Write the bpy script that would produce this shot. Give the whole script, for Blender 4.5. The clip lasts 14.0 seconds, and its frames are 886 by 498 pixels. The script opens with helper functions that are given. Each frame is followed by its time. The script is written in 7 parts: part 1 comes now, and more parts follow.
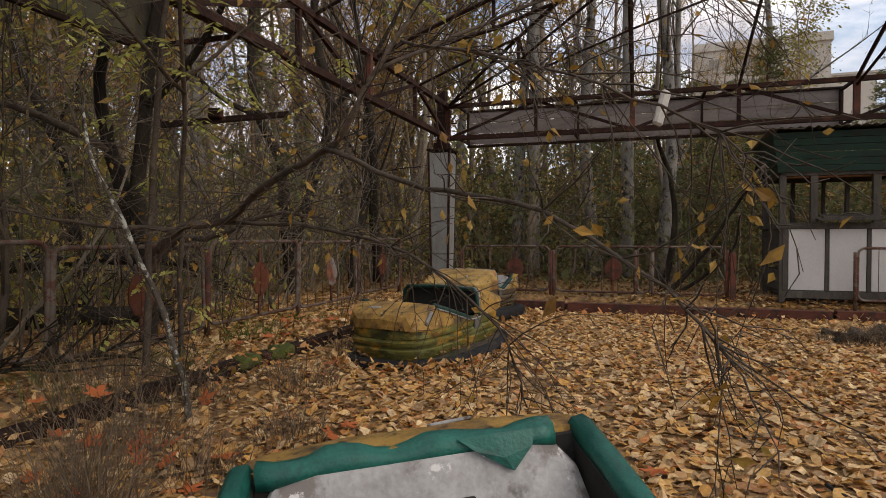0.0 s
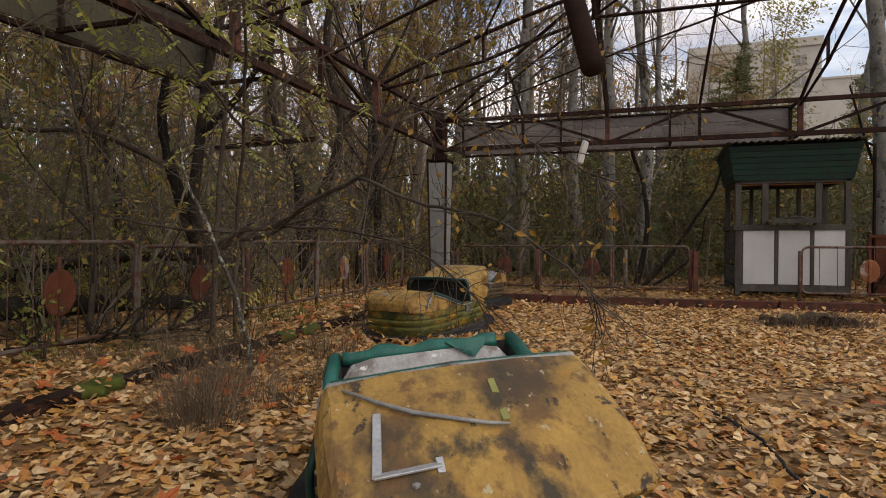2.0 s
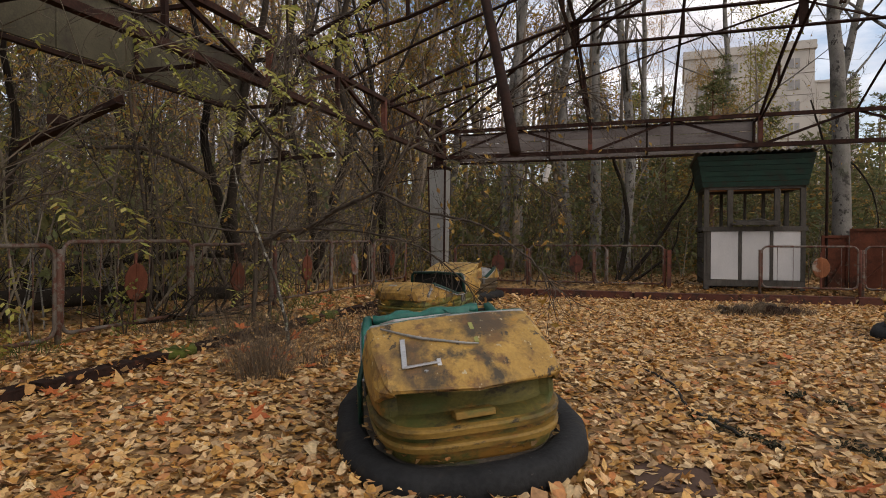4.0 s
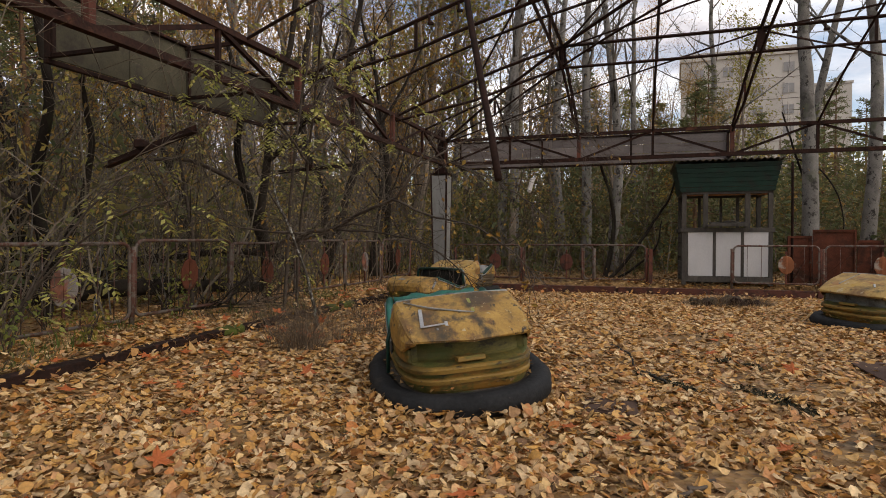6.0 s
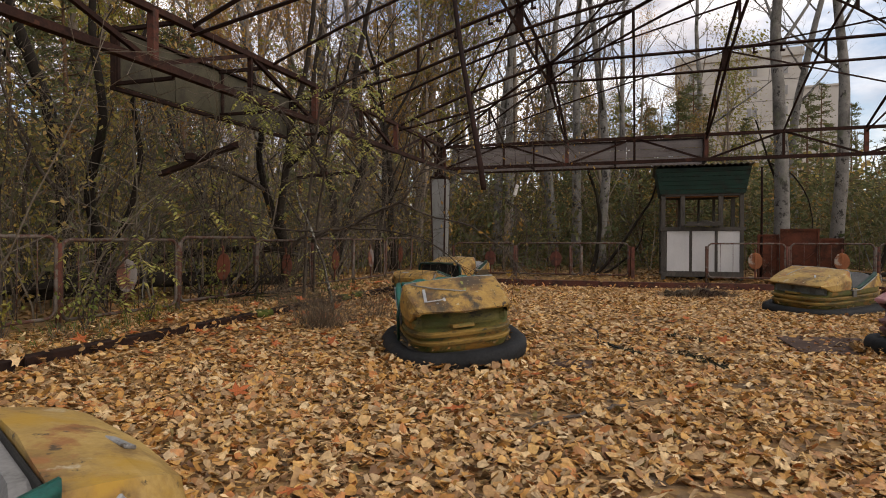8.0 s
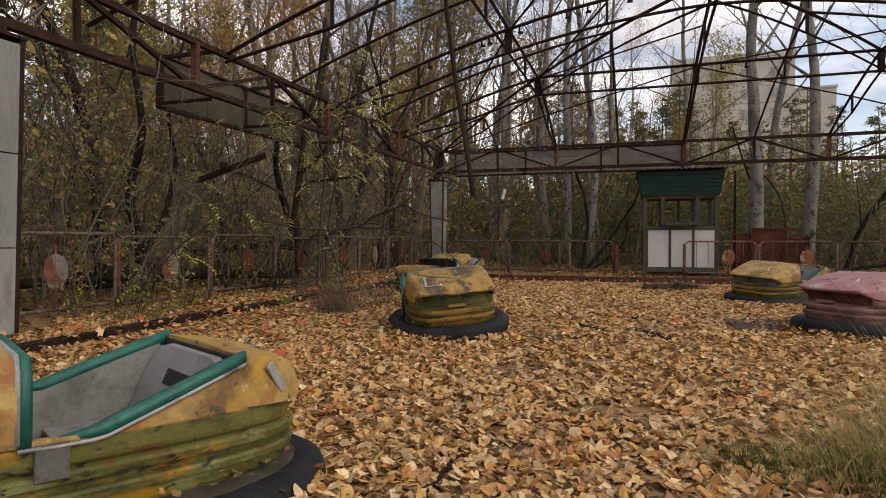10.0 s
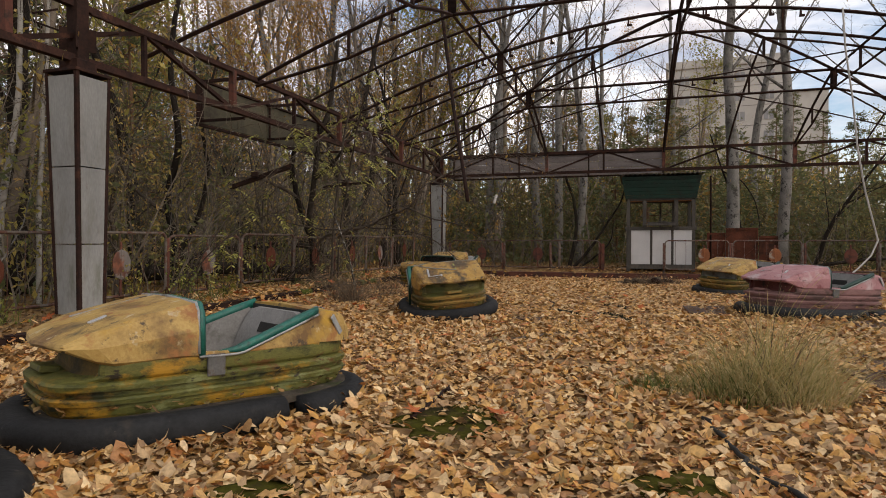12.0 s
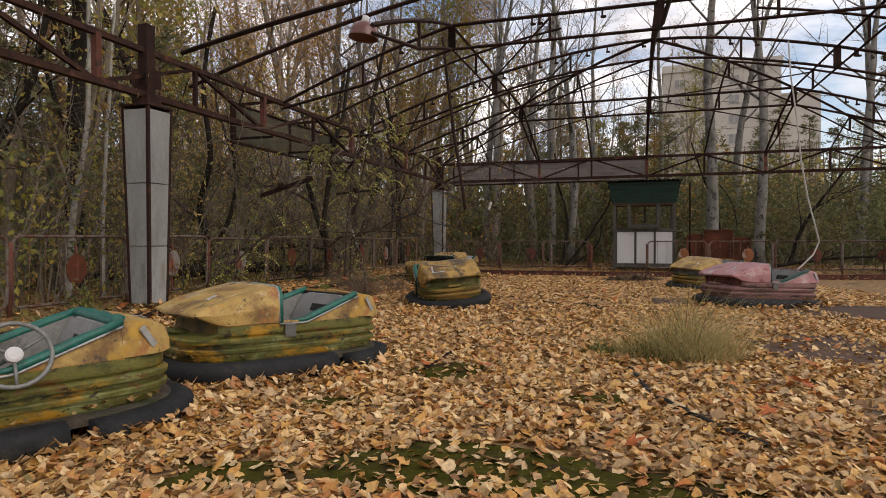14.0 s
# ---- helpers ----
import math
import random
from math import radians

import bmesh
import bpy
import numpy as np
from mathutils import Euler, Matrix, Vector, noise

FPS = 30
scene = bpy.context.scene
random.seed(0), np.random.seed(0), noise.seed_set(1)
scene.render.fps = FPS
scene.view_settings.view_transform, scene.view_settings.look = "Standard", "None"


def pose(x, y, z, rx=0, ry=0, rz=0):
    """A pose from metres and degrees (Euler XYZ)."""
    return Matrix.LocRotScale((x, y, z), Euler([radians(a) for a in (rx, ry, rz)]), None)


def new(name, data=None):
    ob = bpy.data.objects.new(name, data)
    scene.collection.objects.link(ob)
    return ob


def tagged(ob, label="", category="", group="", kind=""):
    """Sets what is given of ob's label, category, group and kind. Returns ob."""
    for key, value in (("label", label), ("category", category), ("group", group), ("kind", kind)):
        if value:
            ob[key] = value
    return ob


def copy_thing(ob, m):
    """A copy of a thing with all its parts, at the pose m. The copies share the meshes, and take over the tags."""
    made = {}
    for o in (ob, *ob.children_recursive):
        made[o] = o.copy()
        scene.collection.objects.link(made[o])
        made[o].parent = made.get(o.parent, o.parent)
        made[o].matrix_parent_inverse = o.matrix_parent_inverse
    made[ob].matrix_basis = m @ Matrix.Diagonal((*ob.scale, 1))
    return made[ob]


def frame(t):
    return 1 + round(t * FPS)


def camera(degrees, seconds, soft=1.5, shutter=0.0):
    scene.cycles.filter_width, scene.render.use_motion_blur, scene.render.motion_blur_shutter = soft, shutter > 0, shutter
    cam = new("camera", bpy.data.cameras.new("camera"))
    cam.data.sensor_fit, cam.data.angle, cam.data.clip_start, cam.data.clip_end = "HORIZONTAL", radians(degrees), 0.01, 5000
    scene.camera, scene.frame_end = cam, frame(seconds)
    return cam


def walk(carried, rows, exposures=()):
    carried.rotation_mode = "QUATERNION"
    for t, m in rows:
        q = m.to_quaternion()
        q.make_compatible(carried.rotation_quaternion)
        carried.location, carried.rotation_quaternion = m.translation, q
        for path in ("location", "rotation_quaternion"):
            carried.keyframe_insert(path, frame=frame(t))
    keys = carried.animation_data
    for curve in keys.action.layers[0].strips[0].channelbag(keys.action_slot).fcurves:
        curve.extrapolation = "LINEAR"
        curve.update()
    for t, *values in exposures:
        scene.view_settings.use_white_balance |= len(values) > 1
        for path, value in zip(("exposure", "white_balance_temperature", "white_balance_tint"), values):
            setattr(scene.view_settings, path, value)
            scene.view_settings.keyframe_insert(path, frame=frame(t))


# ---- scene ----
cam = camera(72.0, 14.0, soft=0.95)
# seconds, eye x, y, z, then tilt, lean and turn in degrees
ROWS = [
    (0.0, 0.0000, 0.0000, 1.2500, 88.868, -0.010, 0.000),
    (0.5, -0.0019, -0.3372, 1.2521, 88.927, -0.020, -0.040),
    (1.0, 0.0135, -0.7126, 1.2538, 88.908, 0.020, -0.040),
    (1.5, 0.0252, -1.0654, 1.2480, 88.927, 0.030, -0.059),
    (2.0, 0.0194, -1.4476, 1.2476, 88.947, 0.020, -0.139),
    (2.5, 0.0252, -1.7907, 1.2458, 88.987, 0.050, -0.139),
    (3.0, 0.0290, -2.1543, 1.2476, 88.967, 0.050, -0.158),
    (5.5, -0.0039, -3.7994, 1.2392, 88.987, -0.060, -0.178),
    (6.0, -0.0232, -4.1484, 1.2354, 89.007, -0.040, -0.198),
    (6.5, -0.0368, -4.4622, 1.2203, 89.026, -0.030, -0.218),
    (7.0, -0.0387, -4.8023, 1.2146, 89.046, -0.020, -0.238),
    (7.5, -0.0310, -5.1092, 1.1977, 89.046, -0.000, -0.257),
    (8.0, -0.0232, -5.4426, 1.1882, 89.046, 0.000, -0.277),
    (10.5, -0.0097, -7.0828, 1.1411, 89.007, 0.000, -0.416),
    (11.0, -0.0077, -7.4542, 1.1312, 89.026, 0.000, -0.436),
    (11.5, -0.0174, -7.8032, 1.1274, 89.046, 0.030, -0.455),
    (12.0, -0.0329, -8.1981, 1.1250, 89.046, 0.020, -0.475),
    (12.5, -0.0445, -8.5607, 1.1326, 89.066, 0.050, -0.495),
    (13.0, -0.0542, -8.9693, 1.1358, 89.086, 0.070, -0.495),
    (13.5, -0.0677, -9.3505, 1.1432, 89.106, 0.090, -0.495),
    (14.0, -0.0813, -9.7737, 1.1483, 89.106, 0.130, -0.515),
]
walk(cam, [(t, pose(x, y, z, a, b, c)) for t, x, y, z, a, b, c in ROWS], exposures=[(0.0, 0.62, 6850, 12)])

# ---- world, sun, exposure ----
SUN_EL, SUN_AZ = 36.0, 128.0
world = bpy.data.worlds.new("world")
scene.world = world
world.use_nodes = True
wn, wl = world.node_tree.nodes, world.node_tree.links
sky = wn.new("ShaderNodeTexSky")
sky.sky_type = "NISHITA"
sky.sun_disc = False
sky.sun_elevation, sky.sun_rotation = radians(SUN_EL), radians(SUN_AZ)
sky.air_density, sky.dust_density = 1.0, 1.5
coord = wn.new("ShaderNodeTexCoord")
stretch = wn.new("ShaderNodeMapping")
stretch.inputs["Scale"].default_value = (1.6, 1.6, 4.5)
clouds = wn.new("ShaderNodeTexNoise")
clouds.inputs["Scale"].default_value = 1.7
clouds.inputs["Detail"].default_value = 8
clouds.inputs["Roughness"].default_value = 0.58
ramp = wn.new("ShaderNodeValToRGB")
ramp.color_ramp.elements[0].position, ramp.color_ramp.elements[1].position = 0.36, 0.56
tone = wn.new("ShaderNodeTexNoise")
tone.inputs["Scale"].default_value = 3.1
tone.inputs["Detail"].default_value = 6
cloud_col = wn.new("ShaderNodeValToRGB")
cloud_col.color_ramp.elements[0].color = (3.7, 3.65, 4.05, 1)
cloud_col.color_ramp.elements[1].color = (9.2, 9.0, 8.9, 1)
cloud_col.color_ramp.elements[0].position, cloud_col.color_ramp.elements[1].position = 0.35, 0.68
mix = wn.new("ShaderNodeMix")
mix.data_type = "RGBA"
bg = wn["Background"]
bg.inputs["Strength"].default_value = 0.125
wl.new(coord.outputs["Generated"], stretch.inputs["Vector"])
wl.new(stretch.outputs["Vector"], clouds.inputs["Vector"])
wl.new(stretch.outputs["Vector"], tone.inputs["Vector"])
wl.new(clouds.outputs["Fac"], ramp.inputs["Fac"])
wl.new(tone.outputs["Fac"], cloud_col.inputs["Fac"])
wl.new(ramp.outputs["Color"], mix.inputs["Factor"])
wl.new(sky.outputs["Color"], mix.inputs["A"])
wl.new(cloud_col.outputs["Color"], mix.inputs["B"])
wl.new(mix.outputs["Result"], bg.inputs["Color"])
sun = new("sun", bpy.data.lights.new("sun", "SUN"))
sun.data.energy, sun.data.angle, sun.data.color = 0.75, radians(40), (1.0, 0.94, 0.86)
sun.rotation_euler = (radians(90 - SUN_EL), 0, radians(180 - SUN_AZ))


# ---- materials ----
def rgb(c):
    return (c[0], c[1], c[2], 1.0)


def material(name, low, high, scale=8.0, rough=0.8, metal=0.0, bump=0.3, spots=None, spot_scale=3.0, spot_at=0.58, spot_soft=0.08, per_piece=0.0, stretch=(1, 1, 1), fine=60.0, spec=0.3, space="Object", layers=()):
    """Two-scale coloured noise, an optional second colour in patches, bump, and a shift of brightness from piece to piece."""
    m = bpy.data.materials.new(name)
    m.use_nodes = True
    n, l = m.node_tree.nodes, m.node_tree.links
    bsdf = n["Principled BSDF"]
    tc = n.new("ShaderNodeTexCoord")
    mp = n.new("ShaderNodeMapping")
    mp.inputs["Scale"].default_value = stretch
    l.new(tc.outputs[space], mp.inputs["Vector"])
    big = n.new("ShaderNodeTexNoise")
    big.inputs["Scale"].default_value, big.inputs["Detail"].default_value, big.inputs["Roughness"].default_value = scale, 7, 0.62
    small = n.new("ShaderNodeTexNoise")
    small.inputs["Scale"].default_value, small.inputs["Detail"].default_value = fine, 4
    l.new(mp.outputs["Vector"], big.inputs["Vector"])
    l.new(mp.outputs["Vector"], small.inputs["Vector"])
    add = n.new("ShaderNodeMix")
    add.data_type = "FLOAT"
    add.inputs["Factor"].default_value = 0.35
    l.new(big.outputs["Fac"], add.inputs["A"])
    l.new(small.outputs["Fac"], add.inputs["B"])
    cr = n.new("ShaderNodeValToRGB")
    cr.color_ramp.elements[0].position, cr.color_ramp.elements[1].position = 0.34, 0.66
    cr.color_ramp.elements[0].color, cr.color_ramp.elements[1].color = rgb(low), rgb(high)
    l.new(add.outputs["Result"], cr.inputs["Fac"])
    out = cr.outputs["Color"]
    todo = ([(spots, spot_scale, spot_at, spot_soft)] if spots is not None else []) + list(layers)
    for i, (colour, sc, at, soft) in enumerate(todo):
        sp = n.new("ShaderNodeTexNoise")
        sp.inputs["Scale"].default_value, sp.inputs["Detail"].default_value, sp.inputs["Roughness"].default_value = sc, 8, 0.66
        off = n.new("ShaderNodeVectorMath")
        off.inputs[1].default_value = (7.3 + 5.1 * i, 3.1 + 2.7 * i, 5.7 - 3.3 * i)
        l.new(mp.outputs["Vector"], off.inputs[0])
        l.new(off.outputs["Vector"], sp.inputs["Vector"])
        sr = n.new("ShaderNodeValToRGB")
        sr.color_ramp.elements[0].position, sr.color_ramp.elements[1].position = at, at + soft
        l.new(sp.outputs["Fac"], sr.inputs["Fac"])
        mx = n.new("ShaderNodeMix")
        mx.data_type = "RGBA"
        l.new(sr.outputs["Color"], mx.inputs["Factor"])
        l.new(out, mx.inputs["A"])
        mx.inputs["B"].default_value = rgb(colour)
        out = mx.outputs["Result"]
    if per_piece:
        oi = n.new("ShaderNodeObjectInfo")
        mr = n.new("ShaderNodeMapRange")
        mr.inputs["To Min"].default_value, mr.inputs["To Max"].default_value = 1 - per_piece, 1 + per_piece
        l.new(oi.outputs["Random"], mr.inputs["Value"])
        hs = n.new("ShaderNodeHueSaturation")
        l.new(mr.outputs["Result"], hs.inputs["Value"])
        l.new(out, hs.inputs["Color"])
        out = hs.outputs["Color"]
    l.new(out, bsdf.inputs["Base Color"])
    bsdf.inputs["Roughness"].default_value, bsdf.inputs["Metallic"].default_value = rough, metal
    bsdf.inputs["Specular IOR Level"].default_value = spec
    if bump:
        bp = n.new("ShaderNodeBump")
        bp.inputs["Strength"].default_value, bp.inputs["Distance"].default_value = bump, 0.01
        l.new(add.outputs["Result"], bp.inputs["Height"])
        l.new(bp.outputs["Normal"], bsdf.inputs["Normal"])
    return m


def leaf_material(name, colours, rough=0.7, shine=0.25, through_light=0.25):
    """Leaves: each island takes one of the colours, with blotches and a little light let through."""
    m = bpy.data.materials.new(name)
    m.use_nodes = True
    n, l = m.node_tree.nodes, m.node_tree.links
    bsdf = n["Principled BSDF"]
    geo = n.new("ShaderNodeNewGeometry")
    cr = n.new("ShaderNodeValToRGB")
    el = cr.color_ramp.elements
    while len(el) < len(colours):
        el.new(0.5)
    for i, c in enumerate(colours):
        el[i].position = i / max(1, len(colours) - 1)
        el[i].color = rgb(c)
    l.new(geo.outputs["Random Per Island"], cr.inputs["Fac"])
    tc = n.new("ShaderNodeTexCoord")
    nz = n.new("ShaderNodeTexNoise")
    nz.inputs["Scale"].default_value, nz.inputs["Detail"].default_value = 45.0, 4
    l.new(tc.outputs["Object"], nz.inputs["Vector"])
    mr = n.new("ShaderNodeMapRange")
    mr.inputs["From Min"].default_value, mr.inputs["From Max"].default_value = 0.3, 0.7
    mr.inputs["To Min"].default_value, mr.inputs["To Max"].default_value = 0.72, 1.2
    l.new(nz.outputs["Fac"], mr.inputs["Value"])
    hs = n.new("ShaderNodeHueSaturation")
    l.new(mr.outputs["Result"], hs.inputs["Value"])
    l.new(cr.outputs["Color"], hs.inputs["Color"])
    l.new(hs.outputs["Color"], bsdf.inputs["Base Color"])
    bsdf.inputs["Roughness"].default_value = rough
    bsdf.inputs["Specular IOR Level"].default_value = shine
    if through_light:
        tr = n.new("ShaderNodeBsdfTranslucent")
        l.new(hs.outputs["Color"], tr.inputs["Color"])
        ms = n.new("ShaderNodeMixShader")
        ms.inputs["Fac"].default_value = through_light
        l.new(bsdf.outputs["BSDF"], ms.inputs[1])
        l.new(tr.outputs["BSDF"], ms.inputs[2])
        l.new(ms.outputs["Shader"], n["Material Output"].inputs["Surface"])
    return m


RUST = material("rusted_steel", (0.013, 0.008, 0.007), (0.042, 0.019, 0.013), 5, 0.9, 0.0, 0.6, (0.075, 0.032, 0.02), 3.5, 0.58, 0.1, 0.25, fine=35, spec=0.15)
RUST_RED = material("red_oxide_paint", (0.07, 0.023, 0.016), (0.13, 0.046, 0.028), 6, 0.85, 0.0, 0.4, (0.042, 0.022, 0.016), 5, 0.5, 0.1, 0.2)
RUST_DARK = material("dark_rust", (0.010, 0.007, 0.006), (0.034, 0.016, 0.011), 6, 0.9, 0.0, 0.6, (0.075, 0.03, 0.018), 4, 0.6, 0.08, 0.2, fine=35, spec=0.15)
PALE_PAINT = material("flaking_white_paint", (0.12, 0.105, 0.095), (0.21, 0.185, 0.165), 4, 0.65, 0.0, 0.25, (0.11, 0.045, 0.028), 4, 0.49, 0.06, 0.15, layers=[((0.20, 0.075, 0.042), 3, 0.55, 0.08)])
RUST_DISC = material("rust_stained_disc", (0.16, 0.055, 0.022), (0.27, 0.10, 0.04), 5, 0.85, 0.0, 0.3, (0.30, 0.25, 0.20), 2.6, 0.56, 0.05, 0.2, layers=[((0.07, 0.028, 0.016), 4, 0.56, 0.1)])
FENCE = material("flaking_fence_paint", (0.07, 0.056, 0.044), (0.145, 0.12, 0.098), 9, 0.75, 0.0, 0.3, (0.075, 0.032, 0.02), 9, 0.46, 0.06, 0.2)
COLUMN = material("weathered_cladding", (0.155, 0.157, 0.150), (0.255, 0.253, 0.24), 2.5, 0.6, 0.0, 0.15, (0.12, 0.108, 0.085), 2.2, 0.54, 0.16, 0.12, (1, 1, 0.3), layers=[((0.09, 0.05, 0.035), 7, 0.62, 0.06), ((0.09, 0.095, 0.065), 1.6, 0.56, 0.15)])
FASCIA = material("grey_painted_boards", (0.10, 0.083, 0.075), (0.19, 0.165, 0.155), 3, 0.7, 0.0, 0.3, (0.07, 0.045, 0.035), 4, 0.57, 0.12, 0.15, (0.4, 0.4, 1.5))
FASCIA_OLIVE = material("olive_fascia", (0.038, 0.034, 0.021), (0.085, 0.075, 0.046), 3, 0.8, 0.0, 0.3, (0.035, 0.028, 0.02), 2.5, 0.52, 0.12, 0.15)
YELLOW = material("faded_yellow_paint", (0.23, 0.13, 0.032), (0.42, 0.255, 0.062), 4, 0.6, 0.0, 0.35, (0.075, 0.048, 0.024), 2.6, 0.47, 0.15, layers=[((0.14, 0.075, 0.028), 6, 0.53, 0.09), ((0.40, 0.33, 0.2), 18, 0.63, 0.03), ((0.042, 0.03, 0.018), 10, 0.59, 0.05), ((0.05, 0.038, 0.022), 3.6, 0.55, 0.1), ((0.34, 0.17, 0.03), 5, 0.6, 0.08)], stretch=(0.8, 1.25, 1))
YELLOW_PALE = material("chalky_yellow_paint", (0.27, 0.165, 0.045), (0.44, 0.295, 0.095), 4, 0.6, 0.0, 0.35, (0.14, 0.078, 0.028), 2.4, 0.49, 0.14, layers=[((0.26, 0.115, 0.038), 5, 0.57, 0.08), ((0.42, 0.35, 0.23), 7, 0.6, 0.07), ((0.07, 0.047, 0.025), 12, 0.6, 0.06), ((0.075, 0.055, 0.026), 3.0, 0.56, 0.12), ((0.36, 0.21, 0.03), 2.0, 0.55, 0.1)])
GREEN_BODY = material("mossy_green_paint", (0.055, 0.060, 0.014), (0.135, 0.125, 0.028), 4, 0.6, 0.0, 0.4, (0.33, 0.17, 0.016), 2.6, 0.50, 0.09, layers=[((0.024, 0.026, 0.009), 5, 0.53, 0.12), ((0.17, 0.18, 0.07), 3.4, 0.57, 0.08), ((0.10, 0.048, 0.013), 6, 0.58, 0.08), ((0.022, 0.016, 0.009), 12, 0.6, 0.05)], stretch=(0.8, 0.8, 1.6))
OCHRE_BODY = material("ochre_stained_paint", (0.13, 0.078, 0.016), (0.27, 0.16, 0.035), 4, 0.6, 0.0, 0.4, (0.055, 0.042, 0.014), 2.8, 0.48, 0.14, layers=[((0.09, 0.09, 0.022), 4, 0.56, 0.1), ((0.22, 0.085, 0.018), 6, 0.6, 0.08), ((0.03, 0.022, 0.011), 9, 0.57, 0.08)], stretch=(0.7, 0.7, 2.2))
# grimy ochre, darkened to carry the shade under the hood's lip
OCHRE_SHADED = material("shaded_ochre_grime", (0.045, 0.034, 0.012), (0.15, 0.095, 0.022), 5, 0.75, 0.0, 0.5, (0.02, 0.016, 0.009), 4, 0.52, 0.12, layers=[((0.05, 0.06, 0.015), 3, 0.55, 0.1)])
# olive stained paint, darkened to paint in shadow between the hull ridges
OLIVE_SHADED = material("shaded_olive_stained_paint", (0.045, 0.042, 0.012), (0.125, 0.105, 0.024), 4, 0.65, 0.0, 0.5, (0.20, 0.095, 0.016), 3.2, 0.52, 0.08, layers=[((0.025, 0.02, 0.010), 6, 0.55, 0.1), ((0.05, 0.062, 0.014), 3, 0.56, 0.1)], stretch=(0.8, 0.8, 1.4))
BODY_DARK = material("dark_stained_body", (0.045, 0.034, 0.022), (0.12, 0.085, 0.045), 4, 0.65, 0.0, 0.4, (0.02, 0.016, 0.012), 3, 0.52, 0.12)
PINK = material("faded_pink_paint", (0.25, 0.105, 0.11), (0.37, 0.185, 0.185), 4, 0.55, 0.0, 0.3, (0.40, 0.30, 0.29), 3.2, 0.52, 0.14, layers=[((0.15, 0.04, 0.04), 6, 0.57, 0.1), ((0.08, 0.04, 0.035), 11, 0.61, 0.05)])
PINK_PALE = material("washed_out_pink_body", (0.13, 0.062, 0.056), (0.25, 0.135, 0.125), 4, 0.7, 0.0, 0.3, (0.07, 0.04, 0.034), 3.5, 0.50, 0.12, stretch=(0.7, 0.7, 2))
TRIM = material("green_vinyl_trim", (0.005, 0.062, 0.048), (0.011, 0.125, 0.092), 14, 0.45, 0.0, 0.4, (0.012, 0.04, 0.032), 6, 0.55, 0.1, fine=110, spec=0.4)
TRIM_DARK = material("dark_green_vinyl", (0.004, 0.022, 0.016), (0.010, 0.045, 0.032), 14, 0.5, 0.0, 0.35)
BOARD = material("peeling_grey_board", (0.27, 0.26, 0.25), (0.47, 0.46, 0.45), 9, 0.65, 0.0, 0.4, (0.19, 0.165, 0.15), 5, 0.50, 0.07, layers=[((0.62, 0.6, 0.58), 13, 0.60, 0.03), ((0.10, 0.085, 0.075), 4, 0.62, 0.08)])
CABIN_GREY = material("worn_grey_padding", (0.15, 0.145, 0.135), (0.27, 0.26, 0.245), 3, 0.75, 0.0, 0.25, (0.10, 0.095, 0.08), 3, 0.55, 0.14, layers=[((0.06, 0.055, 0.045), 5, 0.6, 0.1)])
PAN_DIRT = material("dusty_car_pan", (0.032, 0.026, 0.019), (0.085, 0.068, 0.05), 9, 0.95, 0.0, 0.8, (0.035, 0.04, 0.013), 4, 0.52, 0.1, layers=[((0.13, 0.10, 0.07), 15, 0.6, 0.06)])
MOUTH_RED = material("dark_red_grime", (0.05, 0.014, 0.012), (0.13, 0.035, 0.03), 5, 0.75, 0.0, 0.4, (0.02, 0.012, 0.01), 4, 0.54, 0.12)
MOUTH_GREY = material("grey_blue_grime", (0.06, 0.065, 0.06), (0.16, 0.165, 0.15), 5, 0.7, 0.0, 0.4, (0.04, 0.03, 0.02), 4, 0.54, 0.12)
# near-black: puts shade into cockpit hollows, slot and sockets; also plain dark cables
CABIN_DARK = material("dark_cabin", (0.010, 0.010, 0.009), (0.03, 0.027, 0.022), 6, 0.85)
RUBBER = material("weathered_rubber", (0.007, 0.0072, 0.0075), (0.020, 0.0205, 0.021), 5, 0.75, 0.0, 0.7, (0.042, 0.036, 0.028), 4, 0.58, 0.14, spec=0.22, fine=40, layers=[((0.07, 0.06, 0.05), 18, 0.66, 0.04)])
RUST_SHEET = material("dark_rusted_sheet", (0.055, 0.018, 0.010), (0.12, 0.04, 0.022), 4, 0.88, 0.0, 0.4, (0.035, 0.017, 0.011), 2.2, 0.5, 0.12, 0.2, layers=[((0.10, 0.075, 0.055), 5, 0.6, 0.06)], spec=0.15)
CHROME = material("dull_aluminium", (0.35, 0.35, 0.35), (0.6, 0.6, 0.6), 10, 0.4, 0.8, 0.2)
PALE_METAL = material("pale_worn_metal", (0.16, 0.16, 0.155), (0.34, 0.34, 0.33), 9, 0.55, 0.2, 0.3, (0.09, 0.07, 0.05), 6, 0.55, 0.08)
TAPE = material("yellow_green_tape", (0.19, 0.19, 0.05), (0.27, 0.27, 0.08), 9, 0.6)
DULL_STEEL = material("dull_grey_steel", (0.06, 0.058, 0.054), (0.13, 0.125, 0.115), 9, 0.7, 0.1, 0.3, (0.08, 0.05, 0.03), 7, 0.55, 0.08)
GREY_STEEL = material("grey_painted_steel", (0.12, 0.12, 0.115), (0.22, 0.215, 0.2), 8, 0.6, 0.3, 0.3)
WOOD_GREY = material("weathered_grey_timber", (0.026, 0.023, 0.019), (0.085, 0.075, 0.063), 5, 0.85, 0.0, 0.5, (0.03, 0.028, 0.022), 5, 0.6, 0.1, 0.18, (1, 1, 0.25))
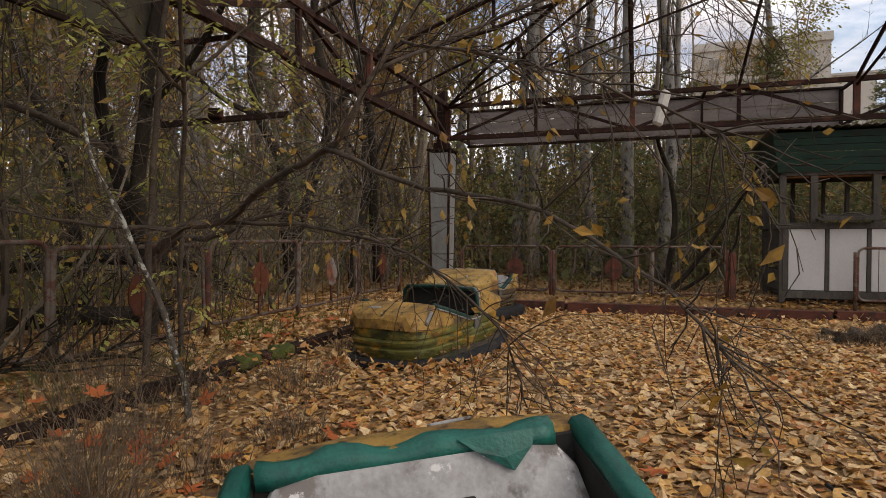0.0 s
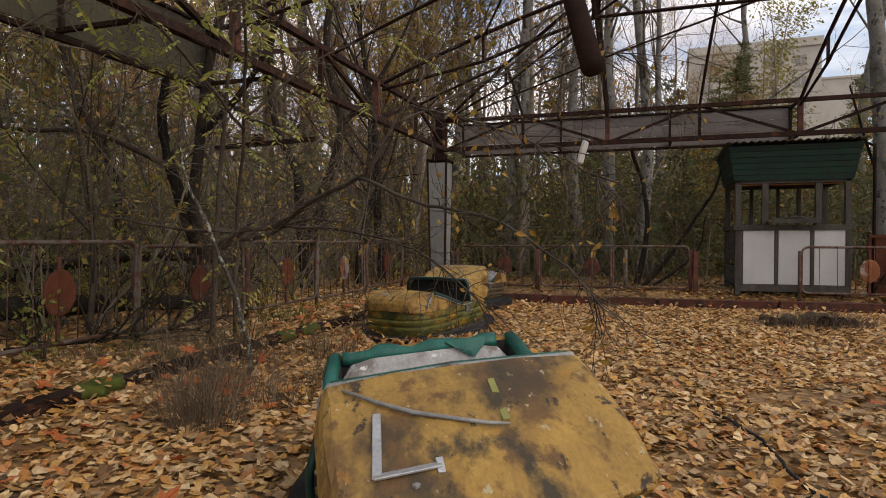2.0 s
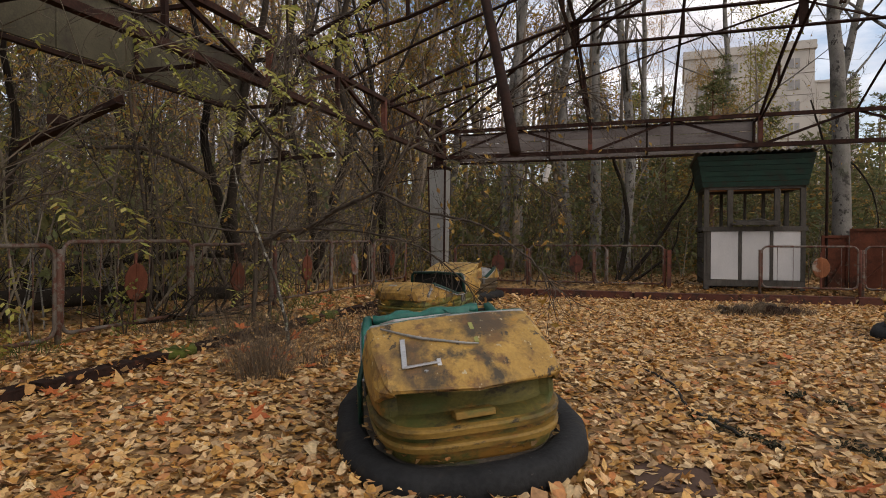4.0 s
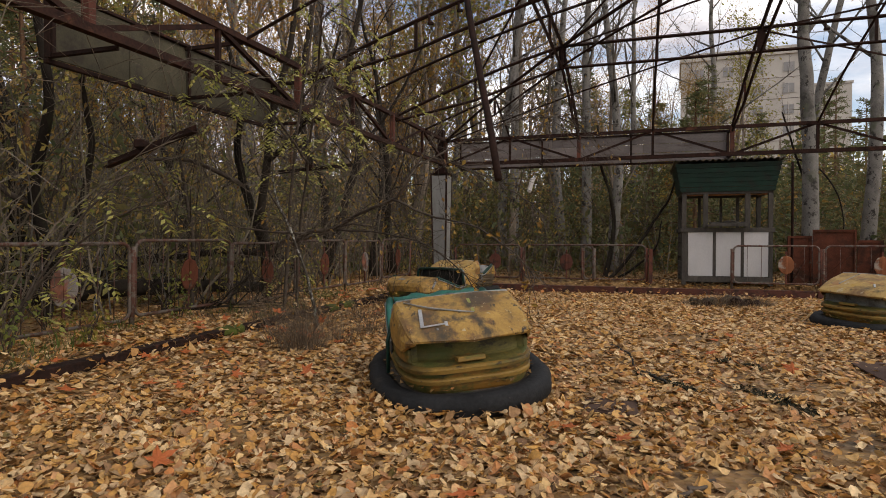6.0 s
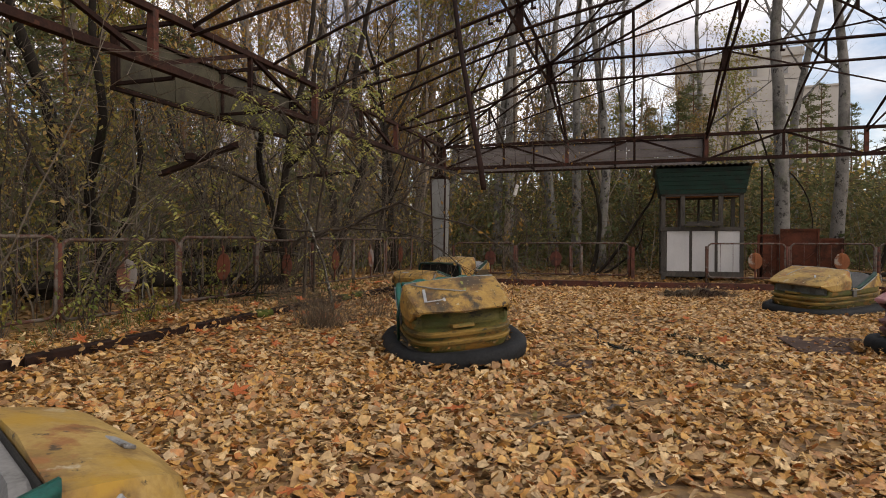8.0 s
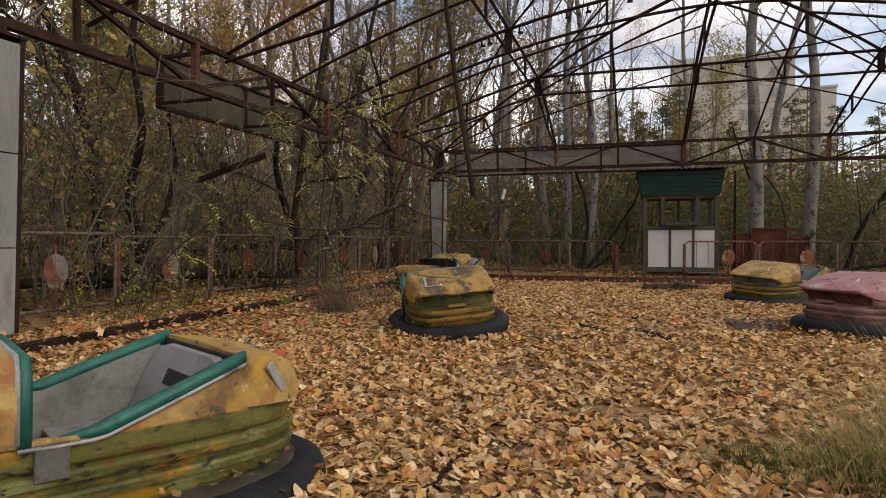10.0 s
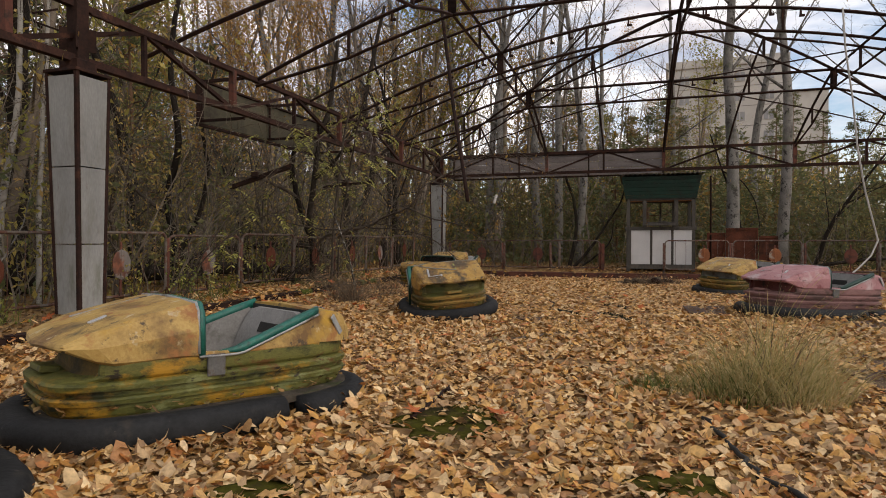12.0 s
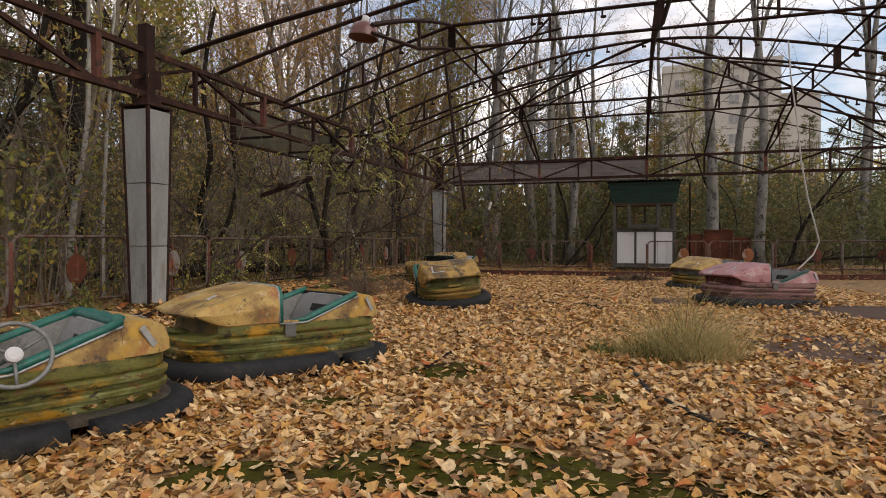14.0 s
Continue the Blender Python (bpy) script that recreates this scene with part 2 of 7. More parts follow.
WHITE_BOARD = material("dirty_white_panel", (0.40, 0.39, 0.385), (0.52, 0.51, 0.495), 2.2, 0.5, 0.0, 0.1, (0.36, 0.34, 0.31), 2.4, 0.62, 0.18, 0.04, (1, 1, 0.4))
GREEN_PAINT = material("dark_green_paint", (0.004, 0.017, 0.012), (0.008, 0.034, 0.023), 5, 0.7, 0.0, 0.3, (0.012, 0.015, 0.011), 5, 0.52, 0.12, 0.2)
WOOD_ORANGE = material("raw_plywood", (0.19, 0.09, 0.04), (0.32, 0.16, 0.075), 5, 0.8)
BARK_DARK = material("dark_bark", (0.010, 0.008, 0.006), (0.034, 0.026, 0.019), 6, 0.92, 0.0, 0.9, (0.045, 0.048, 0.024), 3, 0.6, 0.12, 0.25, (1, 1, 0.35), spec=0.15)
BARK_PALE = material("aspen_bark", (0.10, 0.092, 0.08), (0.215, 0.20, 0.18), 3.0, 0.85, 0.0, 0.8, (0.03, 0.026, 0.022), 6, 0.55, 0.05, 0.14, (1, 1, 0.8), layers=[((0.05, 0.046, 0.038), 1.4, 0.54, 0.14), ((0.11, 0.115, 0.075), 2.2, 0.56, 0.14), ((0.025, 0.02, 0.018), 22, 0.62, 0.04)], fine=45)
BARK_BIRCH = material("pale_birch_bark", (0.20, 0.185, 0.16), (0.36, 0.34, 0.30), 4.0, 0.8, 0.0, 0.5, (0.05, 0.04, 0.035), 7, 0.58, 0.05, 0.1, (1, 1, 2.2))
BARK_BROWN = material("brown_branch_bark", (0.030, 0.023, 0.017), (0.10, 0.076, 0.056), 7, 0.9, 0.0, 0.7, (0.13, 0.11, 0.085), 4, 0.6, 0.1, 0.2)
BARK_GREY = material("grey_brown_twigs", (0.075, 0.06, 0.042), (0.22, 0.18, 0.135), 3, 0.9, 0.0, 0.4, (0.11, 0.105, 0.06), 1.2, 0.52, 0.15)
BARK_LICHEN = material("lichen_covered_bark", (0.04, 0.033, 0.026), (0.10, 0.085, 0.07), 12, 0.9, 0.0, 0.8, (0.36, 0.36, 0.32), 16, 0.53, 0.04, layers=[((0.22, 0.24, 0.17), 30, 0.58, 0.04)])
# grey-brown bark of background trees, lightened to put haze into the colour
BARK_FAR = material("hazed_woodland_bark", (0.10, 0.078, 0.058), (0.26, 0.21, 0.16), 2, 0.9, 0.0, 0.4, (0.16, 0.14, 0.08), 1.2, 0.55, 0.15, 0.35)
BARK_PINE = material("pine_bark", (0.07, 0.04, 0.022), (0.17, 0.09, 0.045), 4, 0.9, 0.0, 0.8)
RUBBLE = material("brown_rubble", (0.035, 0.028, 0.02), (0.09, 0.068, 0.048), 5, 0.9, 0.0, 0.6, (0.03, 0.03, 0.012), 4, 0.55, 0.1)
PLATE = material("brown_steel_floor_plate", (0.058, 0.036, 0.027), (0.10, 0.064, 0.047), 2, 0.85, 0.0, 0.25, (0.13, 0.075, 0.045), 3, 0.6, 0.1, spec=0.12)
MOSS = material("dark_moss", (0.022, 0.022, 0.004), (0.065, 0.06, 0.010), 9, 0.98, 0.0, 1.0, (0.035, 0.025, 0.012), 5, 0.53, 0.1, layers=[((0.12, 0.08, 0.035), 16, 0.6, 0.05), ((0.022, 0.018, 0.008), 3, 0.57, 0.1)], spec=0.03)
DIRT = material("dark_crumbly_dirt", (0.016, 0.016, 0.010), (0.055, 0.05, 0.032), 22, 0.98, 0.0, 1.0, (0.075, 0.07, 0.055), 12, 0.56, 0.08, spec=0.05, layers=[((0.03, 0.032, 0.008), 6, 0.54, 0.1)])
MOSS_BRIGHT = material("green_moss", (0.035, 0.045, 0.007), (0.085, 0.10, 0.016), 9, 0.95, 0.0, 1.0)
BUILDING = material("pale_concrete_facade", (0.36, 0.335, 0.30), (0.48, 0.45, 0.405), 0.3, 0.9, 0.0, 0.1, (0.36, 0.33, 0.30), 0.3, 0.58, 0.15)
# window glass lightened: the haze of distance is in its colour
GLASS_HAZED = material("hazed_window", (0.19, 0.185, 0.18), (0.28, 0.275, 0.27), 1, 0.3)
WIRE = material("pale_cable", (0.30, 0.285, 0.26), (0.42, 0.40, 0.37), 5, 0.6)
LITTER = leaf_material("dry_autumn_leaves", [(0.52, 0.28, 0.07), (0.38, 0.17, 0.04), (0.66, 0.44, 0.19), (0.24, 0.11, 0.035), (0.74, 0.55, 0.30), (0.48, 0.24, 0.055), (0.60, 0.36, 0.12), (0.15, 0.07, 0.03), (0.68, 0.48, 0.24), (0.44, 0.16, 0.04), (0.31, 0.19, 0.09), (0.56, 0.40, 0.22)], 0.6, 0.35, 0.12)
LITTER_DULL = leaf_material("brown_leaf_litter", [(0.20, 0.11, 0.04), (0.27, 0.155, 0.055), (0.12, 0.07, 0.03), (0.33, 0.20, 0.08), (0.17, 0.13, 0.045), (0.25, 0.10, 0.03)], 0.7, 0.25, 0.1)
MAPLE = leaf_material("orange_maple_leaf", [(0.46, 0.13, 0.02), (0.40, 0.10, 0.03), (0.50, 0.18, 0.04)], 0.6, 0.3, 0.15)
LEAF_YELLOW = leaf_material("yellow_foliage", [(0.30, 0.25, 0.05), (0.21, 0.22, 0.045), (0.35, 0.27, 0.06), (0.15, 0.18, 0.04), (0.28, 0.18, 0.045)], 0.6, 0.3, 0.4)
LEAF_LIME = leaf_material("yellow_green_compound_leaf", [(0.40, 0.38, 0.09), (0.30, 0.33, 0.08), (0.46, 0.41, 0.12), (0.24, 0.27, 0.07)], 0.6, 0.3, 0.45)
LEAF_GOLD = leaf_material("golden_foliage", [(0.34, 0.19, 0.035), (0.26, 0.15, 0.03), (0.38, 0.25, 0.06), (0.2, 0.10, 0.025)], 0.6, 0.3, 0.35)
LEAF_AMBER = leaf_material("amber_foliage", [(0.40, 0.20, 0.035), (0.33, 0.15, 0.025), (0.44, 0.26, 0.06), (0.24, 0.11, 0.025)], 0.6, 0.3, 0.4)
LEAF_OLIVE = leaf_material("olive_brown_undergrowth", [(0.27, 0.24, 0.065), (0.38, 0.27, 0.09), (0.46, 0.30, 0.11), (0.20, 0.20, 0.06), (0.50, 0.38, 0.11), (0.30, 0.28, 0.08)], 0.7, 0.2, 0.45)
LEAF_DIM = leaf_material("dull_olive_brush", [(0.13, 0.125, 0.05), (0.19, 0.16, 0.07), (0.16, 0.115, 0.055), (0.10, 0.11, 0.045), (0.23, 0.175, 0.075)], 0.8, 0.12, 0.4)
NEEDLES = leaf_material("pine_needles", [(0.08, 0.10, 0.045), (0.12, 0.135, 0.055), (0.17, 0.165, 0.07), (0.10, 0.115, 0.052), (0.20, 0.165, 0.065)], 0.7, 0.2, 0.4)
GRASS = leaf_material("dry_grass", [(0.46, 0.36, 0.16), (0.34, 0.28, 0.11), (0.55, 0.43, 0.23), (0.25, 0.25, 0.08), (0.48, 0.31, 0.14)], 0.7, 0.2, 0.4)
GRASS_GREEN = leaf_material("fading_green_weeds", [(0.07, 0.11, 0.025), (0.11, 0.14, 0.03), (0.15, 0.15, 0.045)], 0.7, 0.2, 0.25)

WEED_GREY = leaf_material("dead_weeds", [(0.15, 0.115, 0.08), (0.10, 0.075, 0.05), (0.21, 0.16, 0.11), (0.13, 0.08, 0.045)], 0.8, 0.15, 0.2)
LEAF_GREENISH = leaf_material("pale_green_foliage", [(0.12, 0.15, 0.03), (0.17, 0.18, 0.04), (0.22, 0.2, 0.05)], 0.6, 0.3, 0.35)
LAMP_RED = material("red_brown_enamel", (0.085, 0.022, 0.015), (0.13, 0.04, 0.027), 5, 0.35, 0.0, 0.1, (0.09, 0.04, 0.03), 6, 0.6, 0.06, spec=0.5)


# ---- building helpers ----
def obj(name, me, mat, parent=None, label=""):
    if mat is not None and not me.materials:
        me.materials.append(mat)
    ob = new(name, me)
    if parent is not None:
        ob.parent = parent
    if label:
        tagged(ob, label)
    return ob


def part(name, bm, mat, parent=None, label="", smooth=False):
    """Links a bmesh as one mesh object, under a thing or a part if a parent is given."""
    me = bpy.data.meshes.new(name)
    bm.to_mesh(me)
    bm.free()
    if smooth:
        me.polygons.foreach_set("use_smooth", [True] * len(me.polygons))
    return obj(name, me, mat, parent, label)


def raw(name, verts, faces, mat, parent=None, label="", smooth=False):
    me = bpy.data.meshes.new(name)
    me.from_pydata(verts, [], faces)
    me.update()
    if smooth:
        me.polygons.foreach_set("use_smooth", [True] * len(me.polygons))
    return obj(name, me, mat, parent, label)


def empty(name, m, label="", category="", group="", kind=""):
    e = new(name)
    e.empty_display_size = 0.2
    e.matrix_world = m
    return tagged(e, label, category, group, kind)


def add_box(bm, m, size, bevel=0.0):
    made = bmesh.ops.create_cube(bm, size=1.0, matrix=m @ Matrix.Diagonal((*size, 1)))
    if bevel:
        edges = list({e for v in made["verts"] for e in v.link_edges})
        bmesh.ops.bevel(bm, geom=edges, offset=bevel, segments=1, affect="EDGES")


def box(name, centre, size, mat, parent=None, label="", bevel=0.004, turn=(0, 0, 0)):
    bm = bmesh.new()
    add_box(bm, pose(*centre, *turn), size, bevel)
    return part(name, bm, mat, parent, label)


def along(a, b):
    """A frame whose z runs from a to b, at their middle, with x kept level; and the length."""
    a, b = Vector(a), Vector(b)
    d = b - a
    z = d.normalized()
    up = Vector((0, 0, 1)) if abs(z.z) < 0.97 else Vector((0, 1, 0))
    x = up.cross(z).normalized()
    y = z.cross(x)
    m = Matrix((x, y, z)).transposed().to_4x4()
    m.translation = (a + b) / 2
    return m, d.length


def add_bar(bm, a, b, w, h, bevel=0.0):
    m, n = along(a, b)
    add_box(bm, m, (w, h, n), bevel)


def add_angle(bm, a, b, leg, thick=0.008, turn=0):
    """A steel angle bar from a to b."""
    m, n = along(a, b)
    m = m @ pose(0, 0, 0, 0, 0, turn)
    add_box(bm, m @ pose(leg / 2 - thick / 2, 0, 0), (thick, leg, n))
    add_box(bm, m @ pose(-thick / 2, -leg / 2 + thick / 2, 0), (leg - thick, thick, n))


def tube_mesh(path, radii, sides=6, verts=None, faces=None):
    """A tapered tube along a list of points; appends to verts and faces."""
    verts = [] if verts is None else verts
    faces = [] if faces is None else faces
    n = len(path)
    pts = [Vector(p) for p in path]
    side = None
    base = len(verts)
    for i in range(n):
        d = (pts[min(i + 1, n - 1)] - pts[max(i - 1, 0)])
        if d.length < 1e-9:
            d = Vector((0, 0, 1))
        d.normalize()
        if side is None:
            ref = Vector((0, 0, 1)) if abs(d.z) < 0.9 else Vector((1, 0, 0))
            side = d.cross(ref).normalized()
        else:
            side = (side - d * side.dot(d))
            side = side.normalized() if side.length > 1e-6 else d.orthogonal().normalized()
        other = d.cross(side)
        r = radii[i] if hasattr(radii, "__len__") else radii
        for k in range(sides):
            a = 2 * math.pi * k / sides
            verts.append(tuple(pts[i] + (side * math.cos(a) + other * math.sin(a)) * r))
    for i in range(n - 1):
        for k in range(sides):
            p, q = base + i * sides + k, base + i * sides + (k + 1) % sides
            faces.append((p, q, q + sides, p + sides))
    faces.append(tuple(base + k for k in reversed(range(sides))))
    faces.append(tuple(base + (n - 1) * sides + k for k in range(sides)))
    return verts, faces


def tube(name, path, radii, mat, parent=None, label="", sides=8):
    v, f = tube_mesh(path, radii, sides)
    return raw(name, v, f, mat, parent, label, smooth=True)


def loft(rings, closed=True, cap=True):
    """A skin over rings of equal numbers of points."""
    verts = [tuple(p) for r in rings for p in r]
    k = len(rings[0])
    faces = []
    for i in range(len(rings) - 1):
        for j in range(k if closed else k - 1):
            a, b = i * k + j, i * k + (j + 1) % k
            faces.append((a, b, b + k, a + k))
    if cap:
        faces.append(tuple(reversed(range(k))))
        faces.append(tuple((len(rings) - 1) * k + j for j in range(k)))
    return verts, faces


# the pavilion stands turned to the walk: u runs along its back, v away from the walk's end, from its far corner
ANG = radians(18)
CU, SU = math.cos(ANG), math.sin(ANG)
ORIGIN = (0.1, 12.0)


def arena(u, v, z=0.0):
    return Vector((ORIGIN[0] + u * CU + v * SU, ORIGIN[1] - u * SU + v * CU, z))


def arena_uv(x, y):
    dx, dy = x - ORIGIN[0], y - ORIGIN[1]
    return dx * CU - dy * SU, dx * SU + dy * CU


def arena_pose(u, v, z=0.0, turn=0.0):
    return Matrix.Translation(arena(u, v, z)) @ pose(0, 0, 0, 0, 0, turn - 18)


def smooth(a, b, x):
    t = min(1, max(0, (x - a) / (b - a)))
    return t * t * (3 - 2 * t)


def ground_z(x, y):
    """Height of the ground: a flat floor, a low bank outside its kerbs, soft unevenness in the wood."""
    u, v = arena_uv(x, y)
    out_left = smooth(0.42, 0.05, u)
    out_back = smooth(0.0, 0.35, v)
    out = max(out_left, out_back)
    z = 0.17 * out - 0.05 * smooth(4, 10, y) * (1 - out)
    z += 0.085 * smooth(0.95, 0.45, u) * (1 - out) * smooth(-0.4, -1.5, v)
    far = smooth(3, 14, max(-u, v, u - 15, -v - 26))
    z += 0.35 * far * noise.noise((x * 0.13, y * 0.13, 0.3))
    z += 0.018 * noise.noise((x * 0.9, y * 0.9, 2.0)) + 0.05 * out * noise.noise((x * 0.5, y * 0.5, 5.0))
    return z


# ---- ground ----
def grid_axis(lo, hi, near_lo, near_hi, near_step, growth):
    xs = [near_lo]
    while xs[-1] < near_hi:
        xs.append(xs[-1] + near_step)
    s, x = near_step, xs[-1]
    while x < hi:
        s *= growth
        x += s
        xs.append(x)
    s, x = near_step, xs[0]
    while x > lo:
        s *= growth
        x -= s
        xs.insert(0, x)
    return xs


def make_ground():
    xs = grid_axis(-900, 900, -9, 15, 0.22, 1.22)
    ys = grid_axis(-900, 900, -14, 18, 0.22, 1.22)
    verts = [(x, y, ground_z(x, y)) for y in ys for x in xs]
    nx = len(xs)
    faces = [(j * nx + i, j * nx + i + 1, (j + 1) * nx + i + 1, (j + 1) * nx + i) for j in range(len(ys) - 1) for i in range(nx - 1)]
    m = bpy.data.materials.new("leaf_strewn_ground")
    m.use_nodes = True
    n, l = m.node_tree.nodes, m.node_tree.links
    tc = n.new("ShaderNodeTexCoord")
    vo = n.new("ShaderNodeTexVoronoi")
    vo.inputs["Scale"].default_value = 17
    vo.inputs["Randomness"].default_value = 1.0
    l.new(tc.outputs["Object"], vo.inputs["Vector"])
    cr = n.new("ShaderNodeValToRGB")
    el = cr.color_ramp.elements
    tones = [(0.13, 0.065, 0.02), (0.29, 0.165, 0.055), (0.08, 0.045, 0.02), (0.34, 0.21, 0.075), (0.17, 0.085, 0.028), (0.24, 0.135, 0.045), (0.10, 0.06, 0.028)]
    while len(el) < len(tones):
        el.new(0.5)
    for i, c in enumerate(tones):
        el[i].position, el[i].color = i / (len(tones) - 1), rgb(c)
    sep = n.new("ShaderNodeSeparateColor")
    l.new(vo.outputs["Color"], sep.inputs["Color"])
    l.new(sep.outputs["Red"], cr.inputs["Fac"])
    nz = n.new("ShaderNodeTexNoise")
    nz.inputs["Scale"].default_value, nz.inputs["Detail"].default_value = 1.1, 8
    l.new(tc.outputs["Object"], nz.inputs["Vector"])
    rr = n.new("ShaderNodeValToRGB")
    rr.color_ramp.elements[0].position, rr.color_ramp.elements[1].position = 0.60, 0.72
    l.new(nz.outputs["Fac"], rr.inputs["Fac"])
    mx = n.new("ShaderNodeMix")
    mx.data_type = "RGBA"
    mx.inputs["B"].default_value = (0.055, 0.042, 0.03, 1)
    l.new(rr.outputs["Color"], mx.inputs["Factor"])
    l.new(cr.outputs["Color"], mx.inputs["A"])
    l.new(mx.outputs["Result"], n["Principled BSDF"].inputs["Base Color"])
    n["Principled BSDF"].inputs["Roughness"].default_value = 0.85
    bp = n.new("ShaderNodeBump")
    bp.inputs["Strength"].default_value, bp.inputs["Distance"].default_value = 0.8, 0.03
    l.new(vo.outputs["Distance"], bp.inputs["Height"])
    l.new(bp.outputs["Normal"], n["Principled BSDF"].inputs["Normal"])
    ob = raw("ground", verts, faces, m, smooth=True)
    tagged(ob, "leaf-strewn ground of pavilion floor and woodland", "ground", kind="structure")


make_ground()


def kerb(name, a, b, top, width, mat, label):
    """A rusty steel channel lying along the floor's edge, with end plates and stiffening ribs."""
    bm = bmesh.new()
    a, b = Vector(a), Vector(b)
    n = max(2, int((b - a).length / 2.0))
    side = (b - a).cross(Vector((0, 0, 1))).normalized()
    for i in range(n):
        p, q = a.lerp(b, i / n), a.lerp(b, (i + 1) / n - 0.004)
        wob = Vector((0, 0, random.uniform(-0.012, 0.012)))
        p, q = p + wob, q + wob
        add_bar(bm, p + Vector((0, 0, top - 0.012)), q + Vector((0, 0, top - 0.012)), width, 0.024, 0.004)
        add_bar(bm, p + side * (width / 2 - 0.01) + Vector((0, 0, top / 2 - 0.08)), q + side * (width / 2 - 0.01) + Vector((0, 0, top / 2 - 0.08)), 0.016, top + 0.12, 0.003)
        add_bar(bm, p - side * (width / 2 - 0.01) + Vector((0, 0, top / 2 - 0.08)), q - side * (width / 2 - 0.01) + Vector((0, 0, top / 2 - 0.08)), 0.016, top + 0.12, 0.003)
        add_bar(bm, p + Vector((0, 0, top / 2 - 0.06)), p + Vector((0, 0, top - 0.02)), width + 0.012, 0.02)
    return tagged(part(name, bm, mat), label, "kerb", kind="structure")


kerb("kerb_side", arena(0.3, -21), arena(0.32, -0.6), 0.19, 0.15, RUST_DARK, "rusty brown steel channel kerb along the floor")
kerb("kerb_back", arena(0.4, -0.75), arena(14.5, -0.75), 0.12, 0.17, RUST_RED, "red-brown rusted steel kerb at the floor's back edge")
bm = bmesh.new()
add_box(bm, arena_pose(6.85, 1.25, 0.03), (1.9, 1.85, 0.2), 0.02)
tagged(part("platform", bm, RUBBLE), "dark concrete step under the ticket booth", "platform", kind="structure")


# ---- pavilion frame ----
SPAN = 13.8
STEP = SPAN / 8
EDGE_TOP, EDGE_LOW = 3.80, 3.18


def roof_z(u, v):
    s = max(0.0, min(u, SPAN - u, -v, SPAN + v))
    return EDGE_TOP + 1.62 * (1 - (1 - s / (SPAN / 2)) ** 1.75)


def bar_part(name, a, b, w, h, mat, parent, label=""):
    bm = bmesh.new()
    add_bar(bm, a, b, w, h)
    return part(name, bm, mat, parent, label)


def angle_part(name, a, b, leg, mat, parent, turn=0):
    bm = bmesh.new()
    add_angle(bm, a, b, leg, 0.009, turn)
    return part(name, bm, mat, parent)


frame_root = empty("pavilion_frame", arena_pose(0, 0, 0) @ pose(0, 0, 0), "rusted steel roof frame of an open bumper car pavilion", "roof frame")
ROOT_INV = frame_root.matrix_world.inverted()


def fl(u, v, z):
    return Vector((u, v, z))


def edge_truss(a, b, bays):
    """Two chords with posts and crossed diagonals; a, b: plan points."""
    a2, b2 = Vector((*a, 0)), Vector((*b, 0))
    low, top = Vector((0, 0, EDGE_LOW)), Vector((0, 0, EDGE_TOP))
    main = bar_part("edge_truss", a2 + low, b2 + low, 0.10, 0.085, RUST, frame_root)
    bar_part("top_chord", a2 + top, b2 + top, 0.085, 0.075, RUST, main)
    for i in range(bays + 1):
        p = a2.lerp(b2, i / bays)
        bar_part("post", p + low, p + top, 0.09 if i % 2 == 0 else 0.06, 0.08 if i % 2 == 0 else 0.05, RUST if i % 2 else RUST_RED, main)
        if i < bays:
            q = a2.lerp(b2, (i + 1) / bays)
            if i % 2 == 0:
                angle_part("diagonal", p + low, q + top, 0.055, RUST, main)
            else:
                angle_part("diagonal", p + top, q + low, 0.055, RUST, main)


edge_truss((0, 0), (SPAN, 0), 8)
edge_truss((0, 0), (0, -SPAN - 4.5), 10)
edge_truss((SPAN, 0), (SPAN, -SPAN), 8)


def chord(name, pts, w, h, parent=None):
    """A bent hollow section through the points, square in cross section."""
    v_, f_ = tube_mesh(pts, w * 0.5, 4)
    return raw(name, v_, f_, RUST_DARK, parent if parent is not None else frame_root)


def arch(fixed, along_u, lo, hi, double, n=24, drop=0.42, weight=0.065):
    """One rib of the roof across the plan between lo and hi, following the roof's curve."""
    def at(s, dz=0.0):
        u, v = (s, -fixed) if along_u else (fixed, -s)
        return fl(u, v, roof_z(u, v) + dz)
    k = max(2, int(n * (hi - lo) / SPAN))
    ss = [lo + (hi - lo) * i / k for i in range(k + 1)]
    main = chord("rib", [at(s) for s in ss], weight, weight * 0.9)
    if double:
        lows = [s for s in ss if STEP * 1.0 <= s <= SPAN - STEP * 1.0]
        chord("low_chord", [at(ss[0], -0.1)] + [at(s, -drop) for s in lows] + [at(ss[-1], -0.1)], weight * 0.85, weight * 0.75, main)
        for i in range(1, 8):
            s = i * STEP
            if lo <= s <= hi:
                wide = 0.13 if i in (2, 6) else 0.045
                bar_part("post", at(s, 0.0), at(s, -drop), wide, 0.03 if wide > 0.1 else 0.032, RUST_DARK, main)


for k in (2, 4, 6):
    arch(k * STEP, True, 0, SPAN, True)
    arch(k * STEP, False, 0, SPAN, True)
for k in (1, 3, 5, 7):
    reach = min(k, 8 - k) * STEP
    for along_u in (True, False):
        if not (along_u and k == 7):
            arch(k * STEP, along_u, 0, reach, False, weight=0.05)
            if along_u:
                arch(k * STEP, along_u, SPAN - reach, SPAN, False, weight=0.05)


def rise(u):
    return 1 - abs(1 - u / (SPAN / 2)) ** 1.75


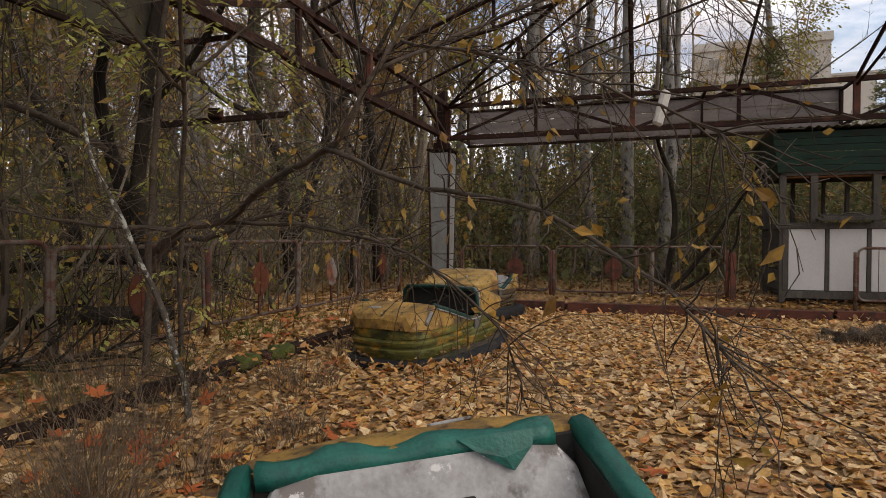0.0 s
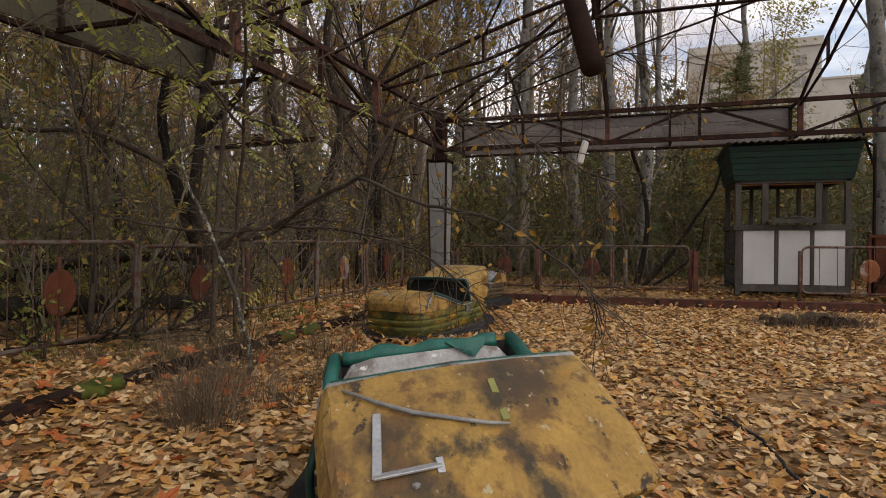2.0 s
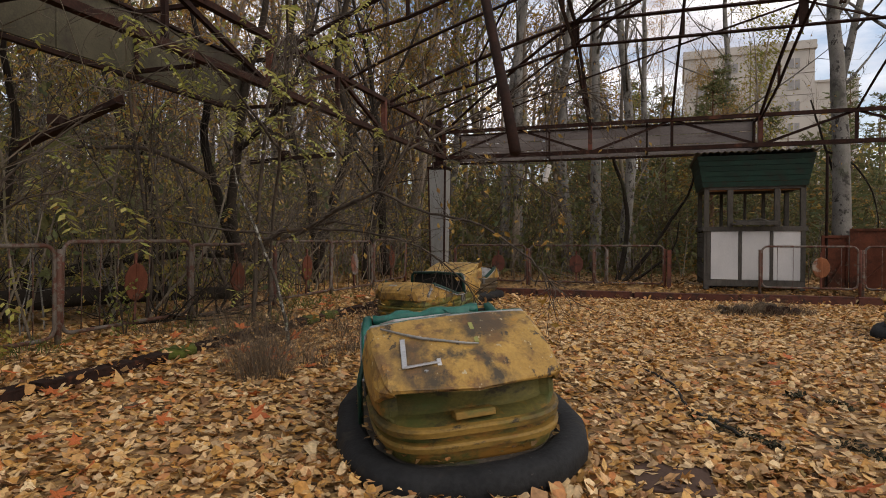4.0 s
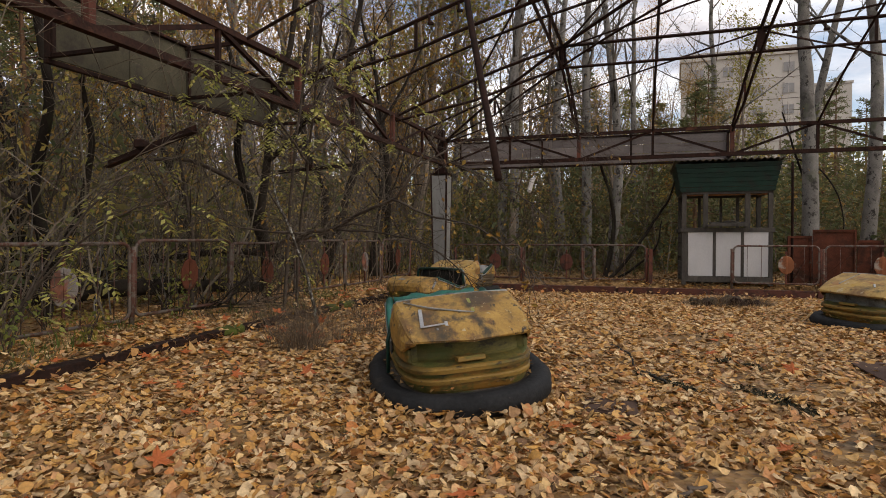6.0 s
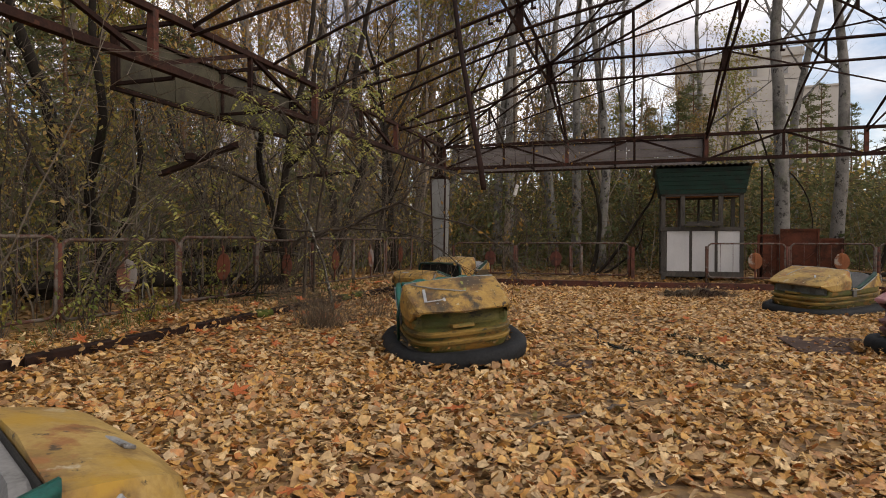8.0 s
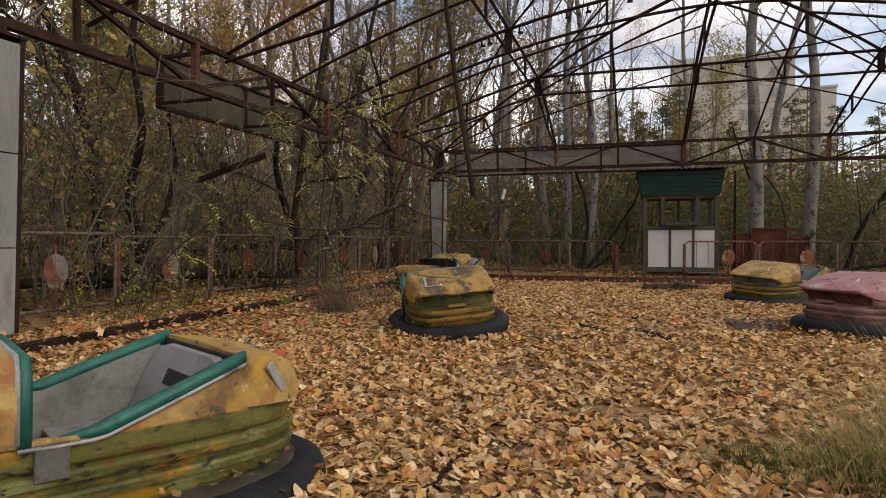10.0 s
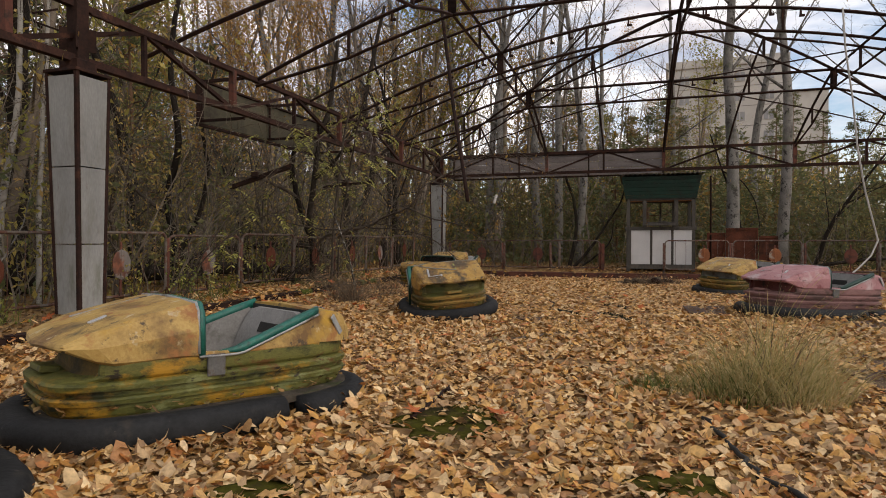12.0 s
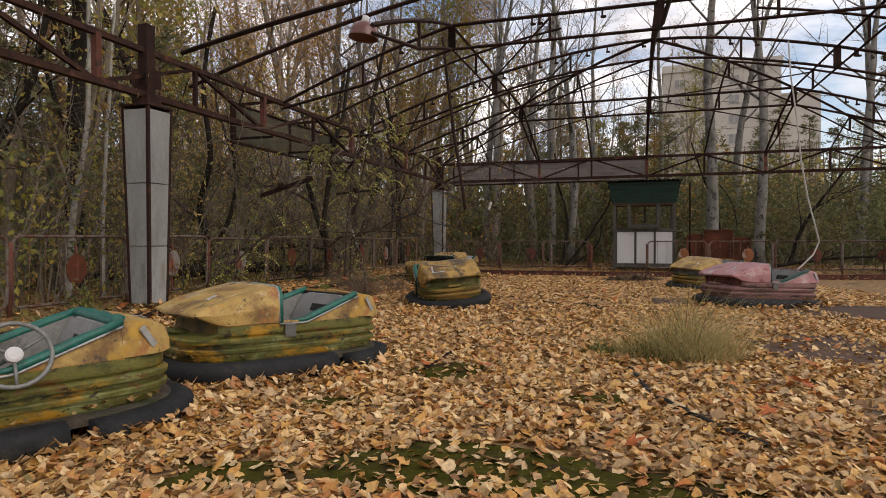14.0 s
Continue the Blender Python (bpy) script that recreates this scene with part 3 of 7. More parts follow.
# the two arches at the open front: they run right across
chord("rib", [fl(-0.95, -11.8, 3.85)] + [fl(SPAN * i / 24, -11.9, 4.08 + 1.1 * rise(SPAN * i / 24)) for i in range(25)], 0.075, 0.075)
chord("rib", [fl(SPAN * i / 24, -13.1, 3.98 + 0.75 * rise(SPAN * i / 24)) for i in range(25)], 0.08, 0.08)
for cu, cv in ((0, 0), (SPAN, 0)):
    pts = []
    for i in range(13):
        u = cu + (SPAN / 2 - cu) * i / 12
        v = cv + (-SPAN / 2 - cv) * i / 12
        pts.append(fl(u, v, roof_z(u, v)))
    hip = chord("hip", pts, 0.075, 0.075)
    low = [p - Vector((0, 0, 0.38 * min(1, i / 3))) for i, p in enumerate(pts)]
    chord("low_chord", low, 0.05, 0.05, hip)
    for i in (3, 6, 9):
        bar_part("post", pts[i], low[i], 0.05, 0.05, RUST_DARK, hip)
# flat braces in the corner bays, and small clamps that once held the current net
for a, b in (((0, 0), (2, 1)), ((2, 1), (4, 2)), ((1, 2), (2, 4)), ((4, 2), (6, 3)), ((2, 4), (3, 6)), ((8, 0), (6, 1)), ((8, 0), (7, 2)), ((6, 1), (4, 2)), ((2, 2), (3, 4)), ((2, 2), (4, 3))):
    p = fl(a[0] * STEP, -a[1] * STEP, roof_z(a[0] * STEP, -a[1] * STEP) - 0.05)
    q = fl(b[0] * STEP, -b[1] * STEP, roof_z(b[0] * STEP, -b[1] * STEP) - 0.05)
    bar_part("brace", p, q, 0.026, 0.026, RUST_DARK, frame_root)
rng = random.Random(5)
for k in range(34):
    st = rng.choice((2, 4, 6, 4)) * STEP
    s = rng.uniform(1.8, 12.0)
    u, v = (s, -st)
    bm = bmesh.new()
    z = roof_z(u, v) - 0.07
    add_box(bm, Matrix.Translation((u, v, z)), (0.03, 0.05, 0.12), 0.006)
    add_box(bm, Matrix.Translation((u + 0.02, v, z - 0.06)), (0.09, 0.04, 0.04), 0.006)
    part("clamp", bm, RUST_DARK, frame_root)

# a roof tube torn from its joint that hangs into the pavilion
tagged(tube("hanging_pipe", [(0.02, 1.6, 4.9), (0.07, 1.4, 4.35), (0.2, 0.7, 3.0), (0.33, 0.12, 1.95), (0.363, -0.06, 1.63)], 0.026, RUST_DARK, sides=10), "broken dark-brown roof tube hanging down from the frame", "pipe")


# ---- columns ----
def column(u, v, base, top, turn, label):
    root = empty("steel_column", arena_pose(u, v, base, turn), label, "column", "columns of the pavilion")
    h = top - base
    for k in range(4):
        for lo, hi in ((0.0, 0.29), (0.295, 0.61), (0.615, 0.985)):
            def edge(z):
                w = 0.172 + (0.053 * z)
                return w
            a, b = edge(lo), edge(hi)
            q = []
            for z, w in ((lo, a), (hi, b)):
                q.append([(-w + 0.012, -w, z * h), (w - 0.012, -w, z * h), (w - 0.012, -w + 0.012, z * h), (-w + 0.012, -w + 0.012, z * h)])
            v_, f_ = loft(q)
            ob = raw("panel", v_, f_, COLUMN, root)
            ob.matrix_local = pose(0, 0, 0, 0, 0, 90 * k)
        p = raw("corner_angle", *loft([[(-w - 0.006, -w - 0.006, z), (-w + 0.035, -w - 0.006, z), (-w + 0.035, -w + 0.004, z), (-w + 0.004, -w + 0.004, z), (-w + 0.004, -w + 0.035, z), (-w - 0.006, -w + 0.035, z)] for z, w in ((0, 0.172), (h, 0.225))]), RUST, root)
        p.matrix_local = pose(0, 0, 0, 0, 0, 90 * k)
        box("band", (0.0, -0.2, h * 0.61), (0.37, 0.014, 0.022), RUST, root).matrix_local = pose(0, 0, 0, 0, 0, 90 * k) @ pose(0, -0.208, h * 0.612) if k in (0, 3) else pose(0, 0, 0, 0, 0, 90 * k) @ pose(0, -0.206, h * 0.612)
    box("head_plate", (0, 0, h + 0.02), (0.49, 0.49, 0.035), RUST, root)
    box("stub", (0, 0, h + 0.6), (0.16, 0.16, 1.15), RUST_DARK, root)
    bm = bmesh.new()
    for a in range(4):
        add_box(bm, pose(0, 0, h + 0.42, 0, 0, 45 + 90 * a) @ pose(0.12, 0, 0), (0.13, 0.02, 0.26))
    part("gusset", bm, RUST_DARK, root)
    box("head_beam", (0, 0, h + 0.11), (0.27, 0.27, 0.12), RUST, root)
    return root


column(0, -13.8, 0.27, 2.99, 0, "tall grey-white clad steel column with rusty corner angles")
column(-0.12, 0, 0.1, 2.92, 0, "pale clad steel column at the pavilion's far corner")
column(SPAN, 0, 0.1, 2.92, 0, "pale clad steel column at the pavilion's far corner")


# ---- fascia boxes that still hang outside the trusses ----
def fascia(u0, v0, u1, v1, low, top, boards, mat, out, label):
    """Boarding on rails and brackets outside an edge truss; out: the way back to the truss, in plan."""
    a, b = Vector((u0, v0, 0)), Vector((u1, v1, 0))
    d = b - a
    h, L = (top - low) / boards, d.length
    along_m = Matrix.Translation(a) @ pose(0, 0, 0, 0, 0, math.degrees(math.atan2(d.y, d.x)))
    root = box("fascia", (L / 2, 0.02, low - 0.03), (L + 0.06, 0.06, 0.05), RUST_DARK, frame_root, label)
    root.matrix_local = along_m
    for i in range(boards):
        cuts = [0, 0.37 * L, 0.71 * L, L] if boards > 1 else [0, 0.26 * L, 0.5 * L, 0.74 * L, L]
        for p, q in zip(cuts, cuts[1:]):
            box("board", ((p + q) / 2, random.uniform(-0.006, 0.006), low + (i + 0.5) * h), (q - p - 0.006, 0.025, h - 0.012), mat, root, bevel=0.004, turn=(random.uniform(-2, 2), random.uniform(-0.15, 0.15), 0))
    box("upper_rail", (L / 2, 0.0, top + 0.02), (L + 0.06, 0.1, 0.035), RUST_DARK, root)
    for s_ in (0, L):
        box("end_rail", (s_, 0.0, (low + top) / 2), (0.06, 0.08, top - low), RUST_DARK, root)
    k = int(L / 1.7)
    for i in range(k + 1):
        s_ = L * i / k
        box("bracket", (s_, out * 0.45, top - 0.02), (0.05, 0.9, 0.05), RUST_DARK, root)
        box("bracket", (s_, out * 0.45, low + 0.02), (0.045, 0.9, 0.045), RUST_DARK, root)
        box("stay", (s_, out * 0.06, (low + top) / 2), (0.045, 0.03, top - low), RUST_DARK, root)


fascia(0.17, 0.9, 6.92, 0.9, 3.17, 3.84, 3, FASCIA, -1, "grey-brown horizontal boarding on the back edge")
fascia(-0.95, -10.6, -0.95, -6.6, 3.1, 3.8, 1, FASCIA_OLIVE, -1, "olive-brown sheet fascia along the side")


# ---- barriers ----
def pipe_loop(w, h, r, low, steps=5):
    """The rounded pipe frame of a barrier, open at nothing."""
    pts = []
    for cx, cz, a0 in ((w - r, low + r, -90), (w - r, h - r, 0), (r, h - r, 90), (r, low + r, 180)):
        for i in range(steps + 1):
            a = radians(a0 + 90 * i / steps)
            pts.append((cx + r * math.cos(a), 0, cz + r * math.sin(a)))
    return pts + [pts[0], pts[1]]


DISC_N = 10


def barrier(a, b, base, height, disc_mat, disc_at, label, frame_mat=FENCE, bars=7, lean=0.0, disc_label="rusty metal disc"):
    a, b = Vector(a), Vector(b)
    d = b - a
    w = d.length
    root = empty("barrier", Matrix.Translation((a.x, a.y, base)) @ pose(0, 0, 0, 0, 0, math.degrees(math.atan2(d.y, d.x))) @ pose(0, 0, 0, lean, 0, 0), label, "barrier", "barriers round the floor")
    tube("pipe_frame", pipe_loop(w - 0.07, height, 0.11, 0.12), 0.021, frame_mat, root, sides=8)
    for i in range(1, bars + 1):
        x = (w - 0.07) * i / (bars + 1)
        bend = random.uniform(-0.012, 0.012)
        tube("bar", [(x, 0, 0.13), (x + bend, bend, 0.55 * height), (x, 0, height - 0.02)], 0.006, frame_mat, root, sides=5)
    for x in (-0.035, w - 0.035):
        tube("post", [(x, 0, -0.12), (x, 0.0, height * 0.93)], 0.03, frame_mat if random.random() < 0.5 else RUST_RED, root, sides=8)
    for i in range(3):
        box("clamp", (-0.02, 0, 0.25 + 0.28 * i), (0.05, 0.055, 0.03), RUST_RED, root)
    if disc_mat is not None:
        c = (w - 0.07) * disc_at
        ring = [(0.165 * math.cos(2 * math.pi * (k + 0.5) / DISC_N), 0.215 * math.sin(2 * math.pi * (k + 0.5) / DISC_N)) for k in range(DISC_N)]
        v_, f_ = loft([[(c + x * s, y, 0.56 * height + z * s) for x, z in ring] for y, s in ((-0.045, 0.9), (-0.04, 1.0), (-0.028, 1.0), (-0.026, 0.95))])
        disc = raw("disc", v_, f_, disc_mat, root, disc_label)
        box("disc_stay", (c, -0.02, 0.5 * height), (0.035, 0.02, 0.75 * height), RUST_RED, disc)
        box("strap", (c, -0.05, 0.56 * height), (0.045, 0.012, 0.4), disc_mat, disc)


def fence_run(u, v0, count, width, base, mats, label):
    for i in range(count):
        m = mats[i % len(mats)]
        p, q = arena(u, v0 + i * width), arena(u, v0 + (i + 1) * width)
        z = ground_z(p.x, p.y)
        barrier(p, q, z + base, 1.02, m, 0.5, label, lean=random.uniform(-2.5, 2.5))


fence_run(-0.85, -22.5, 12, 1.84, 0.0, [PALE_PAINT, RUST_SHEET, PALE_PAINT, PALE_PAINT, RUST_SHEET, PALE_PAINT, PALE_PAINT, RUST_SHEET, RUST_SHEET, RUST_SHEET, PALE_PAINT, RUST_SHEET], "white-flaked rusty pipe barrier with a metal disc")
fence_run_back = [(0.2, RUST_RED), (2.05, RUST_RED), (3.55, None), (6.95, RUST_DISC), (8.8, RUST_DISC), (10.65, RUST_RED), (12.5, RUST_RED), (14.35, RUST_RED), (16.2, RUST_RED)]
for i, (u, m) in enumerate(fence_run_back):
    wid = 1.8 if u != 3.55 else 1.55
    front = 0.0 if 6 < u < 12 else 0.35
    p, q = arena(u, front), arena(u + wid, front)
    barrier(p, q, 0.1, 0.97, m, 0.62, "rusty red pipe barrier with peeling paint", FENCE, bars=5, disc_label="rust-orange metal disc")
for u in (5.15,):
    tagged(box("fence_post", arena(u, 0.3, 0.45), (0.09, 0.09, 1.05), RUST_RED, turn=(0, 0, -18)), "short rusty red fence post", "post")


# ---- ticket booth ----
def booth():
    W, D = 1.95, 1.6
    root = empty("ticket_booth", arena_pose(5.85, 0.2, 0.14), "weathered timber ticket booth with white panels and green awning", "booth")
    # local: x along the front, y to the back, z up
    for x in (0.05, W - 0.05):
        for y in (0.05, D - 0.05):
            box("corner_post", (x, y, 1.12), (0.1, 0.1, 2.24), WOOD_GREY, root)
    for x in (0.52, 1.42):
        box("window_post", (x, 0.05, 1.75), (0.11, 0.09, 1.02), WOOD_GREY, root)
        box("window_post", (x, D - 0.05, 1.75), (0.07, 0.07, 1.02), WOOD_GREY, root)
    box("window_post", (1.03, D - 0.05, 1.75), (0.06, 0.07, 1.02), WOOD_GREY, root)
    for y in (0.05, D - 0.05):
        box("rail", (W / 2, y - 0.012, 1.3), (W + 0.08, 0.13, 0.1), WOOD_GREY, root)
        box("rail", (W / 2, y, 0.14), (W, 0.11, 0.13), WOOD_GREY, root)
        box("rail", (W / 2, y, 2.2), (W, 0.1, 0.12), WOOD_GREY, root)
    for x in (0.05, W - 0.05):
        box("side_rail", (x, D / 2, 1.3), (0.11, D, 0.09), WOOD_GREY, root)
        box("side_rail", (x, D / 2, 2.2), (0.1, D, 0.1), WOOD_GREY, root)
    # white panels of the front, dark battens between
    for i, (a, b) in enumerate(((0.14, 0.68), (0.75, 1.28), (1.35, 1.86))):
        box("front_panel", ((a + b) / 2, 0.012, 0.73), (b - a, 0.022, 1.03), WHITE_BOARD, root)
    for x in (0.09, 0.715, 1.315, 1.90):
        box("batten", (x, 0.006, 0.73), (0.06 if 0.2 < x < 1.8 else 0.08, 0.035, 1.06), WOOD_GREY, root)
    for i in range(9):
        z = 0.25 + i * 0.115
        if i in (3,):
            continue
        box("side_board", (0.02, D / 2, z), (0.022, D - 0.1, 0.108), WOOD_GREY, root)
        box("side_board", (W - 0.02, D / 2, z), (0.022, D - 0.1, 0.108), WOOD_GREY, root)
        box("back_board", (W / 2, D - 0.02, z), (W - 0.1, 0.022, 0.108), WOOD_GREY, root)
    # serving shelf and a bent slat on it
    box("serving_shelf", (0.97, -0.09, 1.40), (0.86, 0.2, 0.035), WOOD_GREY, root, turn=(4, 0, 0))
    box("shelf_lip", (1.03, -0.18, 1.42), (0.84, 0.02, 0.06), WOOD_GREY, root)
    box("window_sill", (1.03, 0.03, 1.47), (0.86, 0.08, 0.04), WOOD_GREY, root)
    tube("bent_slat", [(0.8, -0.1, 1.43), (0.95, -0.1, 1.5), (1.1, -0.1, 1.505), (1.3, -0.1, 1.43)], 0.014, WOOD_GREY, root, sides=5)
    box("ceiling", (W / 2, D / 2, 2.3), (W, D, 0.03), WOOD_ORANGE, root)
    box("header_board", (W / 2, 0.11, 2.18), (W - 0.2, 0.02, 0.14), WOOD_ORANGE, root)
    # green boarded awning, flared outwards to the top
    z0, z1, boards = 2.2, 2.86, 6
    for i in range(boards):
        a, b = z0 + (z1 - z0) * i / boards, z0 + (z1 - z0) * (i + 1) / boards - 0.008
        fa, fb = 0.03 + 0.12 * i / boards, 0.03 + 0.12 * (i + 1) / boards
        for sx0, sy0, sx1, sy1 in ((0, 0, 1, 0), (1, 0, 1, 1), (1, 1, 0, 1), (0, 1, 0, 0)):
            def corner(sx, sy, f, z, inn=0.0):
                f -= inn
                return (sx * W + (f if sx else -f), sy * D + (f if sy else -f), z)
            v_, f_ = loft([[corner(sx0, sy0, f, z, i_), corner(sx1, sy1, f, z, i_)] for f, z, i_ in ((fa, a, 0), (fb, b, 0), (fb, b, 0.02), (fa, a, 0.02), (fa, a, 0))], closed=False, cap=False)
            raw("awning_board", v_, f_, GREEN_PAINT, root)
    # corrugated roof sheet, pitched to the back
    n = 70
    verts, faces = [], []
    for j, (y, z) in enumerate(((-0.26, 2.92), (D + 0.2, 2.80))):
        for top in (0, 0.006):
            for i in range(n + 1):
                x = -0.2 + (W + 0.4) * i / n
                verts.append((x, y, z + top + 0.018 * math.sin(i * math.pi / 2)))
    k = n + 1
    for i in range(n):
        faces += [(i, i + 1, 2 * k + i + 1, 2 * k + i), (k + i, 3 * k + i, 3 * k + i + 1, k + i + 1), (i, k + i, k + i + 1, i + 1), (2 * k + i, 2 * k + i + 1, 3 * k + i + 1, 3 * k + i)]
    raw("roof_sheet", verts, faces, GREY_STEEL, root, "grey corrugated roof sheet")
    box("floor", (W / 2, D / 2 + 0.1, 0.04), (W - 0.3, D - 0.3, 0.08), WOOD_GREY, root)


booth()
tagged(tube("drain_pipe", [arena(8.25, 0.5, 0.05), arena(8.25, 0.5, 2.2), arena(8.24, 0.48, 3.0)], 0.03, RUST_DARK), "thin dark steel pole beside the booth", "pole")


def rust_sheet(u, v, w, h, base, turn, label):
    """A stiffened, rusted sheet-metal panel with folded edges."""
    bm = bmesh.new()
    m = arena_pose(u, v, base, turn)
    add_box(bm, m @ pose(w / 2, 0, h / 2), (w, 0.012, h), 0.003)
    for x in (0.02, w - 0.02):
        add_box(bm, m @ pose(x, -0.02, h / 2), (0.04, 0.04, h))
    for z in (0.03, h - 0.03):
        add_box(bm, m @ pose(w / 2, -0.02, z), (w - 0.08, 0.035, 0.045))
    add_bar(bm, m @ Vector((0.1, -0.03, 0.1)), m @ Vector((w - 0.1, -0.03, h * 0.55)), 0.06, 0.02)
    tagged(part("metal_panel", bm, RUST_SHEET), label, "panel", "rusted panels behind the barrier")


rust_sheet(8.15, 0.5, 0.5, 1.2, 0.1, 3, "upright rusted sheet metal panel with diagonal brace")
rust_sheet(8.66, 0.48, 0.86, 1.32, 0.12, 0, "upright rusted sheet metal panel")
rust_sheet(9.55, 0.52, 0.5, 1.1, 0.1, -5, "upright rusted sheet metal panel")


# ---- bumper cars ----
def superring(a, b, p, n, z, shift=0.0):
    """A rounded-oblong outline; p sets how square its corners are."""
    pts = []
    for i in range(n):
        t = 2 * math.pi * i / n
        c, s = math.cos(t), math.sin(t)
        pts.append((shift + a * math.copysign(abs(c) ** (2 / p), c), b * math.copysign(abs(s) ** (2 / p), s), z))
    return pts


def bumper_path(t0, t1, n):
    pts = []
    for i in range(n + 1):
        t = t0 + (t1 - t0) * i / n
        c, s = math.cos(t), math.sin(t)
        pts.append(Vector((1.006 * math.copysign(abs(c) ** (2 / 2.7), c), 0.615 * math.copysign(abs(s) ** (2 / 2.7), s), 0)))
    return pts


def bumper_piece(name, t0, t1, n, root, label=""):
    """A stretch of the rubber ring: a rounded D in section, laid along the oblong path."""
    pts = bumper_path(t0, t1, n)
    section = [(-0.075, 0.02), (-0.078, 0.175), (-0.05, 0.186), (0.0, 0.192), (0.05, 0.185), (0.082, 0.158), (0.096, 0.115), (0.09, 0.06), (0.06, 0.02), (0.0, 0.0)]
    closed = abs(t1 - t0) > 6.2
    rings = []
    m = len(pts)
    for i in range(m):
        a = pts[i - 1] if i else (pts[-2] if closed else pts[0])
        b = pts[i + 1] if i < m - 1 else (pts[1] if closed else pts[-1])
        d = (b - a).normalized()
        out = Vector((d.y, -d.x, 0)) * (1 if t1 > t0 else -1)
        wob = 0.006 * math.sin(i * 1.7)
        rings.append([tuple(pts[i] + out * (o + wob) + Vector((0, 0, z))) for o, z in section])
    v_, f_ = loft(rings, True, not closed)
    return raw(name, v_, f_, RUBBER, root, label, smooth=True)


def hull_half(x):
    """Half the hull's width at the belt, x along the car."""
    return 0.502 * max(0.05, 1 - (abs(x) / 0.93) ** 4) ** 0.25


WHEEL = (-0.04, 0.50, 0.56)


def car(name_label, where, heading, paint, belt, low, trim, group="bumper cars", gap=None, wheel=False, marks=(), base=0.0, seat=BOARD, tilt=0.0, roll=0.0, cover=False, lining=None, wrap=False, seat_in=0.0, mouth=OCHRE_SHADED, lamp=False):
    """A bumper car; nose along local +x. gap: where the ring is broken; marks: extra fittings."""
    rg = random.Random(int(where[0] * 100) + 7)
    root = empty("bumper_car", Matrix.Translation((where[0], where[1], base)) @ pose(0, 0, 0, 0, 0, heading) @ pose(0, 0, 0, roll, tilt, 0), name_label, "bumper car", group)
    # rubber ring
    if gap is None:
        bumper_piece("rubber_bumper", 0, 2 * math.pi, 64, root, "black rubber bumper ring")
    else:
        bumper_piece("rubber_bumper", gap + 0.03, gap + 2 * math.pi - 1.66, 52, root, "black rubber bumper ring")
        end = bumper_piece("rubber_bumper", gap + 2 * math.pi - 1.56, gap + 2 * math.pi - 0.01, 16, root, "loose length of black rubber bumper")
        end.location = (-0.02, 0.03, -0.02)
    # flat pan between ring and hull
    v_, f_ = loft([superring(0.985, 0.592, 2.7, 56, 0.13), superring(0.985, 0.592, 2.7, 56, 0.175), superring(0.7, 0.4, 2.7, 56, 0.175), superring(0.7, 0.4, 2.7, 56, 0.12)], True, True)
    raw("chassis", v_, f_, PAN_DIRT, root)
    # hull: ridged bands of the belt, each a part
    N = 72
    bands = [("lower_hull", [(0.165, 0.835, 0.452), (0.19, 0.852, 0.468), (0.22, 0.862, 0.477), (0.244, 0.864, 0.479)], low),
             ("hull_ridge", [(0.244, 0.860, 0.474), (0.247, 0.888, 0.500), (0.272, 0.892, 0.506), (0.283, 0.882, 0.496), (0.288, 0.856, 0.472)], belt),
             ("middle_hull", [(0.288, 0.856, 0.472), (0.318, 0.858, 0.474)], low),
             ("hull_ridge", [(0.318, 0.858, 0.474), (0.322, 0.890, 0.507), (0.350, 0.895, 0.512), (0.362, 0.882, 0.499), (0.368, 0.862, 0.480)], belt)]
    for nm, levels, mat in bands:
        rings = [superring(a * 1.048, b * 1.01, 4.0, N, z) for z, a, b in levels]
        v_, f_ = loft(rings, True, False)
        raw(nm, v_, f_, mat, root)
    # upper hull: follows the belt, set back at the nose to make the mouth
    rings = []
    for z, a, b in ((0.368, 0.862, 0.480), (0.385, 0.872, 0.494), (0.40, 0.873, 0.497), (0.425, 0.872, 0.498), (0.45, 0.868, 0.498), (0.475, 0.862, 0.497), (0.52, 0.84, 0.47)):
        ring = superring(a * 1.048, b * 1.01, 4.0, N, z)
        f = (z - 0.368) / 0.1
        out = []
        for x, y, zz in ring:
            if x > 0.5:
                k = smooth(0.47, 0.36, abs(y)) * smooth(0.05, 0.3, f)
                x = x - 0.15 * k
                if zz > 0.5:
                    zz = 0.475 + 0.045 * smooth(0.45, 0.30, abs(y))
            elif x < -0.5:
                k = smooth(0.43, 0.34, abs(y)) * smooth(0.05, 0.3, f)
                x = x + 0.004 * k
                if zz > 0.5:
                    zz = 0.477 + 0.05 * smooth(0.45, 0.30, abs(y))
            elif zz > 0.5:
                zz, y = 0.477, y * 0.497 / 0.47
                x = x * 0.862 / 0.84
            out.append((x, y, zz))
        rings.append(out)
    v_, f_ = loft(rings, True, False)
    raw("upper_hull", v_, f_, low, root)
    # grimy mouth under the hood's lip, its shade put into a darker colour
    ys, zs = [-0.415 + 0.83 * i / 20 for i in range(21)], (0.392, 0.41, 0.44, 0.475, 0.555)
    rings = []
    for z in zs:
        row = []
        for y in ys:
            front = 0.91 * (1 - (y / 0.498) ** 4) ** 0.25 - 0.15 * smooth(0.47, 0.36, abs(y)) + (0.012 if z > 0.4 else 0.03)
            row.append((front + 0.006 * math.sin(y * 9 + z * 30), y, z))
        rings.append(row + [(x - 0.02, y, z) for x, y, z in reversed(row)])
    v_, f_ = loft(rings)
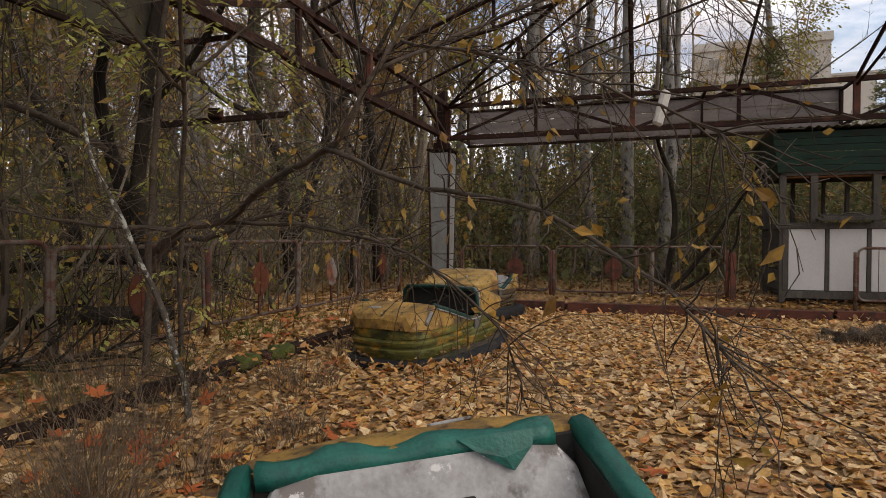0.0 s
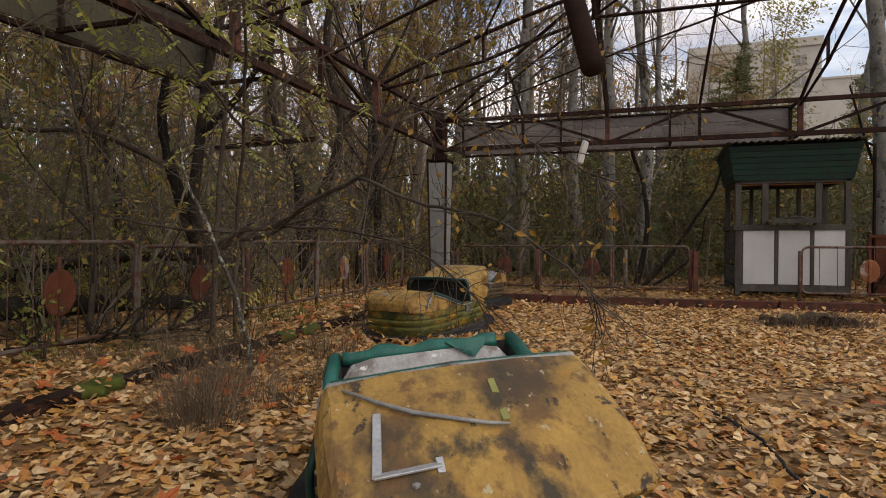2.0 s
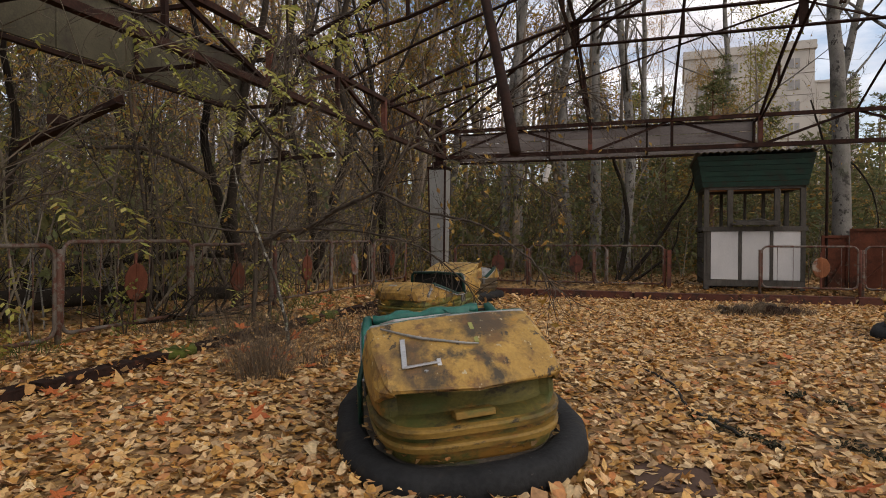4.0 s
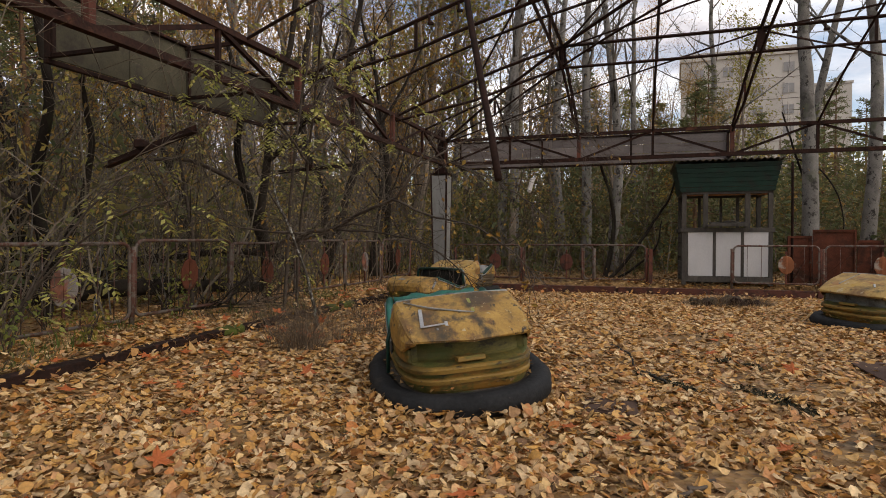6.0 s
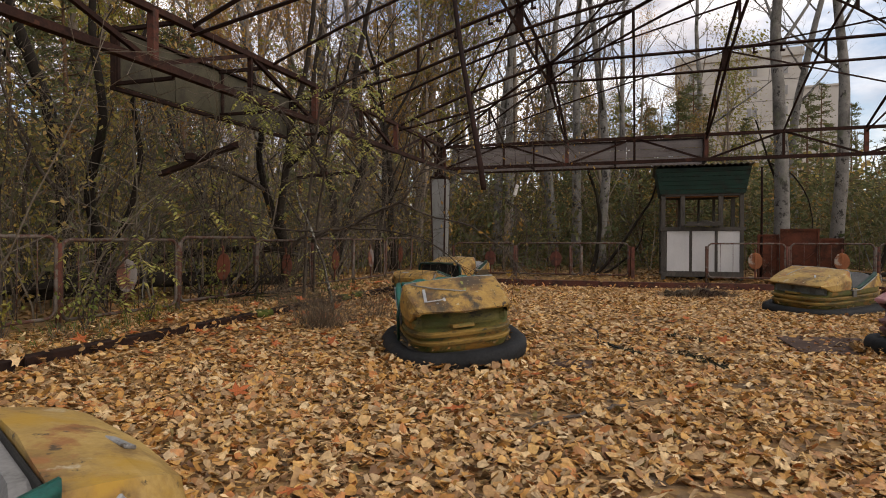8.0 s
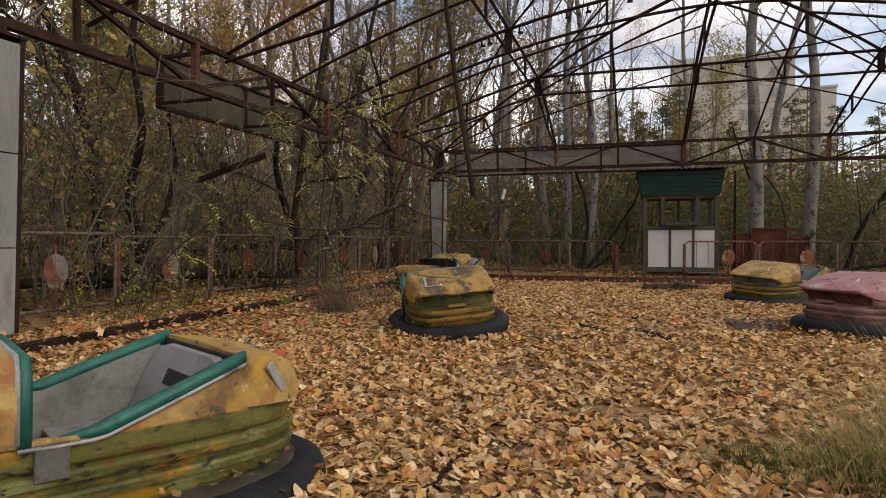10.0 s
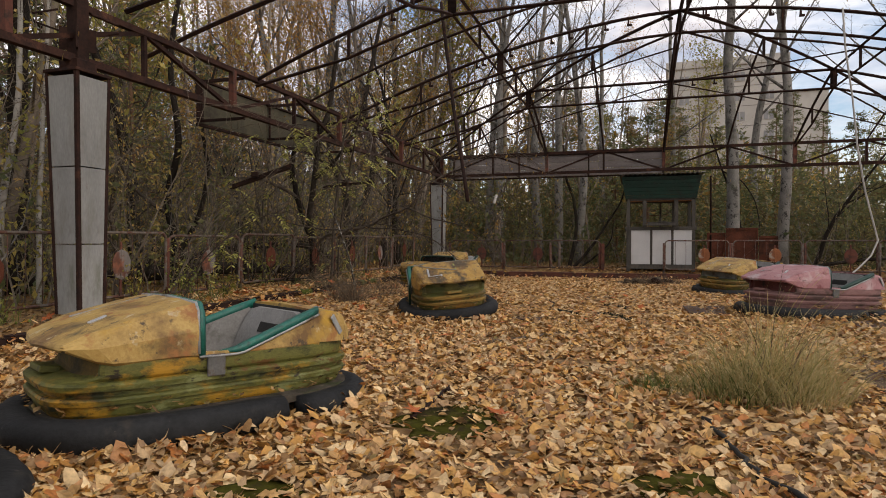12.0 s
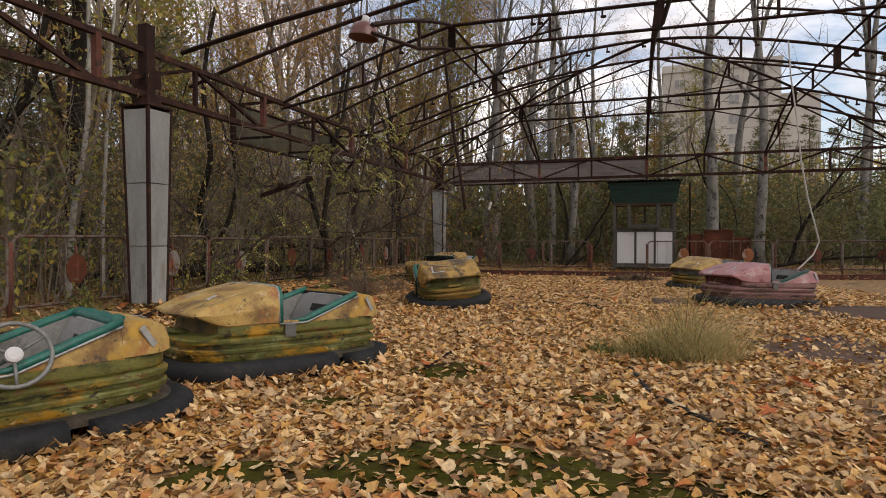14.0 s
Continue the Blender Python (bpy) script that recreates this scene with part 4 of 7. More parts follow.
    raw("mouth_panel", v_, f_, mouth, root, "grimy panel under the hood, darkened as in shade")
    box("number_plate", (0.86, -0.02, 0.402), (0.10, 0.20, 0.035), belt, root, "small painted plate", turn=(0, -8, 3))
    for y in (-0.25, 0.21):
        v_, f_ = tube_mesh([(0.66, y, 0.445), (0.71, y, 0.442), (0.716, y, 0.442)], [0.022, 0.022, 0.012], 10)
        raw("headlight_socket", v_, f_, CABIN_DARK, root, "empty dark headlight socket", smooth=True)
    if lamp:
        dome = [[(0.735 + 0.03 * math.sin(f), 0.22 + 0.052 * math.cos(f) * math.cos(a), 0.455 + 0.052 * math.cos(f) * math.sin(a)) for a in [2 * math.pi * k / 14 for k in range(14)]] for f in (0.0, 0.5, 1.0, 1.4)]
        v_, f_ = loft(dome)
        raw("headlight", v_, f_, DULL_STEEL, root, "round dull headlight", smooth=True)
    box("tow_lug", (0.735, 0.03, 0.44), (0.03, 0.035, 0.13), GREY_STEEL, root)
    # hood: flat top with bevelled cheeks, lip drawn out over the mouth
    stations = [(0.880, 0.402, 0.545, 0.408, 0.552, 0.396, 0.561), (0.868, 0.420, 0.540, 0.426, 0.556, 0.406, 0.572), (0.80, 0.452, 0.516, 0.444, 0.578, 0.416, 0.602), (0.73, 0.474, 0.486, 0.458, 0.602, 0.426, 0.632), (0.66, 0.488, 0.466, 0.466, 0.622, 0.432, 0.654),
                (0.50, 0.500, 0.466, 0.478, 0.660, 0.440, 0.702), (0.34, 0.508, 0.468, 0.484, 0.692, 0.448, 0.738), (0.235, 0.511, 0.468, 0.486, 0.712, 0.452, 0.760), (0.22, 0.511, 0.468, 0.486, 0.712, 0.452, 0.760)]

    def on_hood(x, y):
        """Height of the hood's top plane."""
        return float(np.interp(-x, [-q[0] for q in stations], [q[6] + (0.014 if q[0] < 0.85 else -0.012) for q in stations])) - 0.012 * (abs(y) / 0.35) + 0.007

    rings = []
    for x, wb, zb, ws, zs, wt, zt in stations:
        nose = 0.07 if x > 0.84 else 0.03 if x > 0.76 else 0.0
        crown = 0.014 if x < 0.85 else -0.012
        ring = [(x, -wb, zb), (x, -wb * 0.45 - ws * 0.55 - 0.014, zb * 0.45 + zs * 0.55), (x, -ws, zs), (x, -(ws + wt) / 2 - 0.006, (zs + zt) / 2 + 0.004), (x, -wt, zt), (x + nose * 0.6, -wt * 0.5, zt + crown * 0.8), (x + nose, 0, zt + crown), (x + nose * 0.6, wt * 0.5, zt + crown * 0.8), (x, wt, zt), (x, (ws + wt) / 2 + 0.006, (zs + zt) / 2 + 0.004), (x, ws, zs), (x, wb * 0.45 + ws * 0.55 + 0.014, zb * 0.45 + zs * 0.55), (x, wb, zb)]
        ring = [(px_ + rg.uniform(-0.005, 0.005), py_ + rg.uniform(-0.005, 0.005), pz_ + rg.uniform(-0.006, 0.006)) for px_, py_, pz_ in ring]
        inner = [(px_ - 0.012, py_ * 0.965, pz_ - 0.016) for px_, py_, pz_ in reversed(ring)]
        rings.append(ring + inner)
    v_, f_ = loft(rings, True, True)
    hood = raw("hood", v_, f_, paint, root)
    # seams and the frame of the cowl
    edge = [(0.218, -0.507, 0.475), (0.218, -0.485, 0.710), (0.218, -0.450, 0.759), (0.218, 0, 0.774), (0.218, 0.450, 0.759), (0.218, 0.485, 0.710), (0.218, 0.507, 0.475)]
    tube("cowl_trim", edge, 0.011, PALE_METAL, hood, "dull metal edging of the cowl", sides=5)
    tube("cowl_padding", [(x - 0.022, y * 0.975, z - 0.012) for x, y, z in edge], 0.023, trim, hood, "green padded vinyl edging", sides=7)
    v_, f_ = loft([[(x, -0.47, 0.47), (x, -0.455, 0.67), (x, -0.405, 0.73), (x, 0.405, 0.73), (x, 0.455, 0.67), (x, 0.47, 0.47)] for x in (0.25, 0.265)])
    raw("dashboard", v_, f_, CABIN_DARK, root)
    # sides of the cockpit, rising straight to the tail
    def rim(x):
        return 0.480 + 0.195 * min(1, max(0, (-x - 0.03) / 0.55)) + 0.004 * smooth(0.14, 0.24, x)
    xs = [0.22, 0.10, 0.0, -0.05, -0.18, -0.31, -0.44, -0.59]
    for sy in (-1, 1):
        rings, pts = [], []
        for x in xs:
            w0 = hull_half(x) + 0.002
            w1 = w0 - 0.022 * (rim(x) - 0.47) / 0.16
            rings.append([(x, sy * w0, 0.466), (x, sy * w1, rim(x)), (x, sy * (w1 - 0.028), rim(x)), (x, sy * (w0 - 0.04), 0.30)])
            pts.append((x, sy * (w1 - 0.016), rim(x) + 0.010))
        v_, f_ = loft(rings)
        if sy > 0:
            f_ = [tuple(reversed(q)) for q in f_]
        raw("side_panel", v_, f_, paint, root)
        # padded trim on the rim, a flat band folded over the edge
        rr = [[(x, y + sy * 0.030, z - 0.028), (x, y + sy * 0.030, z + 0.004), (x, y + sy * 0.012, z + 0.017), (x, y - sy * 0.022, z + 0.015), (x, y - sy * 0.034, z - 0.004), (x, y - sy * 0.034, z - 0.045)] for x, y, z in pts[1:]]
        rr = [[(a + rg.uniform(-0.003, 0.003), b + rg.uniform(-0.003, 0.003), c + rg.uniform(-0.003, 0.003)) for a, b, c in q] for q in rr]
        for end, thin in ((0, 0.3), (1, 0.7)):
            c = Vector((pts[1 + end][0], pts[1 + end][1], pts[1 + end][2] - 0.02))
            rr[end] = [tuple(c + (Vector(p) - c) * thin) for p in rr[end]]
        v_, f_ = loft(rr)
        if sy > 0:
            f_ = [tuple(reversed(q)) for q in f_]
        raw("rim_trim", v_, f_, trim, root, "green vinyl edging", smooth=True)
        tube("rim_strip", [(x, y + sy * 0.034, z - 0.034) for x, y, z in pts], 0.008, PALE_METAL, root, sides=5)
    # tail deck
    rings = []
    for x, wb, zb, wt, zt in ((-0.578, 0.4845, 0.466, 0.4565, 0.678), (-0.68, 0.480, 0.466, 0.442, 0.672), (-0.77, 0.468, 0.466, 0.412, 0.655), (-0.84, 0.432, 0.467, 0.370, 0.632), (-0.895, 0.372, 0.469, 0.318, 0.600), (-0.925, 0.27, 0.472, 0.24, 0.555)):
        bow = 0.012 * smooth(-0.58, -0.72, x)
        ring = [(x, -wb, zb), (x, -(wb + wt) / 2 - bow, (zb + zt) / 2), (x, -wt, zt), (x, -wt * 0.5, zt + 0.010), (x, 0, zt + 0.014), (x, wt * 0.5, zt + 0.010), (x, wt, zt), (x, (wb + wt) / 2 + bow, (zb + zt) / 2), (x, wb, zb)]
        rings.append([(a + rg.uniform(-0.004, 0.004), b + rg.uniform(-0.004, 0.004), c + rg.uniform(-0.005, 0.005)) for a, b, c in ring])
    v_, f_ = loft(rings)
    raw("tail", v_, f_, paint, root)
    # seat
    pad = [(-0.43, 0.25), (0.43, 0.25), (0.425, 0.50), (0.405, 0.59), (0.36, 0.645), (0.27, 0.665), (-0.27, 0.665), (-0.36, 0.645), (-0.405, 0.59), (-0.425, 0.50)]
    rings = []
    for off, grow_by in ((0.0, 0.94), (0.014, 0.99), (0.034, 1.0), (0.045, 0.97)):
        rings.append([(-0.37 - 0.42 * (z - 0.25) - off, y * grow_by, 0.25 + (z - 0.25) * (0.97 + 0.03 * grow_by)) for y, z in pad])
    v_, f_ = loft(rings)
    back = raw("seat_back", v_, f_, seat, root, "grey weathered seat back board")
    if seat_in:
        back.matrix_local = pose(seat_in, 0, -0.012)
    box("hand_slot", (-0.492, 0.0, 0.535), (0.016, 0.25, 0.075), CABIN_DARK, back, "dark hand slot", turn=(0, -23, 0))
    # dark plate added over the tail's painted front face, as the well's shade
    box("seat_well_shade", (-0.570, 0, 0.56), (0.012, 0.85, 0.22), CABIN_DARK, root)
    box("seat_base", (-0.20, 0, 0.27), (0.36, 0.8, 0.05), seat, root)
    for sy in (-1, 1):
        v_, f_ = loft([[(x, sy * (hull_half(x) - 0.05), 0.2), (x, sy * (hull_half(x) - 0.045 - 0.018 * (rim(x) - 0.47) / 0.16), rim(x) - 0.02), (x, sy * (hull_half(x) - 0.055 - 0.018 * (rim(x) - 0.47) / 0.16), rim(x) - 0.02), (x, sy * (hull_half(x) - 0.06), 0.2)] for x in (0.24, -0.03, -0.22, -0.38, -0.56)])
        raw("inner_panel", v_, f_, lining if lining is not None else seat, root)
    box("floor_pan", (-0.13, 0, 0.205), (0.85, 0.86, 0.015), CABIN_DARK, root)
    # fittings
    for sy in (-1, 1):
        box("hull_bracket", (0.12, sy * 0.515, 0.405), (0.105, 0.018, 0.125), DULL_STEEL, root, "grey metal bracket")
    box("tail_handle", (-0.80, 0.12, 0.660), (0.035, 0.13, 0.012), PALE_METAL, root, turn=(0, -20, 8))
    for sy in (-1, 1):
        box("tail_plate", (-0.73, sy * 0.468, 0.575), (0.15, 0.012, 0.042), PALE_METAL, root, "pale metal strip", turn=(sy * 8, -55, sy * 12))
    if wheel:
        ring = [(0.175 * math.cos(2 * math.pi * i / 28), 0.175 * math.sin(2 * math.pi * i / 28), 0) for i in range(30)]
        sw = tube("steering_wheel", ring, 0.013, GREY_STEEL, root, "grey steering wheel with a pale hub", sides=8)
        sw.matrix_local = pose(*WHEEL, -65, 0, 0)
        v_, f_ = tube_mesh([(0, 0, -0.02), (0, 0, 0.012), (0, 0, 0.018)], [0.042, 0.042, 0.03], 16)
        raw("hub", v_, f_, WHITE_BOARD, sw)
        for k in range(3):
            a = radians(90 + 120 * k)
            tube("spoke", [(0.03 * math.cos(a), 0.03 * math.sin(a), 0), (0.165 * math.cos(a), 0.165 * math.sin(a), 0)], 0.009, GREY_STEEL, sw, sides=6)
        tube("steering_column", [(WHEEL[0], WHEEL[1] - 0.015, WHEEL[2] - 0.007), (WHEEL[0] + 0.05, 0.38, 0.5), (WHEEL[0] + 0.15, 0.2, 0.42)], 0.016, GREY_STEEL, root)
    if "letter" in marks:
        # stuck-on aluminium strips that make an L, a long thin strip and a scrap of tape
        for (x0, y0), (x1, y1), w in (((0.475, -0.30), (0.755, -0.325), 0.028), ((0.748, -0.335), (0.745, -0.145), 0.030), ((0.72, -0.148), (0.772, -0.15), 0.022)):
            bm = bmesh.new()
            add_bar(bm, (x0, y0, on_hood(x0, y0)), (x1, y1, on_hood(x1, y1)), w, 0.008, 0.002)
            part("metal_strip", bm, CHROME, hood, "bare metal strip")
        pts = [(0.30, -0.40), (0.42, -0.29), (0.51, -0.19), (0.57, -0.08), (0.62, 0.02), (0.635, 0.085)]
        tube("loose_strip", [(x, y, on_hood(x, y) + 0.006) for x, y in pts], [0.005, 0.007, 0.008, 0.007, 0.006, 0.004], PALE_METAL, hood, "bent grey metal strip", sides=6)
        for i in range(9):
            x, y = 0.81 + rg.uniform(-0.03, 0.035), -0.25 + rg.uniform(-0.07, 0.1)
            v_, f_ = tube_mesh([(x, y, on_hood(x, y) - 0.01), (x, y, on_hood(x, y) + 0.001), (x, y, on_hood(x, y) + 0.004)], [0.012, 0.012, 0.006], 7)
            raw("lichen_spot", v_, f_, PALE_METAL, hood)
        for (x0, y0), (x1, y1), w, m_ in (((0.36, 0.10), (0.60, 0.085), 0.022, TAPE),):
            bm = bmesh.new()
            add_bar(bm, (x0, y0, on_hood(x0, y0) - 0.004), (x1, y1, on_hood(x1, y1) - 0.004), w, 0.006)
            part("tape", bm, m_, hood)
    else:
        bm = bmesh.new()
        add_bar(bm, (0.24, -0.2, on_hood(0.24, -0.2)), (0.70, -0.24, on_hood(0.70, -0.24)), 0.018, 0.008)
        part("hood_seam", bm, PALE_METAL, hood)
        box("hood_badge", (0.66, 0.20, on_hood(0.66, 0.20) + 0.003), (0.12, 0.025, 0.014), CHROME, hood, turn=(0, 14, 30))
    if cover or wrap:
        # torn green cover folded over the seat's edge
        ys = [-0.40 + 0.042 * i for i in range(19)]
        rr = []
        for y in ys:
            w = 0.012 * math.sin(y * 23) + rg.uniform(-0.006, 0.006)
            x = -0.58
            rr.append([(x - 0.05, y, 0.66), (x - 0.055, y, 0.69 + w), (x - 0.02, y, 0.703 + w), (x + 0.02, y, 0.698 + w * 0.6), (x + 0.034, y, 0.672), (x + 0.03, y, 0.645 + w * 0.5)])
        v_, f_ = loft(rr)
        raw("folded_cover", v_, f_, trim, root, "torn green vinyl cover folded over the rim", smooth=True)
    if cover:
        verts = [(-0.545, 0.10, 0.70), (-0.54, 0.19, 0.702), (-0.545, 0.30, 0.70), (-0.525, 0.14, 0.67), (-0.515, 0.21, 0.65), (-0.525, 0.285, 0.665), (-0.508, 0.23, 0.615)]
        faces = [(0, 3, 4, 1), (1, 4, 5, 2), (3, 6, 4), (4, 6, 5)]
        back_v = [(x - 0.008, y, z) for x, y, z in verts]
        raw("torn_flap", verts + back_v, faces + [tuple(i + 7 for i in reversed(f)) for f in faces] + [(0, 7, 10, 3), (3, 10, 13, 6), (6, 13, 12, 5), (5, 12, 9, 2)], trim, root)
        tube("loose_strap", [(0.19, -0.49, 0.62), (0.20, -0.545, 0.45), (0.19, -0.56, 0.2)], 0.016, TRIM_DARK, root, sides=6)
    # leaves caught on the pan
    lv, lf = [], []
    for i in range(130):
        t = rg.uniform(0, 2 * math.pi)
        c, s = math.cos(t), math.sin(t)
        k = rg.uniform(0.92, 1.01)
        x, y = 0.955 * k * math.copysign(abs(c) ** 0.74, c), 0.56 * k * math.copysign(abs(s) ** 0.7, s)
        add_leaf(lv, lf, Vector((x, y, 0.2 + rg.uniform(0, 0.03))), rg.uniform(0.022, 0.04), rg, 0.35)
    lo = raw("caught_leaves", lv, lf, LITTER_DULL, root, "brown leaves caught on the rim")
    lo["kind"] = "stuff"
    return root


POPLAR = [(0, -0.58), (0.37, -0.46), (0.53, -0.10), (0.30, 0.30), (0.0, 0.66), (-0.30, 0.30), (-0.53, -0.10), (-0.37, -0.46)]
LOBED = [(0, -0.5), (0.5, -0.42), (0.28, -0.08), (0.62, 0.22), (0.2, 0.26), (0.0, 0.72), (-0.2, 0.26), (-0.62, 0.22), (-0.28, -0.08), (-0.5, -0.42)]
OVAL = [(0, -0.62), (0.24, -0.3), (0.33, 0.08), (0.18, 0.42), (0.0, 0.62), (-0.18, 0.42), (-0.33, 0.08), (-0.24, -0.3)]
LEAF_SHAPES = (POPLAR, POPLAR, LOBED, POPLAR, OVAL)


def add_leaf(verts, faces, at, size, rg, tilt=0.35):
    """One curled, ragged dry leaf folded along its midrib."""
    a, tx, ty = rg.uniform(0, 2 * math.pi), rg.gauss(0, tilt), rg.gauss(0, tilt)
    ca, sa = math.cos(a), math.sin(a)
    fold, roll, wide = rg.uniform(-0.3, 0.6), rg.uniform(-0.4, 0.6), rg.uniform(0.75, 1.2)
    shape = rg.choice(LEAF_SHAPES)
    base, n = len(verts), len(shape)
    for lx, ly in shape:
        lx, ly = lx * wide + rg.uniform(-0.08, 0.08), ly + rg.uniform(-0.08, 0.08)
        z = fold * abs(lx) * 0.7 + roll * ly * ly * 0.8 + rg.uniform(-0.09, 0.09)
        x, y = lx * ca - ly * sa, lx * sa + ly * ca
        verts.append((at.x + size * x, at.y + size * y, at.z + size * (z + x * tx + y * ty)))
    h = n // 2
    for lo in (0, h):
        rim = [base + (lo + k) % n for k in range(h + 1)]
        mid = len(rim) // 2
        faces.append(tuple(rim[:mid + 1] + [rim[-1]]) if mid > 1 else tuple(rim))
        faces.append(tuple(rim[mid:]))


car("yellow bumper car with stuck metal strips and torn green trim", (0.094, 0.998), -80.3, YELLOW, OCHRE_BODY, OLIVE_SHADED, TRIM, mouth=OLIVE_SHADED, marks=("letter",), cover=True, lining=CABIN_DARK, base=0.02, roll=5.4, tilt=1.4)
car("faded yellow and green bumper car with a broken bumper", (-1.583, -4.24), 223.4, YELLOW_PALE, GREEN_BODY, GREEN_BODY, TRIM, gap=3.38, base=-0.012, seat_in=0.02, tilt=-1.7, roll=0.5, seat=CABIN_GREY)
car("yellow-green bumper car with a steering wheel and open cockpit", (-2.697, -6.224), 225, YELLOW_PALE, GREEN_BODY, GREEN_BODY, TRIM, gap=3.38, wheel=True, base=-0.015, seat_in=0.02, wrap=True, seat=CABIN_GREY)
car("washed-out pink bumper car beside a grass tuft", (5.42, 0.66), 194, PINK, PINK_PALE, PINK_PALE, TRIM_DARK, gap=3.38, base=-0.035, tilt=-2.4, mouth=MOUTH_RED, seat=CABIN_GREY, lining=TRIM_DARK)
car("ochre yellow bumper car with dark green trim", (6.378, 4.655), 207.9, YELLOW_PALE, OCHRE_BODY, OLIVE_SHADED, TRIM_DARK, base=-0.045, tilt=1.7, roll=-2.9, mouth=MOUTH_GREY, lamp=True, seat=CABIN_GREY)
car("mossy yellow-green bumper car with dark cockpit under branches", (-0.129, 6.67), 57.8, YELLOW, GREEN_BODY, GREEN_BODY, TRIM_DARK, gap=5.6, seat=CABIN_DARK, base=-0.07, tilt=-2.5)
car("yellow bumper car half hidden behind another", (0.48, 9.75), 242, YELLOW_PALE, BODY_DARK, BODY_DARK, TRIM_DARK, base=-0.03, tilt=-2)


# ---- trees ----
def grow(rg, start, direction, length, radius, depth, opts, tubes, tips):
    """A limb that wanders and forks; collects tubes (path, radii, depth) and tip points for leaves."""
    seg = max(3, int(length / opts["seg"]))
    pts, p, d = [Vector(start)], Vector(start), Vector(direction).normalized()
    for i in range(seg):
        f = (i + 1) / seg
        d = (d + Vector((rg.gauss(0, 1), rg.gauss(0, 1), rg.gauss(0, 1))) * opts["wander"] + Vector((0, 0, opts["lift"] if depth else 0.02))).normalized()
        p = p + d * (length / seg)
        pts.append(p.copy())
    radii = [radius * (1 - opts["taper"] * i / seg) for i in range(seg + 1)]
    tubes.append((pts, radii, depth))
    if depth >= opts["depth"]:
        tips.extend(pts[1:])
        return
    kids = opts["kids"][depth]
    for k in range(kids):
        f = opts["first"][depth] + (1 - opts["first"][depth]) * (k + rg.uniform(0.1, 0.9)) / kids
        i = min(seg - 1, int(f * seg))
        at = pts[i].lerp(pts[i + 1], f * seg - i)
        axis = (pts[i + 1] - pts[i]).normalized()
        side = axis.orthogonal().normalized()
        side.rotate(Matrix.Rotation(rg.uniform(0, 2 * math.pi), 3, axis))
        ang = radians(rg.uniform(*opts["fork"]))
        nd = axis * math.cos(ang) + side * math.sin(ang)
        r = radii[i] * rg.uniform(0.45, 0.62) if depth else radii[i] * rg.uniform(0.28, 0.45)
        grow(rg, at, nd, length * rg.uniform(*opts["shrink"]) * (1.15 - 0.5 * f if depth == 0 else 1), max(r, opts["thin"]), depth + 1, opts, tubes, tips)


def tree_kind(name, seed, height, radius, opts, bark, leaf_mat, leaves, leaf_size, label, spread=0.15):
    """Builds one tree as trunk and crown under an Empty, to be copied."""
    rg = random.Random(seed)
    tubes, tips = [], []
    grow(rg, (0, 0, -0.2), (rg.uniform(-0.06, 0.06), rg.uniform(-0.06, 0.06), 1), height, radius, 0, opts, tubes, tips)
    root = empty(name, Matrix(), label, "tree" if name != "shrub" else "shrub")
    tv, tf, bv, bf = [], [], [], []
    for pts, radii, depth in tubes:
        if depth == 0:
            r = list(radii)
            r[0] *= 1.35
            tube_mesh(pts, r, 9, tv, tf)
        else:
            tube_mesh(pts, radii, 5 if depth == 1 else 3, bv, bf)
    raw("trunk", tv, tf, bark, root, smooth=True)
    if bf:
        raw("branchwork", bv, bf, bark, root, smooth=True)
    if leaves:
        lv, lf = [], []
        for i in range(leaves):
            p = rg.choice(tips)
            at = p + Vector((rg.gauss(0, spread), rg.gauss(0, spread), rg.gauss(0, spread)))
            s = leaf_size * rg.uniform(0.6, 1.3)
            base = len(lv)
            n = Vector((rg.gauss(0, 1), rg.gauss(0, 1), rg.gauss(0, 1))).normalized()
            a = n.orthogonal().normalized()
            b = n.cross(a)
            lv += [tuple(at - a * s), tuple(at + b * s * 0.45), tuple(at + a * s), tuple(at - b * s * 0.45)]
            lf.append((base, base + 1, base + 2, base + 3))
        raw("crown", lv, lf, leaf_mat, root)
    return root


